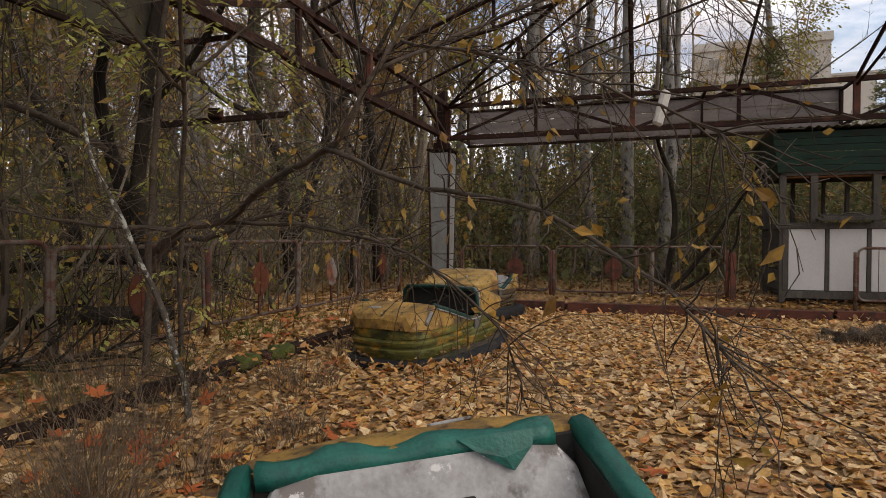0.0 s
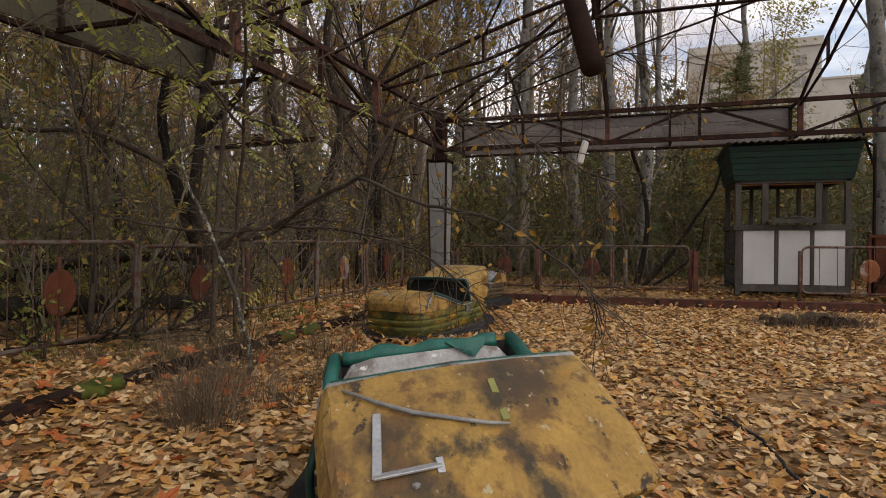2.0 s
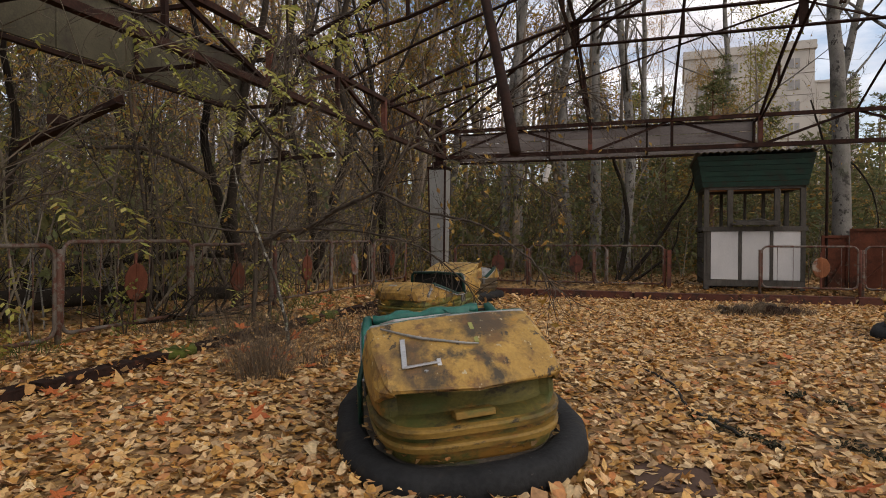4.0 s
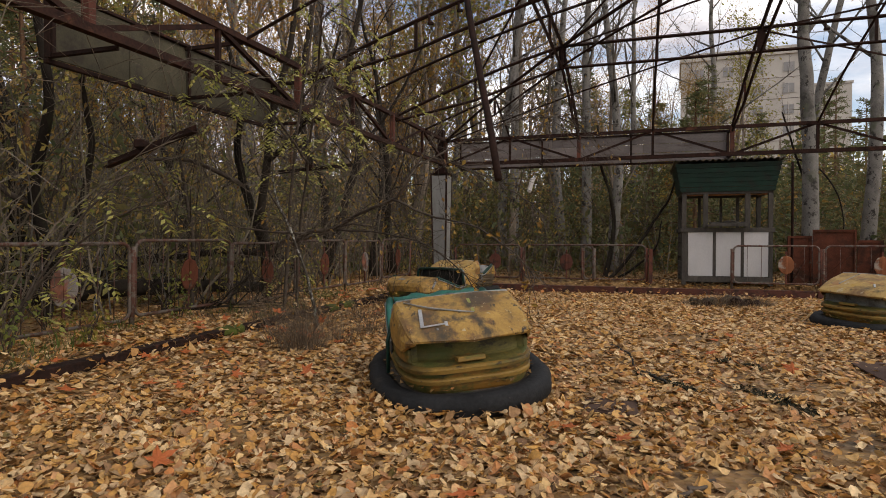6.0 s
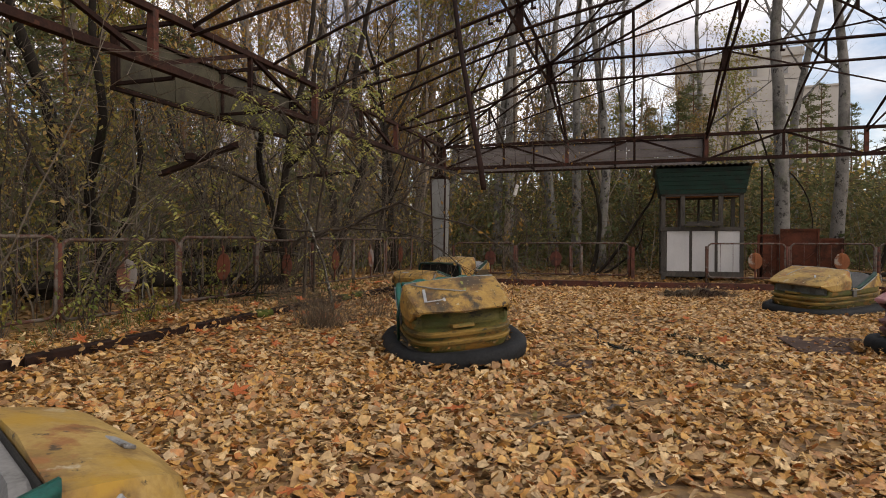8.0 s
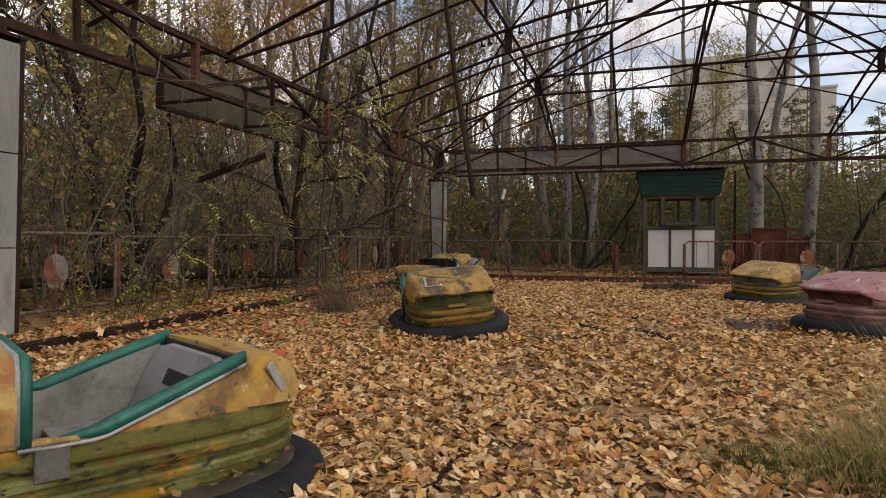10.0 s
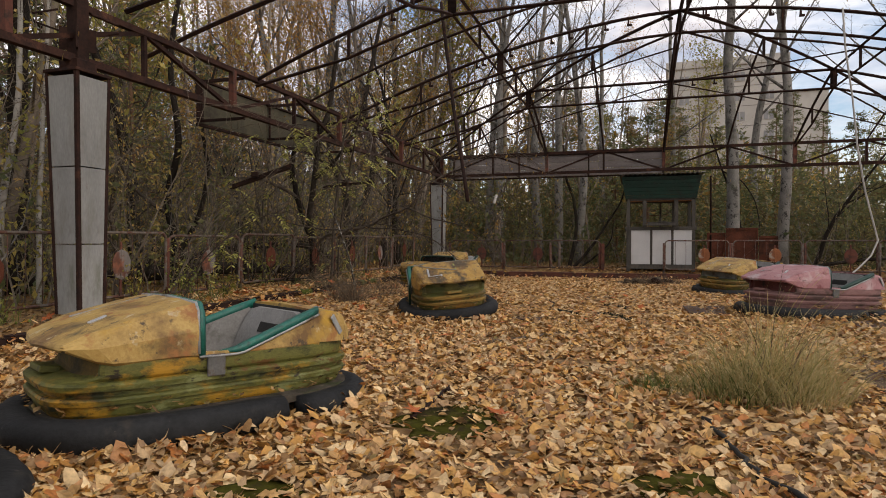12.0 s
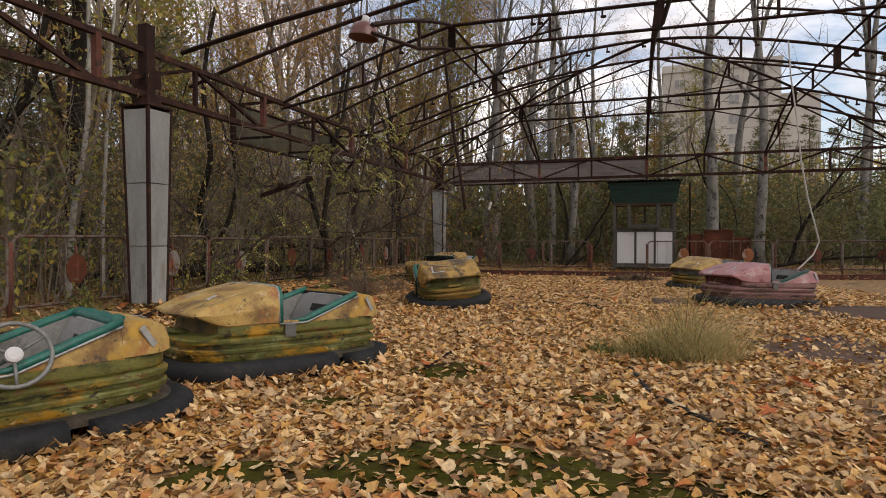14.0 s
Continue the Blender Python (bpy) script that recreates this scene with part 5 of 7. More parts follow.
def pine_kind(seed, height, radius, label):
    rg = random.Random(seed)
    root = empty("pine_tree", Matrix(), label, "tree")
    top = Vector((rg.uniform(-0.3, 0.3), rg.uniform(-0.3, 0.3), height))
    n = 10
    tv, tf = tube_mesh([Vector((0, 0, -0.2)).lerp(top, i / n) for i in range(n + 1)], [radius * (1 - 0.9 * i / n) for i in range(n + 1)], 8)
    raw("trunk", tv, tf, BARK_PINE, root, smooth=True)
    bv, bf, lv, lf = [], [], [], []
    low = rg.uniform(0.12, 0.3)
    for k in range(int(height * 7)):
        f = low + (1 - low) * rg.random() ** 0.8
        at = Vector((0, 0, 0)).lerp(top, f)
        a = rg.uniform(0, 2 * math.pi)
        reach = (1.05 - f) * height * 0.24 * rg.uniform(0.5, 1.15) + 0.25
        out = Vector((math.cos(a), math.sin(a), rg.uniform(-0.15, 0.25)))
        end = at + out * reach + Vector((0, 0, -0.1 * reach))
        tube_mesh([at, at.lerp(end, 0.5) + Vector((0, 0, 0.05)), end], [0.03, 0.02, 0.008], 3, bv, bf)
        for j in range(26):
            g = rg.uniform(0.25, 1.05)
            c = at.lerp(end, g) + Vector((rg.gauss(0, 0.1), rg.gauss(0, 0.1), rg.gauss(0, 0.08)))
            d = (out + Vector((rg.gauss(0, 0.7), rg.gauss(0, 0.7), rg.gauss(0.2, 0.6)))).normalized() * rg.uniform(0.12, 0.24)
            s = d.orthogonal().normalized() * 0.035
            s.rotate(Matrix.Rotation(rg.uniform(0, 6.28), 3, d.normalized()))
            base = len(lv)
            lv += [tuple(c - s), tuple(c + s), tuple(c + d + s * 0.2), tuple(c + d - s * 0.2)]
            lf.append((base, base + 1, base + 2, base + 3))
    raw("branchwork", bv, bf, BARK_PINE, root, smooth=True)
    raw("crown", lv, lf, NEEDLES, root)
    return root


ASPEN = dict(seg=0.9, wander=0.045, lift=0.06, taper=0.85, depth=3, kids=(13, 5, 5), first=(0.38, 0.25, 0.2), fork=(35, 65), shrink=(0.2, 0.34), thin=0.006)
DARK = dict(seg=0.6, wander=0.10, lift=0.05, taper=0.8, depth=3, kids=(9, 5, 5), first=(0.22, 0.2, 0.2), fork=(28, 60), shrink=(0.36, 0.56), thin=0.005)
BUSH = dict(seg=0.28, wander=0.13, lift=0.03, taper=0.85, depth=2, kids=(9, 6), first=(0.12, 0.15), fork=(25, 60), shrink=(0.4, 0.65), thin=0.003)
TWIGGY = dict(seg=0.9, wander=0.06, lift=0.10, taper=0.85, depth=3, kids=(13, 5, 4), first=(0.12, 0.2, 0.2), fork=(22, 50), shrink=(0.2, 0.36), thin=0.005)
TALL = dict(seg=0.9, wander=0.05, lift=0.08, taper=0.85, depth=2, kids=(16, 7), first=(0.3, 0.2), fork=(25, 55), shrink=(0.16, 0.3), thin=0.006)

kinds = {
    "aspen": [tree_kind("aspen_tree", 11 + i, 15 + i, 0.19 + 0.02 * i, ASPEN, BARK_PALE, LEAF_GOLD, 120, 0.05, "tall pale-barked aspen, almost bare, in autumn") for i in range(3)],
    "dark": [tree_kind("bare_tree", 31 + i, 7.5 + i, 0.12 + 0.015 * i, DARK, BARK_DARK, LEAF_OLIVE if i % 2 else LEAF_YELLOW, 150, 0.04, "dark-barked crooked tree with few autumn leaves") for i in range(4)],
    "bush": [tree_kind("shrub", 51 + i, 2.6 + 0.4 * i, 0.022, BUSH, BARK_BROWN, (LEAF_YELLOW, LEAF_OLIVE, LEAF_OLIVE, LEAF_GOLD)[i], 220, 0.04, "thin woodland shrub with thinning autumn leaves", 0.2) for i in range(4)],
    "gold": [tree_kind("golden_tree", 71 + i, 10 + 2 * i, 0.13, TALL, BARK_FAR, (LEAF_GOLD, LEAF_YELLOW)[i], 3000, 0.085, "autumn tree with yellow-brown leaves", 0.34) for i in range(2)],
    "willow": [tree_kind("golden_birch", 75 + i, 13 + i, 0.12, TWIGGY, BARK_FAR, (LEAF_GOLD, LEAF_AMBER)[i], 6500, 0.044, "tall birch with fine hanging golden foliage", 0.28) for i in range(2)],
    "twiggy": [tree_kind("slender_tree", 81 + i, 13 + i, 0.1, TWIGGY, BARK_FAR, (LEAF_GOLD, LEAF_OLIVE)[i], 260, 0.045, "slender leafless tree with fine twigs", 0.2) for i in range(2)],
    "pine": [pine_kind(91 + i, 8.5 + 3.0 * i, 0.13 + 0.03 * i, "dark green pine at the wood's edge") for i in range(3)],
}
HIDE = []
for group_of in kinds.values():
    HIDE += group_of


def put(kind, i, x, y, turn, size, lean=0.0):
    src = kinds[kind][i % len(kinds[kind])]
    t = copy_thing(src, Matrix.Translation((x, y, ground_z(x, y) - 0.02)) @ pose(0, 0, 0, lean, 0, turn))
    t.scale = (size, size, size)
    return t


rg = random.Random(77)
# trees that stand by themselves and are plainly seen
for kind, i, x, y, turn, size, lean in (
        ("aspen", 0, 2.4, 16.5, 40, 1.0, 0), ("aspen", 1, 2.05, 16.9, 210, 0.9, -2), ("aspen", 1, 5.2, 14.4, 120, 0.85, 1), ("aspen", 2, 9.7, 11.9, 200, 1.0, -1), ("aspen", 1, 11.9, 12.9, 10, 1.0, 4), ("aspen", 0, 15.9, 13.2, 60, 1.0, 2),
        ("aspen", 0, 7.3, 19.0, 300, 0.9, 0), ("aspen", 2, 0.3, 19.5, 80, 0.8, 0), ("aspen", 0, 11.3, 21.0, 190, 1.0, 0), ("aspen", 1, 14.2, 19.0, 250, 1.05, 0), ("aspen", 2, 19.5, 18.0, 70, 1.0, -3),
        ("dark", 2, -1.9, 13.2, 200, 0.9, 7), ("dark", 3, -7.2, 6.5, 300, 1.0, 0),
        ("dark", 0, -8.6, 1.6, 220, 1.0, -2), ("dark", 3, -9.5, -1.6, 60, 0.9, 0), ("dark", 2, -7.5, -2.9, 130, 0.75, 4), ("dark", 3, 12.4, 11.9, 45, 0.5, 14), ("dark", 0, -5.6, 9.6, 45, 0.9, 3),
        ("dark", 1, -1.5, 14.5, 130, 1.0, 2), ("pine", 0, 15.5, 26, 40, 0.85, 0), ("pine", 1, 19.5, 27, 140, 0.75, 0), ("pine", 2, 24, 33, 240, 0.75, 0), ("pine", 1, 28, 36, 30, 0.9, 0), ("pine", 0, 12.0, 30, 200, 1.0, 0), ("pine", 2, 9.5, 33, 100, 0.7, 0), ("pine", 0, 22.5, 24, 310, 0.9, 0), ("gold", 0, 9.2, 30.5, 20, 0.95, 0), ("gold", 1, 26.5, 30, 80, 0.7, 0), ("willow", 1, 12.2, 38, 20, 1.1, 0), ("willow", 1, 12.7, 39.5, 120, 1.05, 0), ("pine", 0, 5.6, 26, 20, 1.05, 0), ("pine", 1, 7.6, 28, 80, 0.85, 0), ("pine", 0, 9.4, 26, 220, 1.0, 0), ("pine", 0, 11.0, 28, 160, 1.05, 0), ("pine", 2, 4.0, 31, 310, 0.75, 0), ("gold", 1, 14.6, 27, 60, 0.95, 0),
        ("twiggy", 0, 9.5, 24, 20, 0.9, 0), ("twiggy", 1, 11.5, 27, 120, 0.95, 2), ("twiggy", 0, 13.5, 29, 220, 0.95, -2), ("twiggy", 1, 10.0, 31, 300, 1.0, 0), ("twiggy", 0, 12.6, 23, 70, 0.8, 2), ("twiggy", 1, 15.5, 31, 160, 1.0, 0),
        ("twiggy", 0, 0.8, 21, 200, 1.1, 0), ("twiggy", 1, 2.6, 24, 20, 1.1, 2), ("twiggy", 0, 4.4, 22, 130, 1.05, -2), ("twiggy", 1, 5.6, 25, 270, 1.1, 0), ("twiggy", 0, 1.6, 28, 60, 1.2, 0), ("willow", 1, 3.4, 30, 100, 1.0, 0), ("twiggy", 1, 6.8, 21, 10, 1.0, 2),
        ("willow", 1, -4.6, 17.5, 40, 1.0, 0), ("willow", 1, -6.8, 16.0, 130, 0.95, 0), ("willow", 0, -2.6, 18.5, 220, 1.0, 0), ("willow", 1, -9.2, 14.0, 310, 0.95, 0), ("willow", 0, -1.0, 21.0, 20, 1.0, 0),
        ("dark", 3, -7.4, 2.4, 20, 1.2, 0), ("pine", 1, -9.0, 4.8, 300, 0.95, 0), ("pine", 0, -10.4, 6.6, 200, 1.0, 0), ("pine", 1, -12.5, 10.0, 100, 1.1, 0), ("twiggy", 0, -8.0, 3.4, 90, 1.0, 3), ("twiggy", 1, -7.0, 1.4, 170, 0.9, -2), ("pine", 0, -13.5, 8.2, 20, 1.1, 0), ("pine", 1, -8.2, 1.2, 70, 0.8, 0), ("pine", 1, -10.8, 4.0, 170, 0.9, 0), ("twiggy", 1, -7.4, -0.4, 30, 0.9, 2), ("dark", 1, -9.0, -1.0, 250, 1.1, 0), ("twiggy", 0, -8.8, 2.6, 110, 1.0, -2),
        ("pine", 0, -7.6, 7.2, 40, 0.8, 0), ("pine", 1, -10.5, 9.5, 140, 0.7, 0), ("pine", 0, -9.6, 3.4, 250, 0.75, 0), ("pine", 1, -12.5, 5.0, 10, 0.75, 0), ("pine", 0, -7.0, 11.5, 310, 0.85, 0), ("pine", 1, -4.8, 15.5, 80, 0.6, 0), ("pine", 0, -10.2, -0.6, 120, 0.75, 0), ("pine", 0, -11.5, 12.5, 60, 0.9, 0)):
    put(kind, i, x, y, turn, size, lean)

# tall golden birches and bare crowns beyond the side barrier
q = random.Random(29)
for i in range(35):
    a, r = radians(-36 + 35 * (i + q.uniform(0.1, 0.9)) / 35), q.uniform(17.5, 31)
    put(("willow", "twiggy", "willow", "aspen")[i % 4], i // 2, r * math.sin(a), r * math.cos(a) - 1, q.uniform(0, 360), q.uniform(1.0, 1.3), q.uniform(-3, 3))


def clear(x, y):
    u, v = arena_uv(x, y)
    return not (-1.9 < u < 17 and -30 < v < 3.4)


# the wood behind: mixed, open to the sky on the side of the building
count = 0
while count < 88:
    a, r = (rg.uniform(-62, 9) if rg.random() < 0.66 else rg.uniform(9, 50)), rg.uniform(13, 40)
    x, y = r * math.sin(radians(a)), r * math.cos(radians(a)) - 1
    if not clear(x, y) or (a < -8 and r < 19):
        continue
    u, v = arena_uv(x, y)
    k = rg.random()
    if a < 9:
        kind = "twiggy" if k < 0.4 else "pine" if k < 0.6 else "gold" if k < 0.9 else "dark"
        size = rg.uniform(1.0, 1.4)
    else:
        kind = "aspen" if k < 0.07 else "twiggy" if k < 0.34 else "pine" if k < 0.84 else "gold" if k < 0.92 else "willow"
        size = rg.uniform(0.5, 0.75) if kind in ("pine", "gold", "willow") else rg.uniform(0.8, 1.0)
    put(kind, rg.randrange(4), x, y, rg.uniform(0, 360), size, rg.uniform(-3, 3))
    count += 1
count = 0
while count < 105:
    a, r = rg.uniform(-75, 60), rg.uniform(5, 24)
    x, y = r * math.sin(radians(a)), r * math.cos(radians(a)) - 4
    u, v = arena_uv(x, y)
    if not (u < -1.4 or v > 2.2 or u > 17):
        continue
    if 5.3 < u < 12 and v < 3.2:
        continue
    put("bush", rg.randrange(4), x, y, rg.uniform(0, 360), rg.uniform(0.8, 1.9) if u < 0 else rg.uniform(0.6, 1.2), rg.uniform(-12, 12))
    count += 1
for o in HIDE:
    for c in list(o.children_recursive):
        bpy.data.objects.remove(c)
    bpy.data.objects.remove(o)


def undergrowth(name, count, mat, size, seed, tall, label, lo=-62, hi=56):
    """Leaves and sprays that fill the wood behind the barriers, thinning upwards."""
    rg = random.Random(seed)
    lv, lf = [], []
    made = 0
    while made < count:
        a, r = rg.uniform(lo, hi), 4 + 34 * rg.random() ** 0.8
        x, y = r * math.sin(radians(a)), r * math.cos(radians(a)) - 5
        u, v = arena_uv(x, y)
        if not (u < -1.3 or v > 2.0 or u > 16.5) or (5.3 < u < 12 and v < 3.4):
            continue
        patch = noise.noise((x * 0.28, y * 0.28, seed)) + 0.25
        if -4.0 < u < 0 and v < 2 and rg.random() < 0.62:
            continue
        if rg.random() > 0.55 + patch:
            continue
        h = tall * (0.55 + 0.9 * max(0, patch)) * rg.random() ** 1.5
        c = Vector((x, y, ground_z(x, y) + 0.05 + h))
        for j in range(3):
            d = c + Vector((rg.gauss(0, 0.09), rg.gauss(0, 0.09), rg.gauss(0, 0.07)))
            n = Vector((rg.gauss(0, 1), rg.gauss(0, 1), rg.gauss(0, 0.7))).normalized()
            p = n.orthogonal().normalized()
            p.rotate(Matrix.Rotation(rg.uniform(0, 6.28), 3, n))
            q = n.cross(p)
            s = size * rg.uniform(0.5, 1.4) * (1 + r * 0.02)
            base = len(lv)
            lv += [tuple(d - p * s), tuple(d + q * s * 0.4), tuple(d + p * s), tuple(d - q * s * 0.4)]
            lf.append((base, base + 1, base + 2, base + 3))
        made += 1
    tagged(raw(name, lv, lf, mat), label, "undergrowth", kind="stuff")


undergrowth("undergrowth", 12500, LEAF_OLIVE, 0.05, 3, 3.0, "dense olive-brown undergrowth of the wood", -62, 2)
undergrowth("undergrowth", 12500, LEAF_DIM, 0.042, 4, 3.0, "dull olive undergrowth behind the booth", 2, 56)
undergrowth("undergrowth", 1500, LEAF_YELLOW, 0.045, 8, 2.8, "yellowing undergrowth leaves of the wood", -62, 2)
undergrowth("undergrowth", 12000, NEEDLES, 0.08, 12, 3.4, "dark green young pine growth in the wood")


def young_growth(name, count, seed, mat, lo, hi, tall, quads, label):
    """Young conifers and brush that close the view between the trunks: ragged cones of small sprays."""
    rg = random.Random(seed)
    lv, lf = [], []
    made = 0
    while made < count:
        a, r = radians(rg.uniform(lo, hi)), rg.uniform(17, 38)
        x, y = r * math.sin(a), r * math.cos(a) - 2
        u, v = arena_uv(x, y)
        if not (u < -4.5 or v > 5.0 or u > 18):
            continue
        h, w = tall * rg.uniform(0.5, 1.15), rg.uniform(0.8, 1.7)
        base_z = ground_z(x, y)
        for j in range(quads):
            f = rg.random() ** 1.25
            b, q = rg.uniform(0, 6.28), w * (1.05 - 0.8 * f) * rg.random() ** 0.5
            c = Vector((x + q * math.cos(b), y + q * math.sin(b), base_z + h * f + rg.gauss(0, 0.1)))
            d = Vector((math.cos(b), math.sin(b), rg.gauss(0.1, 0.5))).normalized()
            e = Vector((rg.gauss(0, 1), rg.gauss(0, 1), rg.gauss(0, 1))).cross(d).normalized()
            k = rg.uniform(0.09, 0.2)
            n = len(lv)
            lv += [tuple(c - e * k * 0.3), tuple(c + d * k - e * k * 0.15), tuple(c + d * k * 1.3), tuple(c + e * k * 0.35)]
            lf.append((n, n + 1, n + 2, n + 3))
        made += 1
    tagged(raw(name, lv, lf, mat), label, "undergrowth", kind="stuff")


young_growth("young_pines", 150, 5, NEEDLES, 2, 58, 4.6, 260, "dark green young pines behind the booth")
young_growth("brushwood_foliage", 90, 6, LEAF_DIM, 0, 58, 4.2, 240, "olive-brown brush between the trunks")
young_growth("brushwood_foliage", 120, 9, LEAF_OLIVE, -56, 3, 4.8, 230, "olive-brown brush beyond the side barrier")
young_growth("golden_brush", 14, 7, LEAF_GOLD, 8, 56, 4.6, 200, "golden autumn brush among young pines")
young_growth("young_pines", 28, 8, NEEDLES, -52, 2, 4.2, 240, "dark green young pines beyond the barrier")


def stems(count, seed, mat, label):
    """Thin bare stems and whips between the trees."""
    rg = random.Random(seed)
    v_, f_ = [], []
    made = 0
    while made < count:
        a, r = rg.uniform(-62, 56), 4 + 26 * rg.random()
        x, y = r * math.sin(radians(a)), r * math.cos(radians(a)) - 5
        u, v = arena_uv(x, y)
        if not (u < -1.25 or v > 1.9 or u > 16.5) or (5.3 < u < 12 and v < 3.2):
            continue
        if -3.5 < u < 0 and v < 2 and rg.random() < 0.5:
            continue
        h = rg.uniform(1.2, 4.4) if u < 0 else rg.uniform(1.0, 3.4)
        p, d = Vector((x, y, ground_z(x, y) - 0.05)), Vector((rg.gauss(0, 0.18), rg.gauss(0, 0.18), 1)).normalized()
        pts = [p.copy()]
        n = 5
        for i in range(n):
            d = (d + Vector((rg.gauss(0, 0.13), rg.gauss(0, 0.13), 0.03))).normalized()
            p = p + d * h / n
            pts.append(p.copy())
            if i > 0 and rg.random() < 0.8:
                e = (d + Vector((rg.gauss(0, 0.7), rg.gauss(0, 0.7), rg.gauss(0.1, 0.4)))).normalized()
                q = p + e * h * rg.uniform(0.12, 0.3)
                tube_mesh([p, p.lerp(q, 0.5) + Vector((rg.gauss(0, 0.03), rg.gauss(0, 0.03), 0.02)), q], [0.006, 0.004, 0.002], 3, v_, f_)
        r0 = rg.uniform(0.006, 0.02)
        tube_mesh(pts, [r0 * (1 - 0.8 * i / n) for i in range(n + 1)], 3, v_, f_)
        made += 1
    tagged(raw("thin_stems", v_, f_, mat), label, "undergrowth", kind="stuff")


stems(1250, 21, BARK_GREY, "thin brown bare stems in the wood")
stems(320, 22, BARK_PALE, "thin pale bare stems in the wood")


def thicket(count, seed):
    """Bare, much-branched brush that grows between the barrier and the side truss."""
    rg = random.Random(seed)
    v_, f_ = [], []
    for k in range(count):
        p = arena(rg.uniform(-4.6, -1.15), rg.uniform(-17, 1.5))
        p.z = ground_z(p.x, p.y) - 0.05
        h = rg.uniform(1.0, 4.2)
        d = Vector((rg.gauss(0.1, 0.3), rg.gauss(0, 0.3), 1)).normalized()
        pts = [p.copy()]
        n = 7
        for i in range(n):
            d = (d + Vector((rg.gauss(0.02, 0.16), rg.gauss(0, 0.16), rg.gauss(0.0, 0.06)))).normalized()
            p = p + d * h / n
            pts.append(p.copy())
            if i > 0:
                for m_ in range(2):
                    e = (d * 0.6 + Vector((rg.gauss(0, 0.7), rg.gauss(0, 0.7), rg.gauss(-0.05, 0.4)))).normalized()
                    L = h * rg.uniform(0.12, 0.38)
                    mid = p + e * L * 0.5 + Vector((rg.gauss(0, 0.04), rg.gauss(0, 0.04), 0.03))
                    tip = p + e * L + Vector((rg.gauss(0, 0.06), rg.gauss(0, 0.06), -0.06 * L))
                    tube_mesh([p, mid, tip], [0.005, 0.0038, 0.002], 3, v_, f_)
                    for w in range(2):
                        g = (e * 0.5 + Vector((rg.gauss(0, 0.7), rg.gauss(0, 0.7), rg.gauss(0, 0.5)))).normalized()
                        tube_mesh([mid, mid + g * L * rg.uniform(0.25, 0.5)], [0.003, 0.0015], 3, v_, f_)
        r0 = rg.uniform(0.008, 0.022)
        tube_mesh(pts, [r0 * (1 - 0.8 * i / n) for i in range(n + 1)], 4, v_, f_)
    tagged(raw("brushwood", v_, f_, BARK_GREY), "bare brown brushwood along the barrier", "undergrowth", kind="stuff")


thicket(170, 44)


# ---- the straggling saplings whose branches reach over the floor ----
def limb(pts, r0, r1, mat, parent, name="limb", sides=7):
    """A limb through guide points, rounded between them."""
    P = [Vector(p) for p in pts]
    out = []
    for i in range(len(P) - 1):
        a, b, c, d = P[max(i - 1, 0)], P[i], P[i + 1], P[min(i + 2, len(P) - 1)]
        for k in range(5):
            t = k / 5
            out.append(0.5 * ((2 * b) + (c - a) * t + (2 * a - 5 * b + 4 * c - d) * t * t + (3 * b - a - 3 * c + d) * t ** 3))
    out.append(P[-1])
    n = len(out)
    out = [p + Vector((random.gauss(0, 0.006), random.gauss(0, 0.006), random.gauss(0, 0.006))) for p in out]
    tube(name, out, [r0 + (r1 - r0) * i / (n - 1) for i in range(n)], mat, parent, sides=sides)
    return out


def twigs(path, count, reach, rg, verts, faces, leaves=None, droop=0.0, leaf_size=0.03, r=0.004, lo=0.1):
    for k in range(count):
        f = rg.uniform(lo, 1.0)
        i = min(len(path) - 2, int(f * (len(path) - 1)))
        p = path[i]
        axis = (path[i + 1] - path[i]).normalized()
        d = (axis * rg.uniform(0.2, 1.0) + Vector((rg.gauss(0, 0.6), rg.gauss(0, 0.6), rg.gauss(0.1 - droop, 0.55)))).normalized()
        L = reach * rg.uniform(0.35, 1.15)
        pts = [p.copy()]
        n = 6
        for j in range(n):
            d = (d + Vector((rg.gauss(0, 0.14), rg.gauss(0, 0.14), rg.gauss(-droop * 0.3, 0.12)))).normalized()
            p = p + d * L / n
            pts.append(p.copy())
            if j > 0 and rg.random() < 0.55:
                e = (d + Vector((rg.gauss(0, 0.6), rg.gauss(0, 0.6), rg.gauss(-droop * 0.4, 0.5)))).normalized()
                q = p + e * L * rg.uniform(0.12, 0.4)
                tube_mesh([p, p.lerp(q, 0.5) + Vector((rg.gauss(0, 0.02), rg.gauss(0, 0.02), rg.gauss(0, 0.02))), q], [r * 0.6, r * 0.5, r * 0.3], 3, verts, faces)
                if leaves is not None and rg.random() < 0.5:
                    leaves.append(q)
        tube_mesh(pts, [r * (1 - 0.7 * j / n) for j in range(n + 1)], 4, verts, faces)
        if leaves is not None:
            leaves += [q for q in pts[2:] if rg.random() < 0.35]


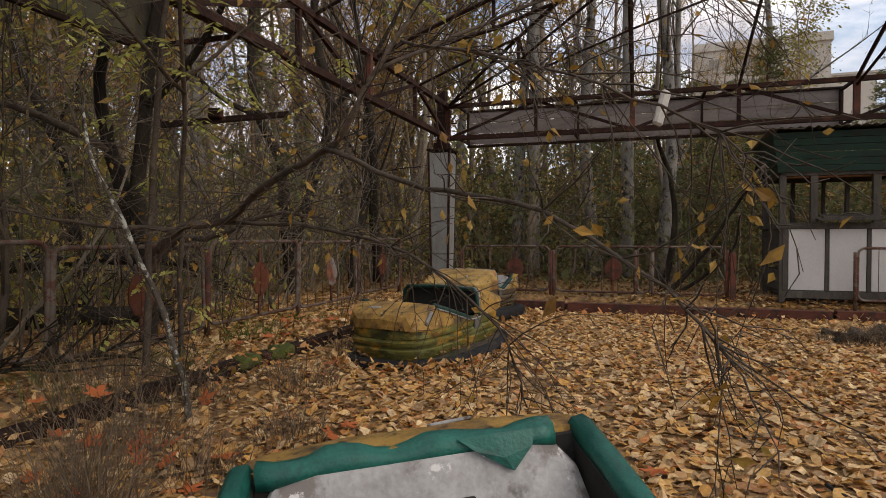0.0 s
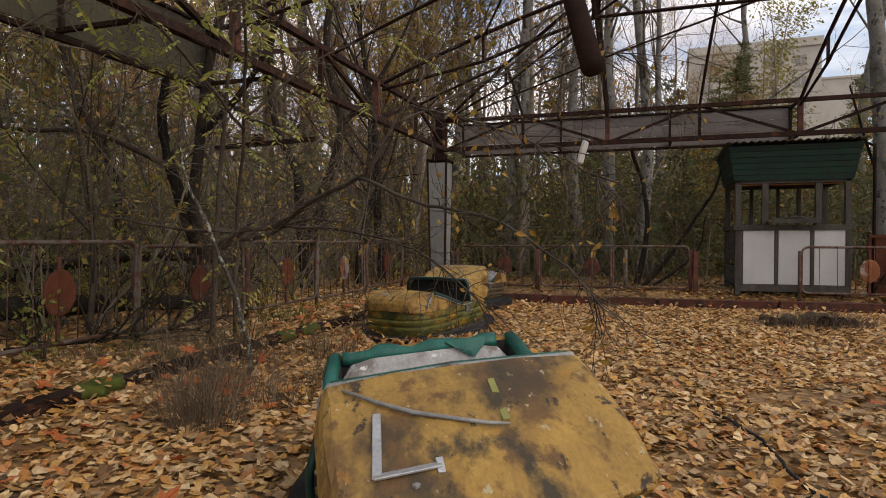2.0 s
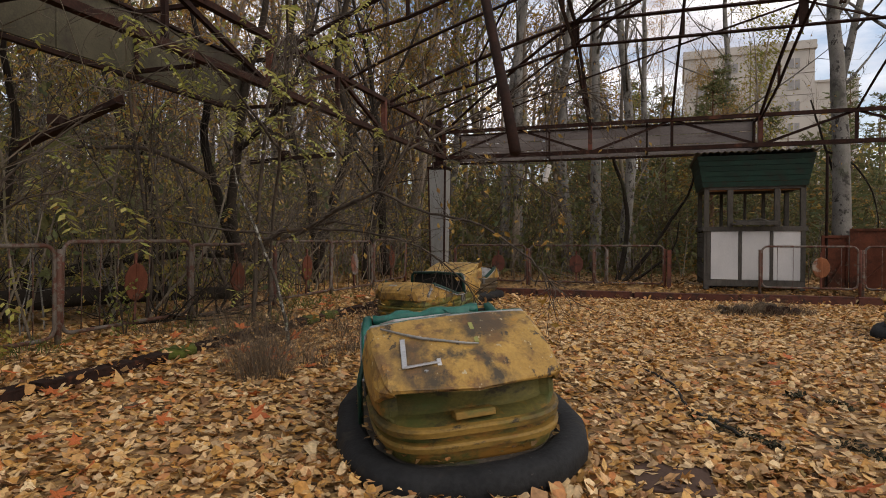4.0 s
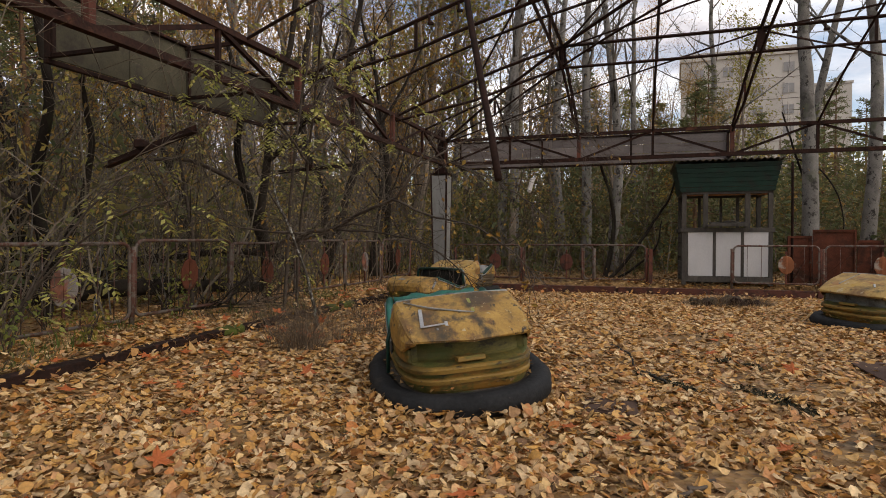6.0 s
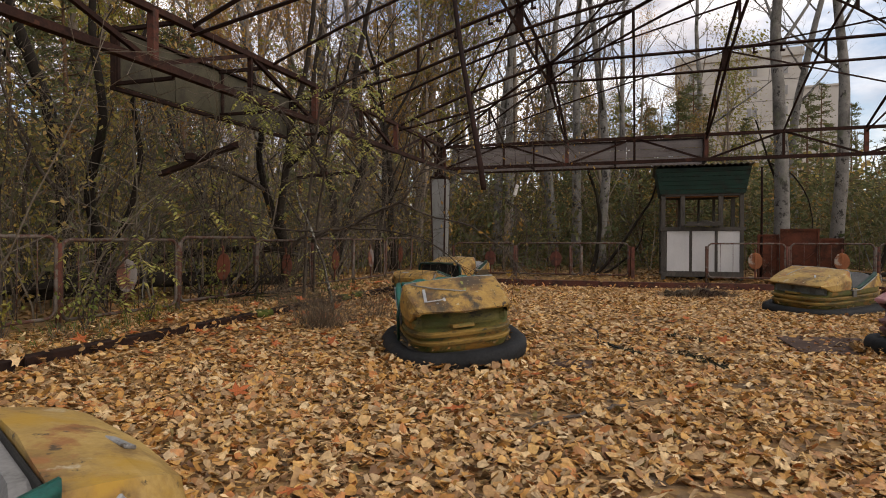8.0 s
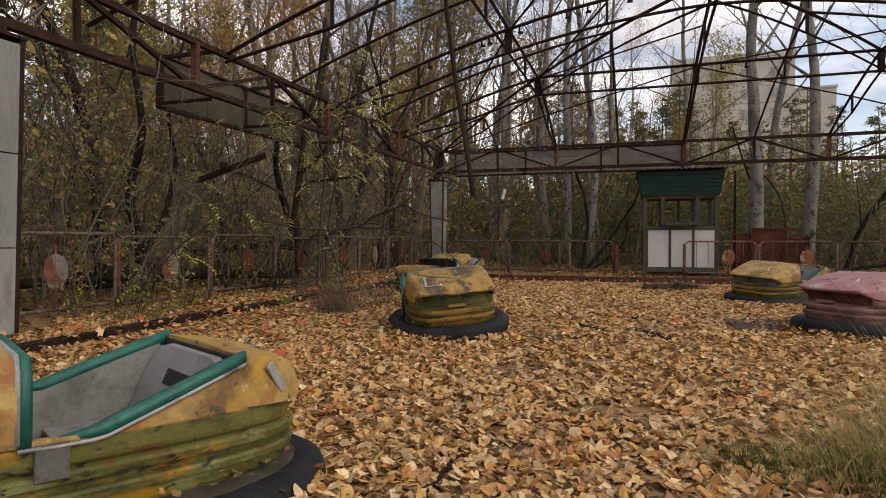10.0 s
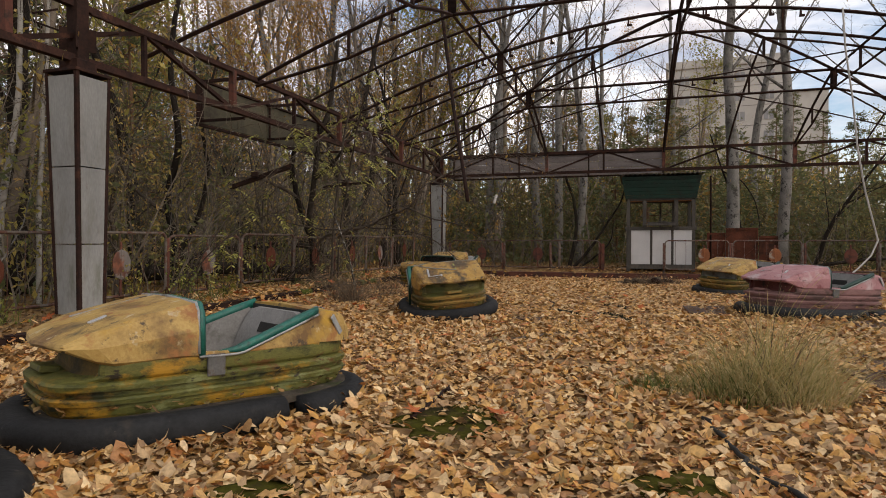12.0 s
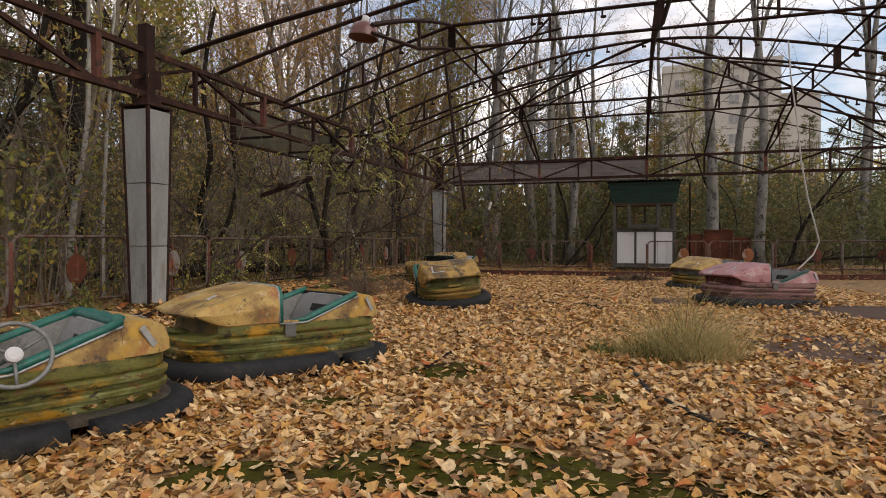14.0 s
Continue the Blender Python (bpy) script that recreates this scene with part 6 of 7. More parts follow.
def leaf_sprays(points, count, size, rg, spread=0.05):
    lv, lf = [], []
    for k in range(count):
        at = rg.choice(points) + Vector((rg.gauss(0, spread), rg.gauss(0, spread), rg.gauss(-0.02, spread)))
        d = Vector((rg.gauss(0, 0.6), rg.gauss(0, 0.6), rg.gauss(-0.6, 0.4))).normalized()
        s = size * rg.uniform(0.6, 1.3)
        side = d.orthogonal().normalized()
        side.rotate(Matrix.Rotation(rg.uniform(0, 6.28), 3, d))
        base = len(lv)
        lift = d.cross(side) * s * 0.12
        lv += [tuple(at), tuple(at + d * s * 0.5 + side * s * 0.32 + lift), tuple(at + d * s * 1.15), tuple(at + d * s * 0.5 - side * s * 0.32 + lift)]
        lf.append((base, base + 1, base + 2, base + 3))
    return lv, lf


def fronds(points, count, size, rg, spread=0.1):
    """Hanging compound leaves: pairs of pointed leaflets along a drooping midrib."""
    lv, lf = [], []
    for k in range(count):
        p = rg.choice(points) + Vector((rg.gauss(0, spread), rg.gauss(0, spread), rg.gauss(0, spread)))
        a = rg.uniform(0, 6.28)
        d = Vector((math.cos(a), math.sin(a), rg.uniform(-0.5, 0.3))).normalized()
        pairs = rg.randint(4, 7)
        for j in range(pairs):
            d = (d + Vector((0, 0, -0.16))).normalized()
            p = p + d * size * 0.55
            side = d.cross(Vector((0, 0, 1)))
            side = side.normalized() if side.length > 0.01 else Vector((1, 0, 0))
            for sg in (-1, 1):
                q = (side * sg + d * 0.45 + Vector((0, 0, rg.uniform(-0.55, -0.05)))).normalized() * size * rg.uniform(0.75, 1.15)
                w = q.cross(Vector((rg.gauss(0, 0.3), rg.gauss(0, 0.3), 1))).normalized() * size * 0.19
                n = len(lv)
                lv += [tuple(p), tuple(p + q * 0.45 + w), tuple(p + q), tuple(p + q * 0.45 - w)]
                lf.append((n, n + 1, n + 2, n + 3))
    return lv, lf


def sapling(label, where, limbs, leaf_mat, leaf_count, leaf_size, seed, spread=0.05, compound=False):
    """limbs: (guide points, thick, thin, bark, number of twigs, their reach, droop)."""
    rg = random.Random(seed)
    root = empty("sapling", Matrix.Translation(where), label, "tree")
    w = Vector(where)
    v_, f_, tips = [], [], []
    for pts, r0, r1, mat, k, reach, droop in limbs:
        path = limb([Vector(p) - w for p in pts], r0, r1, mat, root)
        twigs(path, k, reach, rg, v_, f_, tips, droop)
    raw("branchwork", v_, f_, BARK_BROWN, root, smooth=True)
    if leaf_count:
        lv, lf = (fronds if compound else leaf_sprays)(tips, leaf_count, leaf_size, rg, spread)
        raw("foliage", lv, lf, leaf_mat, root)


sapling("leaning sapling with yellow-green compound leaves by the kerb", (-4.2, 1.6, ground_z(-4.2, 1.6)), [
    ([(-4.2, 1.6, -0.1), (-3.9, 1.55, 0.6), (-3.3, 1.3, 1.15), (-2.7, 1.05, 1.45), (-2.2, 0.9, 1.55)], 0.016, 0.004, BARK_BROWN, 26, 0.5, 0.15),
    ([(-4.1, 1.6, 0.4), (-3.4, 1.7, 1.5), (-2.7, 2.1, 2.3), (-2.0, 2.5, 2.95)], 0.014, 0.004, BARK_BROWN, 26, 0.6, 0.1),
    ([(-4.15, 1.6, 0.3), (-4.0, 2.3, 1.3), (-3.7, 2.9, 2.0)], 0.012, 0.004, BARK_BROWN, 20, 0.6, 0.1),
], LEAF_LIME, 30, 0.095, 161, 0.08, True)
sapling("slender tree with hanging yellow-green leaves under the roof frame", (-2.3, 4.7, ground_z(-2.3, 4.7)), [
    ([(-2.3, 4.7, -0.1), (-2.2, 4.6, 1.5), (-2.05, 4.5, 2.8), (-1.85, 4.35, 3.8), (-1.7, 4.3, 5.0)], 0.03, 0.010, BARK_BROWN, 40, 0.7, 0.3),
    ([(-2.1, 4.5, 2.5), (-2.5, 4.3, 3.1), (-2.8, 4.2, 3.3)], 0.014, 0.004, BARK_BROWN, 22, 0.5, 0.4),
    ([(-1.95, 4.45, 3.2), (-1.5, 4.3, 3.7), (-1.05, 4.2, 3.8)], 0.014, 0.004, BARK_BROWN, 22, 0.5, 0.4),
], LEAF_LIME, 62, 0.095, 162, 0.08, True)
g = ground_z(-1.66, 4.05)
sapling("straggling sapling with bare branches over the cars", (-1.66, 4.05, g), [
    ([(-1.66, 4.05, g - 0.1), (-1.78, 3.95, 0.6), (-1.97, 3.75, 1.35), (-2.14, 3.7, 1.75), (-2.2, 3.75, 2.1)], 0.024, 0.008, BARK_LICHEN, 34, 0.8, 0.05),
    ([(-2.1, 4.5, 1.15), (-1.85, 4.35, 1.32), (-1.5, 4.25, 1.36), (-1.05, 3.6, 1.55), (-0.56, 3.1, 1.72), (-0.34, 3.0, 2.06), (-0.1, 3.1, 2.45)], 0.034, 0.010, BARK_BROWN, 80, 0.95, 0.05),
    ([(-0.6, 3.12, 1.70), (-0.09, 2.8, 1.48), (0.375, 2.3, 1.345), (0.73, 2.0, 1.07), (0.92, 1.9, 0.84)], 0.015, 0.004, BARK_BROWN, 30, 0.6, 0.05),
    ([(-0.2, 3.0, 2.2), (0.3, 2.6, 2.0), (0.75, 2.1, 1.7), (1.02, 1.85, 1.44)], 0.009, 0.003, BARK_BROWN, 50, 0.65, 0.3),
    ([(-1.5, 4.25, 1.36), (-0.8, 4.0, 1.3), (-0.2, 3.6, 1.15), (0.3, 3.3, 0.75), (0.45, 3.2, 0.35)], 0.015, 0.004, BARK_BROWN, 64, 0.75, 0.3),
    ([(-0.34, 3.0, 2.06), (0.4, 3.4, 2.5), (1.0, 3.6, 2.75), (1.7, 3.7, 2.8)], 0.012, 0.003, BARK_BROWN, 80, 1.0, 0.15),
    ([(-1.9, 4.4, 1.3), (-2.6, 4.3, 1.35), (-3.3, 4.2, 1.5)], 0.02, 0.006, BARK_BROWN, 34, 0.8, 0.0),
], LEAF_GOLD, 320, 0.055, 61)
sapling("dark crooked tree with forked limbs behind the barrier", (-2.8, 11.4, ground_z(-2.8, 11.4)), [
    ([(-2.8, 11.4, -0.1), (-2.86, 11.4, 0.9), (-2.95, 11.35, 1.9), (-3.0, 11.3, 2.65), (-3.4, 11.2, 3.6), (-3.5, 11.2, 5.0), (-3.2, 11.0, 7.0)], 0.15, 0.05, BARK_DARK, 34, 1.4, 0.0),
    ([(-2.86, 11.4, 0.7), (-2.6, 11.35, 1.6), (-2.38, 11.3, 2.35), (-2.05, 11.2, 3.6), (-2.33, 11.1, 5.2), (-2.05, 11.0, 6.8), (-1.7, 11.0, 8.4)], 0.13, 0.05, BARK_DARK, 34, 1.4, 0.0),
    ([(-2.1, 11.2, 3.5), (-1.5, 11.0, 4.1), (-0.9, 10.8, 5.0), (-0.4, 10.8, 6.1)], 0.06, 0.02, BARK_DARK, 24, 1.2, 0.0),
    ([(-3.3, 11.2, 3.4), (-4.2, 11.0, 3.9), (-4.9, 10.8, 4.9)], 0.06, 0.02, BARK_DARK, 22, 1.2, 0.0),
], LEAF_GOLD, 160, 0.06, 64, 0.12)
sapling("dark crooked tree with forked limbs behind the barrier", (-3.0, 6.1, ground_z(-3.0, 6.1)), [
    ([(-2.98, 6.1, -0.1), (-2.95, 6.1, 0.6), (-2.98, 6.05, 1.25), (-3.0, 6.0, 1.7), (-2.88, 5.95, 2.6), (-2.75, 5.9, 3.4), (-2.45, 5.8, 4.4), (-2.3, 5.7, 5.6)], 0.095, 0.04, BARK_DARK, 44, 1.0, 0.0),
    ([(-2.98, 6.05, 1.15), (-3.25, 6.1, 1.9), (-3.45, 6.15, 2.7), (-3.4, 6.2, 3.6), (-3.7, 6.2, 4.8)], 0.09, 0.03, BARK_DARK, 34, 1.0, 0.0),
    ([(-2.97, 6.05, 0.85), (-2.6, 5.9, 1.2), (-2.1, 5.6, 1.25), (-1.5, 5.3, 1.45), (-1.0, 5.1, 1.4)], 0.045, 0.010, BARK_BROWN, 44, 0.8, 0.0),
    ([(-2.9, 5.95, 2.5), (-2.4, 5.8, 2.9), (-1.9, 5.6, 3.6), (-1.6, 5.5, 4.5)], 0.05, 0.015, BARK_DARK, 30, 0.9, 0.0),
    ([(-3.3, 6.1, 2.1), (-4.1, 5.8, 2.5), (-4.9, 5.5, 2.5), (-5.6, 5.3, 2.9)], 0.045, 0.012, BARK_BROWN, 34, 0.9, 0.0),
], LEAF_YELLOW, 150, 0.06, 65, 0.12)
sapling("dark forked trunk among brush behind the barrier", (-5.3, 3.9, ground_z(-5.3, 3.9)), [
    ([(-5.3, 3.9, -0.1), (-5.2, 3.9, 0.9), (-5.35, 3.85, 1.9), (-5.1, 3.8, 3.0), (-5.2, 3.7, 4.6), (-4.9, 3.6, 6.2)], 0.10, 0.04, BARK_DARK, 44, 1.1, 0.0),
    ([(-5.2, 3.9, 0.8), (-4.75, 3.8, 1.5), (-4.5, 3.7, 2.4), (-4.55, 3.6, 3.4), (-4.2, 3.5, 4.6)], 0.06, 0.02, BARK_DARK, 34, 1.0, 0.0),
    ([(-5.3, 3.87, 1.6), (-5.9, 3.7, 2.1), (-6.3, 3.5, 3.0)], 0.05, 0.015, BARK_BROWN, 30, 1.0, 0.0),
], LEAF_GOLD, 90, 0.06, 165, 0.12)
sapling("dark leaning tree with bare limbs behind the barrier", (4.25, 12.0, ground_z(4.25, 12.0)), [
    ([(4.25, 12.0, -0.1), (4.42, 12.0, 0.6), (4.55, 12.0, 1.5), (4.47, 12.0, 2.4), (4.2, 12.0, 3.2), (4.1, 11.9, 4.2)], 0.075, 0.03, BARK_DARK, 26, 0.9, 0.0),
    ([(4.3, 11.95, 0.02), (4.95, 11.9, 0.75), (5.45, 11.85, 1.5), (5.95, 11.8, 2.3), (6.2, 11.8, 3.2)], 0.055, 0.02, BARK_DARK, 26, 0.8, 0.0),
    ([(4.4, 11.95, 0.05), (5.1, 11.85, 0.5), (5.6, 11.8, 1.0), (5.75, 11.8, 1.7)], 0.042, 0.012, BARK_DARK, 22, 0.7, 0.0),
], LEAF_GOLD, 60, 0.05, 66, 0.1)
sapling("dark drooping branch before pale trunks", (10.2, 12.6, ground_z(10.2, 12.6)), [
    ([(10.2, 12.6, -0.1), (10.3, 12.5, 1.2), (10.0, 12.4, 2.4), (9.5, 12.2, 3.4), (9.0, 12.0, 4.6)], 0.06, 0.02, BARK_DARK, 26, 1.2, 0.1),
    ([(9.5, 12.2, 3.4), (10.1, 12.0, 3.0), (10.5, 11.9, 2.2), (10.6, 11.9, 1.5)], 0.03, 0.012, BARK_DARK, 22, 0.8, 0.1),
], LEAF_GOLD, 60, 0.06, 67, 0.1)
sapling("young tree with drooping yellow-green leaves", (-2.25, 5.2, ground_z(-2.25, 5.2)), [
    ([(-2.25, 5.2, -0.1), (-2.15, 5.0, 1.2), (-1.9, 4.5, 2.3), (-1.6, 3.6, 3.2), (-1.3, 2.5, 3.75)], 0.024, 0.010, BARK_BROWN, 40, 0.9, 0.2),
    ([(-1.6, 3.6, 3.2), (-1.25, 2.6, 3.0), (-1.1, 1.7, 2.75), (-1.05, 1.2, 2.5)], 0.014, 0.004, BARK_BROWN, 36, 0.6, 0.5),
    ([(-1.9, 4.5, 2.3), (-2.2, 3.4, 2.9), (-2.4, 2.4, 3.1), (-2.5, 1.6, 2.9)], 0.016, 0.004, BARK_BROWN, 34, 0.6, 0.4),
    ([(-1.9, 4.5, 2.4), (-1.2, 4.6, 3.0), (-0.4, 4.6, 3.3)], 0.016, 0.004, BARK_BROWN, 24, 0.7, 0.3),
], LEAF_LIME, 60, 0.085, 62, 0.06, True)
sapling("thin pale birch sapling with yellow leaves", (-6.0, 0.2, ground_z(-6.0, 0.2)), [
    ([(-6.1, 0.2, 0), (-6.0, 0.2, 1.5), (-5.75, 0.2, 3.2), (-5.65, 0.1, 5.4)], 0.06, 0.026, BARK_BIRCH, 30, 1.0, 0.1),
    ([(-5.7, 0.5, 0), (-5.68, 0.5, 1.8), (-5.5, 0.4, 3.6), (-5.35, 0.3, 5.0)], 0.042, 0.018, BARK_BIRCH, 26, 0.9, 0.1),
], LEAF_YELLOW, 420, 0.08, 63, 0.12)

sapling("young maple with large yellow leaves beside the column", (-5.6, -1.7, ground_z(-5.6, -1.7)), [
    ([(-5.6, -1.7, 0), (-5.62, -1.7, 0.9), (-5.5, -1.75, 1.7), (-5.4, -1.8, 2.4)], 0.018, 0.006, BARK_BROWN, 26, 0.7, 0.1),
    ([(-5.62, -1.7, 0.9), (-5.9, -1.9, 1.4), (-6.1, -2.0, 1.9)], 0.012, 0.004, BARK_BROWN, 18, 0.6, 0.1),
], LEAF_YELLOW, 300, 0.10, 68, 0.1)
sapling("leafy yellow-green bush behind the barrier", (-4.4, 5.6, ground_z(-4.4, 5.6)), [
    ([(-4.4, 5.6, 0), (-4.35, 5.5, 0.8), (-4.1, 5.2, 1.5), (-3.8, 4.9, 2.1)], 0.02, 0.006, BARK_BROWN, 34, 0.7, 0.1),
    ([(-4.4, 5.6, 0.3), (-4.9, 5.2, 0.9), (-5.3, 4.9, 1.5)], 0.014, 0.005, BARK_BROWN, 28, 0.7, 0.1),
    ([(-4.4, 5.6, 0.2), (-4.2, 6.2, 0.9), (-4.0, 6.8, 1.5)], 0.014, 0.005, BARK_BROWN, 24, 0.7, 0.1),
], LEAF_YELLOW, 70, 0.06, 69, 0.08, True)


# ---- distant wood and apartment block ----
def far_wood():
    """The wood's far depth: a closed band of upright stems and leaf clumps, far behind the rest."""
    rg = random.Random(4)
    sv, sf, lv, lf = [], [], [], []
    for i in range(700):
        a, r = radians(rg.uniform(-70, 62)), rg.uniform(46, 75)
        x, y = r * math.sin(a), r * math.cos(a)
        h = rg.uniform(7, 13) if a < 0.16 else rg.uniform(6, 10.5)
        tube_mesh([(x, y, -0.5), (x + rg.uniform(-0.6, 0.6), y, h * 0.6), (x + rg.uniform(-1, 1), y, h)], [0.17, 0.11, 0.03], 4, sv, sf)
        for j in range(40):
            c = Vector((x + rg.gauss(0, 1.3), y + rg.gauss(0, 1.3), h * rg.random() ** 1.15 * 0.82))
            n = Vector((rg.gauss(0, 1), rg.gauss(0, 1), rg.gauss(0, 0.5))).normalized()
            p = n.orthogonal().normalized()
            q = n.cross(p)
            s = rg.uniform(0.15, 0.42)
            base = len(lv)
            lv += [tuple(c - p * s), tuple(c + q * s * 0.7), tuple(c + p * s), tuple(c - q * s * 0.6)]
            lf.append((base, base + 1, base + 2, base + 3))
    a = raw("far_trunks", sv, sf, BARK_FAR)
    tagged(a, "far brown tree stems of the wood", "woods", kind="stuff")
    b = raw("far_foliage", lv, lf, LEAF_OLIVE)
    tagged(b, "far olive-brown foliage of the wood", "woods", kind="stuff")


far_wood()


def apartment_block():
    """A pale concrete block of flats beyond the trees: storeys, bays of windows, a roof with a parapet."""
    root = empty("apartment_building", Matrix.Translation((35.4, 86.0, 0)) @ pose(0, 0, 0, 0, 0, -21), "pale concrete apartment block beyond the trees", "building")
    W, D, H = 16.4, 14.0, 27.0
    box("wall", (W / 2, 0.15, H / 2), (W, 0.3, H), BUILDING, root)
    box("wall", (W / 2, D - 0.15, H / 2), (W, 0.3, H), BUILDING, root)
    box("wall", (0.15, D / 2, H / 2), (0.3, D - 0.6, H), BUILDING, root)
    box("wall", (W - 0.15, D / 2, H / 2), (0.3, D - 0.6, H), BUILDING, root)
    box("roof", (W / 2, D / 2, H + 0.2), (W + 0.5, D + 0.5, 0.4), BUILDING, root)
    box("parapet", (W / 2, 0.1, H + 0.8), (W + 0.5, 0.25, 0.8), BUILDING, root)
    box("roof_house", (9.5, 7, H + 1.0), (5, 5, 1.6), BUILDING, root)
    # lower wing that steps back on the far end
    box("wing", (W + 2.6, 4.5, 11.2), (5.2, 8.0, 22.4), BUILDING, root)
    box("wing_roof", (W + 2.6, 4.5, 22.55), (5.5, 8.3, 0.3), BUILDING, root)
    for s in range(9):
        for k in range(4):
            x, z = 2.4 + 3.85 * k, 1.6 + 2.95 * s
            win = box("window", (x, -0.02, z), (1.5, 0.12, 1.4), BUILDING, root)
            box("pane", (x - 0.36, -0.09, z), (0.62, 0.03, 1.3), GLASS_HAZED, win)
            box("pane", (x + 0.36, -0.09, z), (0.62, 0.03, 1.3), GLASS_HAZED, win)
        box("joint", (W / 2, -0.02, 0.2 + 2.95 * s), (W, 0.05, 0.06), FASCIA, root)


apartment_block()


# ---- fallen leaves ----
BARE = [(0.0, -4.5, 0.36, 0.42), (0.1, -6.75, 1.0, 0.42), (-1.1, -6.8, 0.5, 0.2), (1.05, -5.45, 0.26, 0.16), (-0.86, -5.5, 0.2, 0.1), (4.15, -3.6, 0.85, 1.05), (6.1, -0.35, 1.0, 0.95), (1.22, 0.27, 0.27, 0.26), (4.5, 1.2, 0.7, 0.6), (0.9, -7.1, 0.5, 0.3),
        (1.47, -1.1, 0.4, 0.2), (2.4, -0.65, 0.3, 0.14), (2.0, -2.05, 0.3, 0.14), (0.66, -1.4, 0.35, 0.15), (2.5, 0.45, 0.09, 0.34), (1.86, 1.1, 0.08, 0.28), (2.9, -1.1, 0.3, 0.16), (1.2, -2.7, 0.35, 0.16), (0.35, 2.1, 0.3, 0.2), (2.9, 3.2, 0.6, 0.3)]


def on_bare(x, y):
    """Moss and steel plates that the leaves leave mostly free."""
    for cx, cy, rx, ry in BARE:
        d = ((x - cx) / rx) ** 2 + ((y - cy) / ry) ** 2 + 0.5 * noise.noise((x * 2.6, y * 2.6, 1.0))
        if d < 0.85:
            return True
    return False


def litter(name, count, place, size, mat, label, seed, tilt=0.33):
    rg = random.Random(seed)
    verts, faces = [], []
    made = 0
    while made < count:
        x, y = place(rg)
        u, v = arena_uv(x, y)
        bare = noise.noise((x * 0.55, y * 0.55, 9.0)) + 0.4 * noise.noise((x * 1.9, y * 1.9, 4.0))
        if (bare > 0.46 and rg.random() < 0.5) or (on_bare(x, y) and rg.random() < 0.78):
            made += 0.4
            continue
        add_leaf(verts, faces, Vector((x, y, ground_z(x, y) + rg.uniform(0.004, 0.03))), rg.choice(size) * rg.uniform(0.7, 1.25), rg, tilt)
        made += 1
    tagged(raw(name, verts, faces, mat), label, "leaves", kind="stuff")


def near_floor(rg):
    y = rg.uniform(-9.2, 0.5)
    x = rg.uniform(-1, 1) * (1.0 + 0.75 * (y + 9.8)) if y < -6 else rg.uniform(-4.2, 6.0)
    return x, y


def mid_floor(rg):
    return rg.uniform(-4.5, 9.0), rg.uniform(0.3, 11.2)


def outside(rg):
    while True:
        x, y = rg.uniform(-11, 14), rg.uniform(-6, 18)
        u, v = arena_uv(x, y)
        if u < 0.3 or v > -0.6:
            return x, y


litter("fallen_leaves", 76000, near_floor, (0.039, 0.05, 0.061), LITTER, "dry yellow-brown poplar leaves covering the floor", 1, 0.40)
litter("fallen_leaves", 68000, mid_floor, (0.045, 0.056, 0.066), LITTER, "dry yellow-brown poplar leaves covering the floor", 2, 0.27)
litter("leaf_fragments", 13000, near_floor, (0.02, 0.028, 0.035), LITTER_DULL, "broken brown leaf fragments between the leaves", 5, 0.6)
litter("woodland_litter", 34000, outside, (0.05, 0.06, 0.07), LITTER_DULL, "brown woodland leaf litter on the bank", 3)


def along_kerb(rg):
    v = rg.uniform(-17, -1)
    p = arena(0.32 + rg.gauss(0, 0.16), v)
    return p.x, p.y


def drift(name, count, place, size, mat, label, seed, lift):
    """Leaves heaped on kerbs and against things."""
    rg = random.Random(seed)
    verts, faces = [], []
    for i in range(count):
        x, y = place(rg)
        add_leaf(verts, faces, Vector((x, y, ground_z(x, y) + lift * rg.random())), rg.choice(size) * rg.uniform(0.7, 1.25), rg, 0.5)
    tagged(raw(name, verts, faces, mat), label, "leaves", kind="stuff")


drift("leaf_drift", 1100, along_kerb, (0.045, 0.055), LITTER, "dry leaves heaped along the kerb", 31, 0.16)
drift("leaf_drift", 700, lambda q: tuple(arena(q.uniform(0.3, 13), -0.75 + q.gauss(0, 0.12)))[:2], (0.05, 0.06), LITTER, "dry leaves heaped along the kerb", 32, 0.1)


def against_cars(rg):
    """Round the foot of each car's bumper."""
    cx, cy, turn = rg.choice(((0.094, 0.998, -80), (-1.583, -4.24, 223), (-2.697, -6.224, 225), (5.42, 0.66, 194), (-0.129, 6.67, 58), (0.504, 9.73, 225), (-1.583, -4.24, 223), (-2.697, -6.224, 225)))
    t = rg.uniform(0, 2 * math.pi)
    c, s = math.cos(t), math.sin(t)
    k = 0.985 + abs(rg.gauss(0.0, 0.075))
    p = pose(cx, cy, 0, 0, 0, turn) @ Vector((1.08 * k * math.copysign(abs(c) ** 0.74, c), 0.705 * k * math.copysign(abs(s) ** 0.74, s), 0))
    return p.x, p.y


drift("leaf_drift", 6200, against_cars, (0.045, 0.055, 0.065), LITTER, "dry leaves heaped against the bumper cars", 33, 0.085)

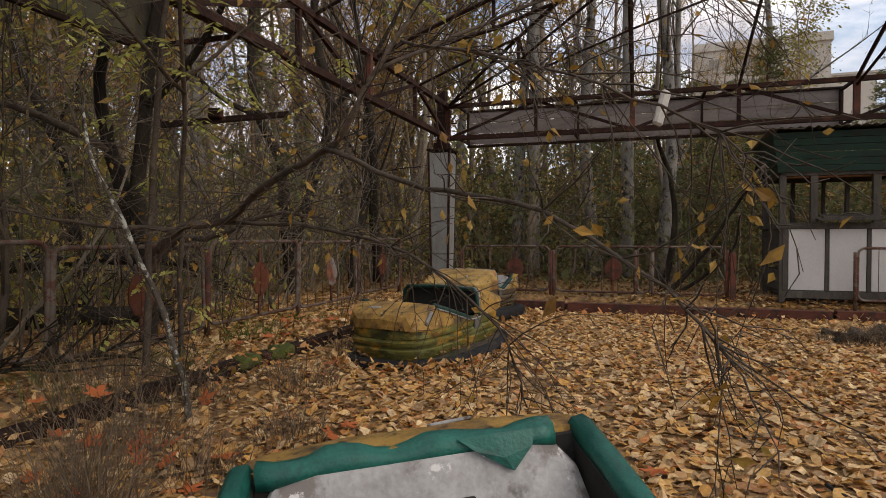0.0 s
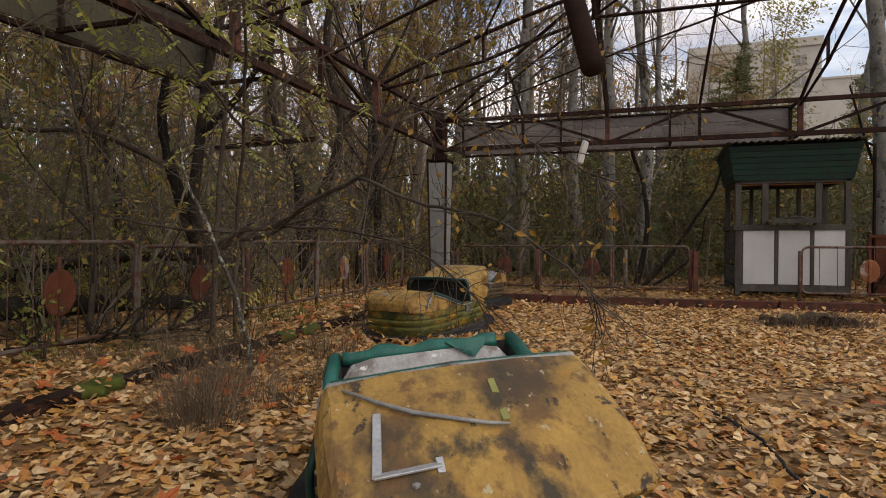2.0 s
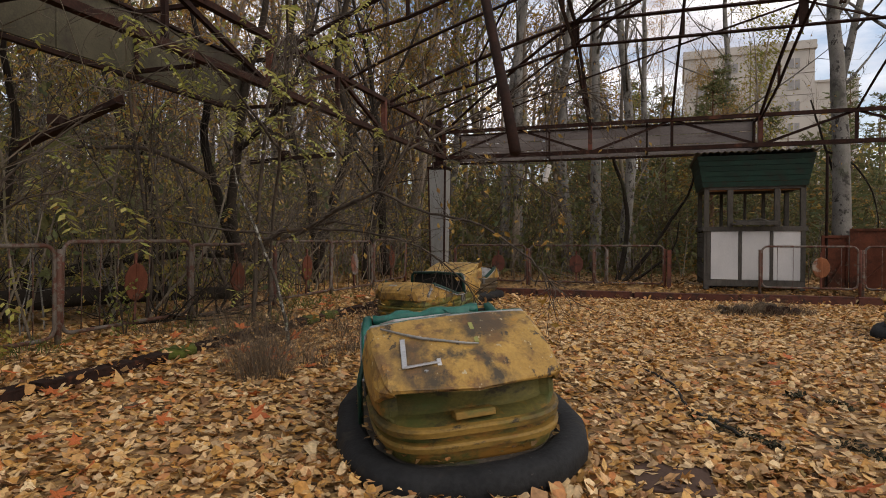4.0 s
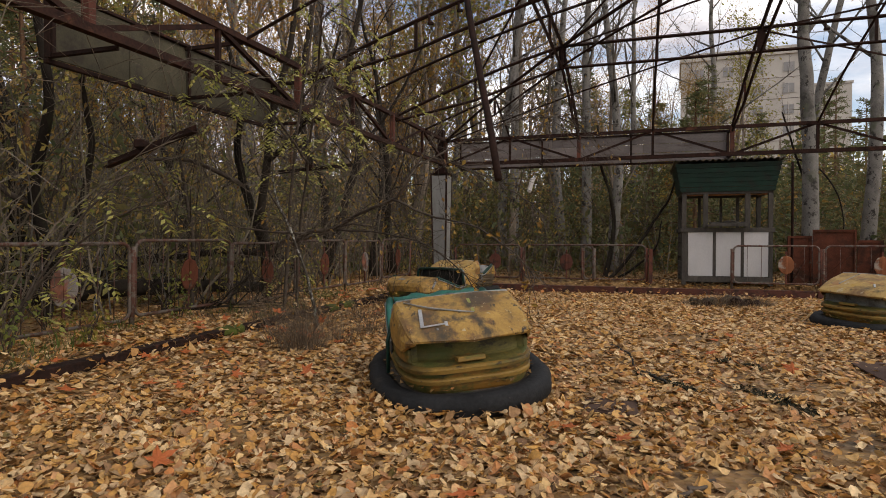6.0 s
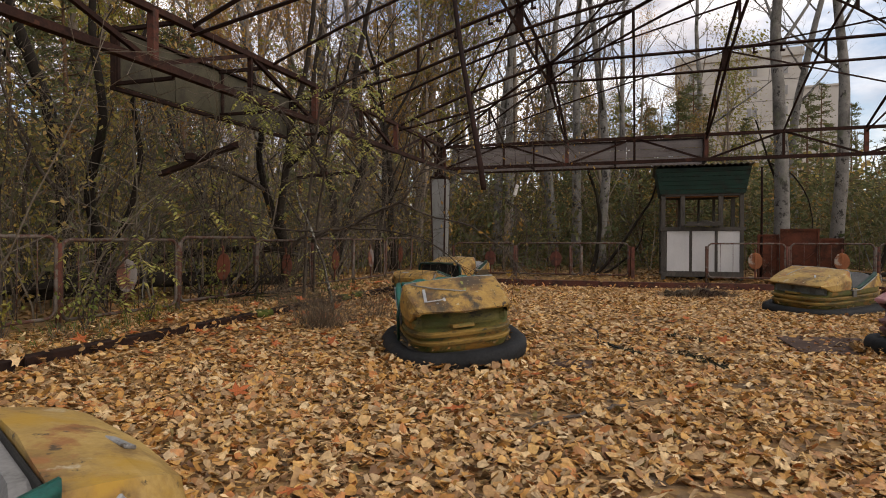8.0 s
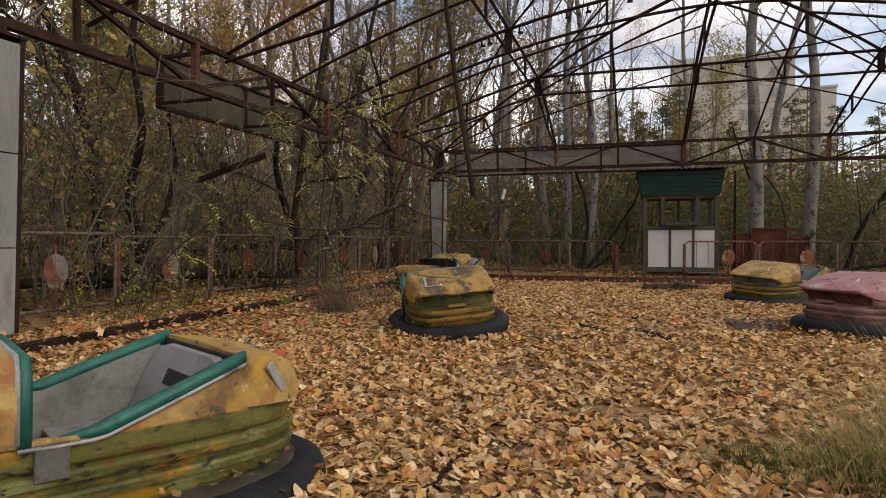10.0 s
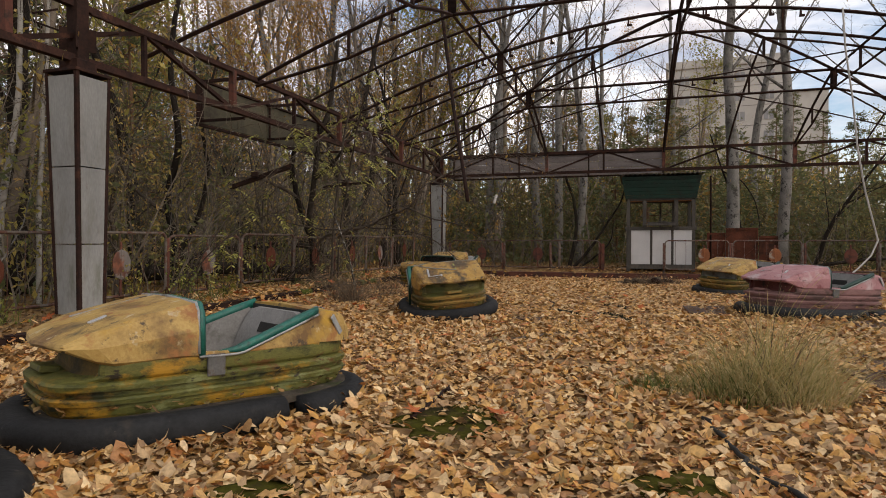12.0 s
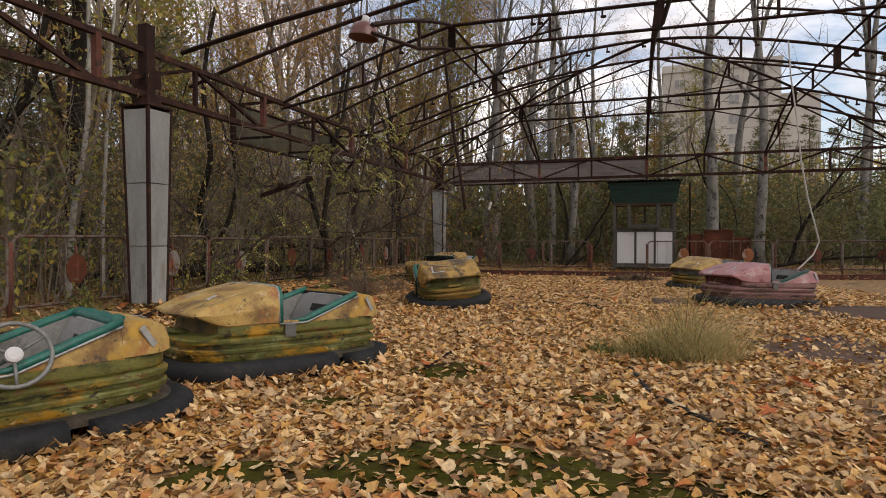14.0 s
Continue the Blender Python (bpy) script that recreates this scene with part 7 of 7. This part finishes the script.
# ---- moss and plates on the floor ----
def patch(name, cx, cy, rx, ry, z, thick, mat, label, category, seed, ragged=0.3, kind=""):
    rg = random.Random(seed)
    n = 40
    rings = []
    for f, dz in ((1.0, -0.02), (0.97, thick * 0.6), (0.85, thick), (0.5, thick * 1.05), (0.04, thick)):
        rings.append([(cx + rx * f * math.cos(t) * (1 + ragged * noise.noise((math.cos(t) * 1.7 + seed, math.sin(t) * 1.7, 0.5))), cy + ry * f * math.sin(t) * (1 + ragged * noise.noise((math.cos(t) * 1.7 + seed, math.sin(t) * 1.7, 0.5))), z + dz) for t in [2 * math.pi * i / n for i in range(n)]])
    v_, f_ = loft(rings, True, True)
    tagged(raw(name, v_, f_, mat, smooth=True), label, category, kind=kind)


for i, (cx, cy, rx, ry) in enumerate(((0.02, -4.5, 0.40, 0.36), (0.1, -6.75, 0.85, 0.36), (-1.05, -6.8, 0.45, 0.2), (1.05, -5.45, 0.3, 0.18), (-0.86, -5.5, 0.24, 0.12), (0.95, -7.15, 0.5, 0.3))):
    patch("moss_patch", cx, cy, rx, ry, ground_z(cx, cy) - 0.006, 0.016, MOSS, "dark green moss cushion on the damp floor", "moss", 40 + i, 0.5)


def in_streaks(rg):
    """Short worn tracks where dirt shows between the leaves."""
    x, y, dx, dy = rg.choice(((1.86, 1.1, 0.10, -0.30), (1.96, 0.75, 0.05, -0.15), (2.48, 0.6, 0.06, -0.25), (2.56, 0.2, 0.05, -0.2), (2.85, 1.75, 0.1, -0.2)))
    k = rg.uniform(-1, 1)
    return x + dx * k + rg.gauss(0, 0.045), y + dy * k + rg.gauss(0, 0.03)


drift("dirt_crumbs", 900, in_streaks, (0.012, 0.018, 0.026), DIRT, "dark crumbly dirt showing between the leaves", 51, 0.035)
for i, (u, v) in enumerate(((0.32, -6.9), (0.3, -9.35), (0.33, -6.4))):
    p = arena(u, v)
    patch("moss_patch", p.x, p.y, 0.12, 0.22, 0.14, 0.06, MOSS_BRIGHT, "bright green moss cushion on the kerb", "moss", 60 + i, 0.6)


def floor_plate(cx, cy, w, d, turn, label):
    z = max(ground_z(cx + a * w * 0.4, cy + b * d * 0.4) for a in (-1, 0, 1) for b in (-1, 0, 1))
    bm = bmesh.new()
    add_box(bm, pose(cx, cy, z + 0.002, 0, 0, turn), (w, d, 0.016), 0.004)
    tagged(part("floor_plate", bm, PLATE), label, "steel plate", "steel plates of the floor")


floor_plate(4.2, -3.45, 1.75, 2.0, -14, "bare brown steel floor plate with few leaves")
floor_plate(6.15, -0.4, 2.1, 1.9, -16, "bare brown steel floor plate with few leaves")
floor_plate(1.22, 0.29, 0.38, 0.40, -16, "small rusty floor plate among leaves")
floor_plate(4.5, 1.2, 1.3, 1.1, -16, "bare brown steel floor plate with few leaves")


# ---- lamp that hangs from the roof ----
def hanging_lamp(x, y, z, lean):
    root = empty("pendant_lamp", Matrix.Translation((x, y, z)) @ pose(0, 0, 0, lean, 6, 20), "red-brown enamel lamp shade hanging from the roof frame", "lamp")
    prof = [(k_[0] * 1.35, k_[1] * 1.3) for k_ in ((0.028, 0.17), (0.06, 0.165), (0.10, 0.145), (0.135, 0.11), (0.152, 0.06), (0.158, 0.01), (0.168, -0.01), (0.164, -0.018), (0.148, 0.0), (0.12, 0.09), (0.06, 0.14))]
    n = 28
    rings = [[(r * math.cos(2 * math.pi * i / n), r * math.sin(2 * math.pi * i / n), h) for i in range(n)] for r, h in prof]
    v_, f_ = loft(rings, True, False)
    raw("shade", v_, f_, LAMP_RED, root, smooth=True)
    v_, f_ = tube_mesh([(0, 0, 0.18), (0, 0, 0.25), (0, 0, 0.31)], [0.05, 0.055, 0.045], 14)
    raw("socket", v_, f_, WHITE_BOARD, root, "pale ceramic lamp socket", smooth=True)
    tube("cable", [(0, 0, 0.3), (0.02, 0.01, 0.42), (-0.02, 0.02, 0.62)], 0.008, CABIN_DARK, root)


hanging_lamp(-1.17, -0.68, 4.15, 2)

# pale cable dangling from the frame
tagged(tube("dangling_cable", [(6.5, 1.65, 4.85), (6.55, 1.65, 4.2), (6.64, 1.6, 3.4), (6.73, 1.6, 2.6), (6.86, 1.6, 1.9), (7.01, 1.6, 1.35), (7.08, 1.6, 1.1), (6.97, 1.6, 0.85), (6.7, 1.55, 0.62), (6.5, 1.5, 0.5)], 0.014, WIRE, sides=8), "pale thick cable dangling from the roof frame", "cable")
tagged(tube("dangling_wire", [(0.99, 2.8, 3.2), (0.98, 2.8, 2.6), (1.0, 2.8, 2.1), (0.99, 2.8, 1.92)], 0.0025, RUST_DARK, sides=6), "thin wire hanging from the roof", "wire")
bm = bmesh.new()
add_box(bm, pose(1.0, 2.8, 1.84, 0, 18, 20), (0.05, 0.03, 0.17), 0.01)
tagged(part("insulator", bm, WIRE), "broken white insulator at the wire's end", "insulator")

# angle bars that have dropped from the side fascia
for a, b, label in (((-3.62, 2.42, 2.03), (-2.5, 2.0, 2.34), "dropped rusty angle bar caught in branches"), ((-2.65, 5.74, 2.305), (-1.5, 5.96, 2.45), "rusty angle bar hanging below the truss")):
    bm = bmesh.new()
    add_angle(bm, a, b, 0.085 if a[1] < 3 else 0.06, 0.012)
    add_box(bm, Matrix.Translation(Vector(a).lerp(Vector(b), 0.42) + Vector((0, 0, 0.06))), (0.12, 0.1, 0.09), 0.01)
    tagged(part("angle_bar", bm, RUST_DARK), label, "steel bar", "dropped steel bars")


# ---- fallen trunks behind the barrier ----
def log(pts, r0, r1, label, name="fallen_tree"):
    root = empty(name, Matrix.Translation(pts[0]), label, "log")
    w = Vector(pts[0])
    path = limb([Vector(p) - w for p in pts], r0, r1, BARK_DARK, root, "stem", 9)
    v_, f_ = [], []
    twigs(path, 26, 0.9, random.Random(int(r0 * 1000)), v_, f_, None, -0.2, r=0.012)
    raw("branchwork", v_, f_, BARK_DARK, root, smooth=True)["kind"] = "stuff"


log([(-5.9, 3.2, 0.45), (-4.9, 4.6, 0.5), (-4.1, 6.2, 0.42), (-3.4, 7.6, 0.3)], 0.16, 0.09, "dark fallen trunk lying behind the barrier")
log([(-6.6, 6.6, 0.5), (-5.2, 7.4, 0.9), (-3.6, 7.9, 0.95), (-2.9, 8.2, 0.6)], 0.10, 0.05, "dark fallen trunk lying behind the barrier")
log([(-7.0, 1.6, 0.4), (-5.8, 3.0, 0.5), (-5.0, 4.4, 0.45)], 0.09, 0.05, "dark fallen trunk lying behind the barrier")
log([(-3.9, 4.0, 0.24), (-3.2, 4.5, 0.26), (-2.75, 4.9, 0.3)], 0.022, 0.010, "thin fallen pale branch on the bank", "fallen_branch")
log([(10.6, 9.3, 0.3), (11.8, 9.0, 0.5), (13.4, 8.6, 0.62)], 0.06, 0.03, "dry fallen branch behind the barrier", "fallen_branch")


# ---- tufts and weeds ----
def tuft(name, x, y, rx, ry, count, height, mat, label, seed, bend=0.5, width=0.003, wind=(0.0, 0.0)):
    """Loose arching blades from one root patch, the outer ones falling outwards."""
    rg = random.Random(seed)
    v_, f_ = [], []
    for i in range(count):
        a, r = rg.uniform(0, 2 * math.pi), rg.random() ** 0.7
        px_, py_ = x + rx * r * math.cos(a), y + ry * r * math.sin(a)
        p = Vector((px_, py_, ground_z(px_, py_) - 0.01))
        lean = Vector((math.cos(a), math.sin(a), 0)) * bend * r * 0.7 + Vector((rg.gauss(0, 0.3), rg.gauss(0, 0.3), 0)) * (0.5 + bend) + Vector((*wind, 0)) * rg.random()
        h = height * rg.uniform(0.3, 1.15) * (1.1 - 0.5 * r)
        droop = rg.uniform(0.1, 0.75) * bend
        side = Vector((rg.gauss(0, 1), rg.gauss(0, 1), 0)).normalized() * width * rg.uniform(0.6, 1.5)
        base = len(v_)
        n = 5
        for j in range(n + 1):
            t = j / n
            c = p + lean * h * (0.35 * t + 0.75 * t * t) + Vector((0, 0, h * (t - droop * t ** 3)))
            w = side * (1 - t * 0.85)
            v_ += [tuple(c - w), tuple(c + w)]
        for j in range(n):
            f_.append((base + 2 * j, base + 2 * j + 1, base + 2 * j + 3, base + 2 * j + 2))
    tagged(raw(name, v_, f_, mat), label, "grass", kind="stuff")


tuft("grass_tuft", 2.28, -3.95, 0.30, 0.26, 520, 0.98, GRASS, "tall tuft of dry yellow grass growing through the floor", 71, 0.75, wind=(0.3, -0.1))
tuft("grass_tuft", 1.95, -3.85, 0.26, 0.24, 260, 0.62, GRASS, "tall tuft of dry yellow grass growing through the floor", 76, 0.9, wind=(-0.2, -0.1))
tuft("grass_tuft", 2.62, -3.9, 0.24, 0.24, 240, 0.8, GRASS, "tall tuft of dry yellow grass growing through the floor", 77, 0.9, wind=(0.3, 0.0))
tuft("grass_tuft", 2.3, -3.95, 0.55, 0.36, 300, 0.85, GRASS, "tall tuft of dry yellow grass growing through the floor", 78, 1.1, wind=(0.15, -0.1))
tuft("grass_tuft", 2.35, -4.2, 0.3, 0.2, 260, 0.62, GRASS, "tall tuft of dry yellow grass growing through the floor", 74, 0.9)
tuft("grass_tuft", 2.1, -3.95, 0.45, 0.32, 340, 0.5, GRASS_GREEN, "fading green grass in the dry tuft", 75, 0.8)
tuft("grass_tuft", 1.6, -3.75, 0.3, 0.22, 300, 0.26, GRASS_GREEN, "low green weeds beside the dry grass", 72, 1.0)
tuft("grass_tuft", 2.3, -3.95, 0.2, 0.2, 26, 1.25, WEED_GREY, "dead seed stalks standing in the dry tuft", 73, 0.35, 0.0045)
for i, (x, y, r, n, h) in enumerate(((-1.55, 2.6, 0.24, 420, 0.66), (-1.25, 3.1, 0.26, 160, 0.5), (-2.0, 3.3, 0.34, 130, 0.5), (-0.95, 3.7, 0.25, 200, 0.45), (-1.9, 4.4, 0.4, 300, 0.6), (-1.2, 5.0, 0.35, 240, 0.6), (-0.9, 6.2, 0.3, 200, 0.6))):
    tuft("dry_weeds", x, y, r, r, n, h, WEED_GREY, "dead grey-brown weeds standing among leaves", 80 + i, 0.75, 0.0025)
for i, (x, y, r, n, h) in enumerate(((-1.75, 2.9, 0.22, 60, 0.6), (-2.2, 3.8, 0.28, 80, 0.62), (-1.7, 3.5, 0.22, 70, 0.6), (-2.6, 4.6, 0.3, 70, 0.6))):
    tuft("dry_weeds", x, y, r * 1.4, r * 1.4, n * 3, h * 1.35, WEED_GREY, "dead grey-brown weeds standing among leaves", 180 + i, 0.95, 0.0022)
for i in range(34):
    q = random.Random(300 + i)
    p = arena(q.uniform(-0.85, 0.1), q.uniform(-16, -2))
    tuft("bank_weeds", p.x, p.y, 0.3, 0.3, 60, q.uniform(0.15, 0.4), GRASS_GREEN if q.random() < 0.5 else WEED_GREY, "low weeds on the leaf-covered bank", 120 + i, 0.8, 0.005)


def spray(x, y, h, count, mat, label, seed, reach=0.25, size=0.05):
    """A leafy weed: stalks with leaves along them."""
    rg = random.Random(seed)
    root = empty("leafy_weed", Matrix.Translation((x, y, ground_z(x, y))), label, "weed")
    v_, f_, tips = [], [], []
    for i in range(count):
        d = Vector((rg.gauss(0, reach), rg.gauss(0, reach), 1)).normalized()
        pts = [Vector((0, 0, -0.03)), d * h * 0.5, d * h + Vector((rg.gauss(0, 0.05), rg.gauss(0, 0.05), -0.03))]
        tube_mesh(pts, [0.005, 0.004, 0.002], 4, v_, f_)
        tips += [pts[0].lerp(pts[1], 0.7), pts[1], pts[1].lerp(pts[2], 0.5), pts[2]]
    raw("stalk", v_, f_, BARK_BROWN, root)["kind"] = "stuff"
    lv, lf = leaf_sprays(tips, count * 14, size, rg, 0.07)
    raw("foliage", lv, lf, mat, root)


for i, (u, v, h) in enumerate(((-0.55, -11.4, 0.55), (-0.75, -12.2, 0.7), (-0.35, -10.7, 0.35), (-0.8, -8.9, 0.6), (-1.2, -7.3, 0.9), (-0.9, -5.6, 0.7), (-0.5, -14.4, 0.4), (-1.3, -13.0, 1.0), (-1.5, -10.2, 1.1), (-1.4, -16.0, 1.0))):
    p = arena(u, v)
    spray(p.x, p.y, h, 9, LEAF_YELLOW if i % 3 else LEAF_GREENISH, "leafy yellow-green weed on the bank", 140 + i)


# ---- cables and rods on the floor ----
def floor_line(name, pts, r, mat, label, category):
    P = [Vector((x, y, ground_z(x, y) + 0.012 + r)) for x, y in pts]
    path = []
    for a, b in zip(P, P[1:]):
        for k in range(6):
            path.append(a.lerp(b, k / 6) + Vector((random.gauss(0, 0.012), random.gauss(0, 0.012), random.gauss(0, 0.005))))
    path.append(P[-1])
    tagged(tube(name, path, r, mat, sides=6), label, category)


floor_line("floor_cable", [(1.6, -4.5), (1.52, -5.0), (1.46, -5.4), (1.55, -6.0), (1.7, -6.5)], 0.014, CABIN_DARK, "dark cable lying among leaves", "cable")
floor_line("floor_cable", [(1.9, 3.0), (1.95, 2.2), (1.8, 1.5), (1.86, 0.9)], 0.011, CABIN_DARK, "dark cable lying among leaves", "cable")
floor_line("iron_rod", [(0.06, -3.65), (0.0, -3.85), (-0.1, -4.15), (-0.2, -4.45)], 0.012, RUST_DARK, "thin rusty rod lying in the leaves", "rod")
floor_line("fallen_twig", [(0.48, -1.75), (0.8, -1.5), (1.1, -1.3), (1.35, -1.12)], 0.011, BARK_BROWN, "fallen twig on the leaves", "twig")

# ---- rubbish heap by the booth ----
rgh = random.Random(9)
for i in range(26):
    x, y = 5.4 + rgh.gauss(0, 0.42), 7.45 + rgh.gauss(0, 0.35)
    s = rgh.uniform(0.05, 0.16)
    bm = bmesh.new()
    bmesh.ops.create_icosphere(bm, subdivisions=2, radius=1.0, matrix=pose(x, y, ground_z(x, y) + s * 0.3, rgh.uniform(0, 360), rgh.uniform(0, 360), 0) @ Matrix.Diagonal((s, s * rgh.uniform(0.6, 1), s * rgh.uniform(0.4, 0.7), 1)))
    for v in bm.verts:
        v.co += Vector((noise.noise(v.co * 9), noise.noise(v.co * 9 + Vector((5, 1, 2))), noise.noise(v.co * 8))) * 0.05
    tagged(part("rubble_piece", bm, RUBBLE if i % 4 else RUST), "broken rubble in a heap before the booth", "rubble", "rubble heap")
tuft("dry_weeds", 5.4, 7.3, 0.85, 0.5, 1500, 0.34, WEED_GREY, "dead grey weeds over the rubble heap", 95, 0.8, 0.004)
floor_line("broken_stick", [(4.72, 7.3), (4.86, 7.4)], 0.03, BARK_DARK, "short dark broken stick", "stick")


# ---- big maple leaves lying singly ----
def maple_mesh():
    pts = []
    for k in range(5):
        a = radians(90 + (k - 2) * 62)
        L = (0.62, 0.92, 1.0, 0.92, 0.62)[k]
        for da, f in ((-17, 0.62), (-7, 0.72), (0, 1.0), (7, 0.72), (17, 0.62)):
            pts.append((L * f * math.cos(a + radians(da)), L * f * math.sin(a + radians(da))))
        if k < 4:
            b = radians(90 + (k - 1.5) * 62)
            pts.append((0.36 * math.cos(b), 0.36 * math.sin(b)))
    pts.append((0.03, -0.12))
    pts.append((-0.03, -0.12))
    verts = [(0, 0, 0.02)] + [(x, y, 0.16 * (x * x + 0.4 * y * y) + 0.03 * math.sin(7 * x + 5 * y)) for x, y in pts]
    n = len(pts)
    me = bpy.data.meshes.new("maple_leaf")
    me.from_pydata(verts, [], [(0, 1 + i, 1 + (i + 1) % n) for i in range(n)])
    me.materials.append(MAPLE)
    return me


leaf_me = maple_mesh()
q = random.Random(17)
for i in range(120):
    if i < 86:
        p = arena(0.32 + q.gauss(0.2, 0.75), q.uniform(-14, -4))
    else:
        p = Vector((q.uniform(-2.5, 4.5), q.uniform(-6.5, 4), 0))
    ob = new("maple_leaf", leaf_me)
    s = q.uniform(0.075, 0.13)
    near_kerb = abs(arena_uv(p.x, p.y)[0] - 0.32) < 0.12
    ob.matrix_world = Matrix.Translation((p.x, p.y, ground_z(p.x, p.y) + (0.21 if near_kerb else 0.05))) @ pose(0, 0, 0, q.gauss(0, 18), q.gauss(0, 18), q.uniform(0, 360)) @ Matrix.Diagonal((s, s, s, 1))
    tagged(ob, "large orange fallen maple leaf on the litter", "leaf", "orange maple leaves")
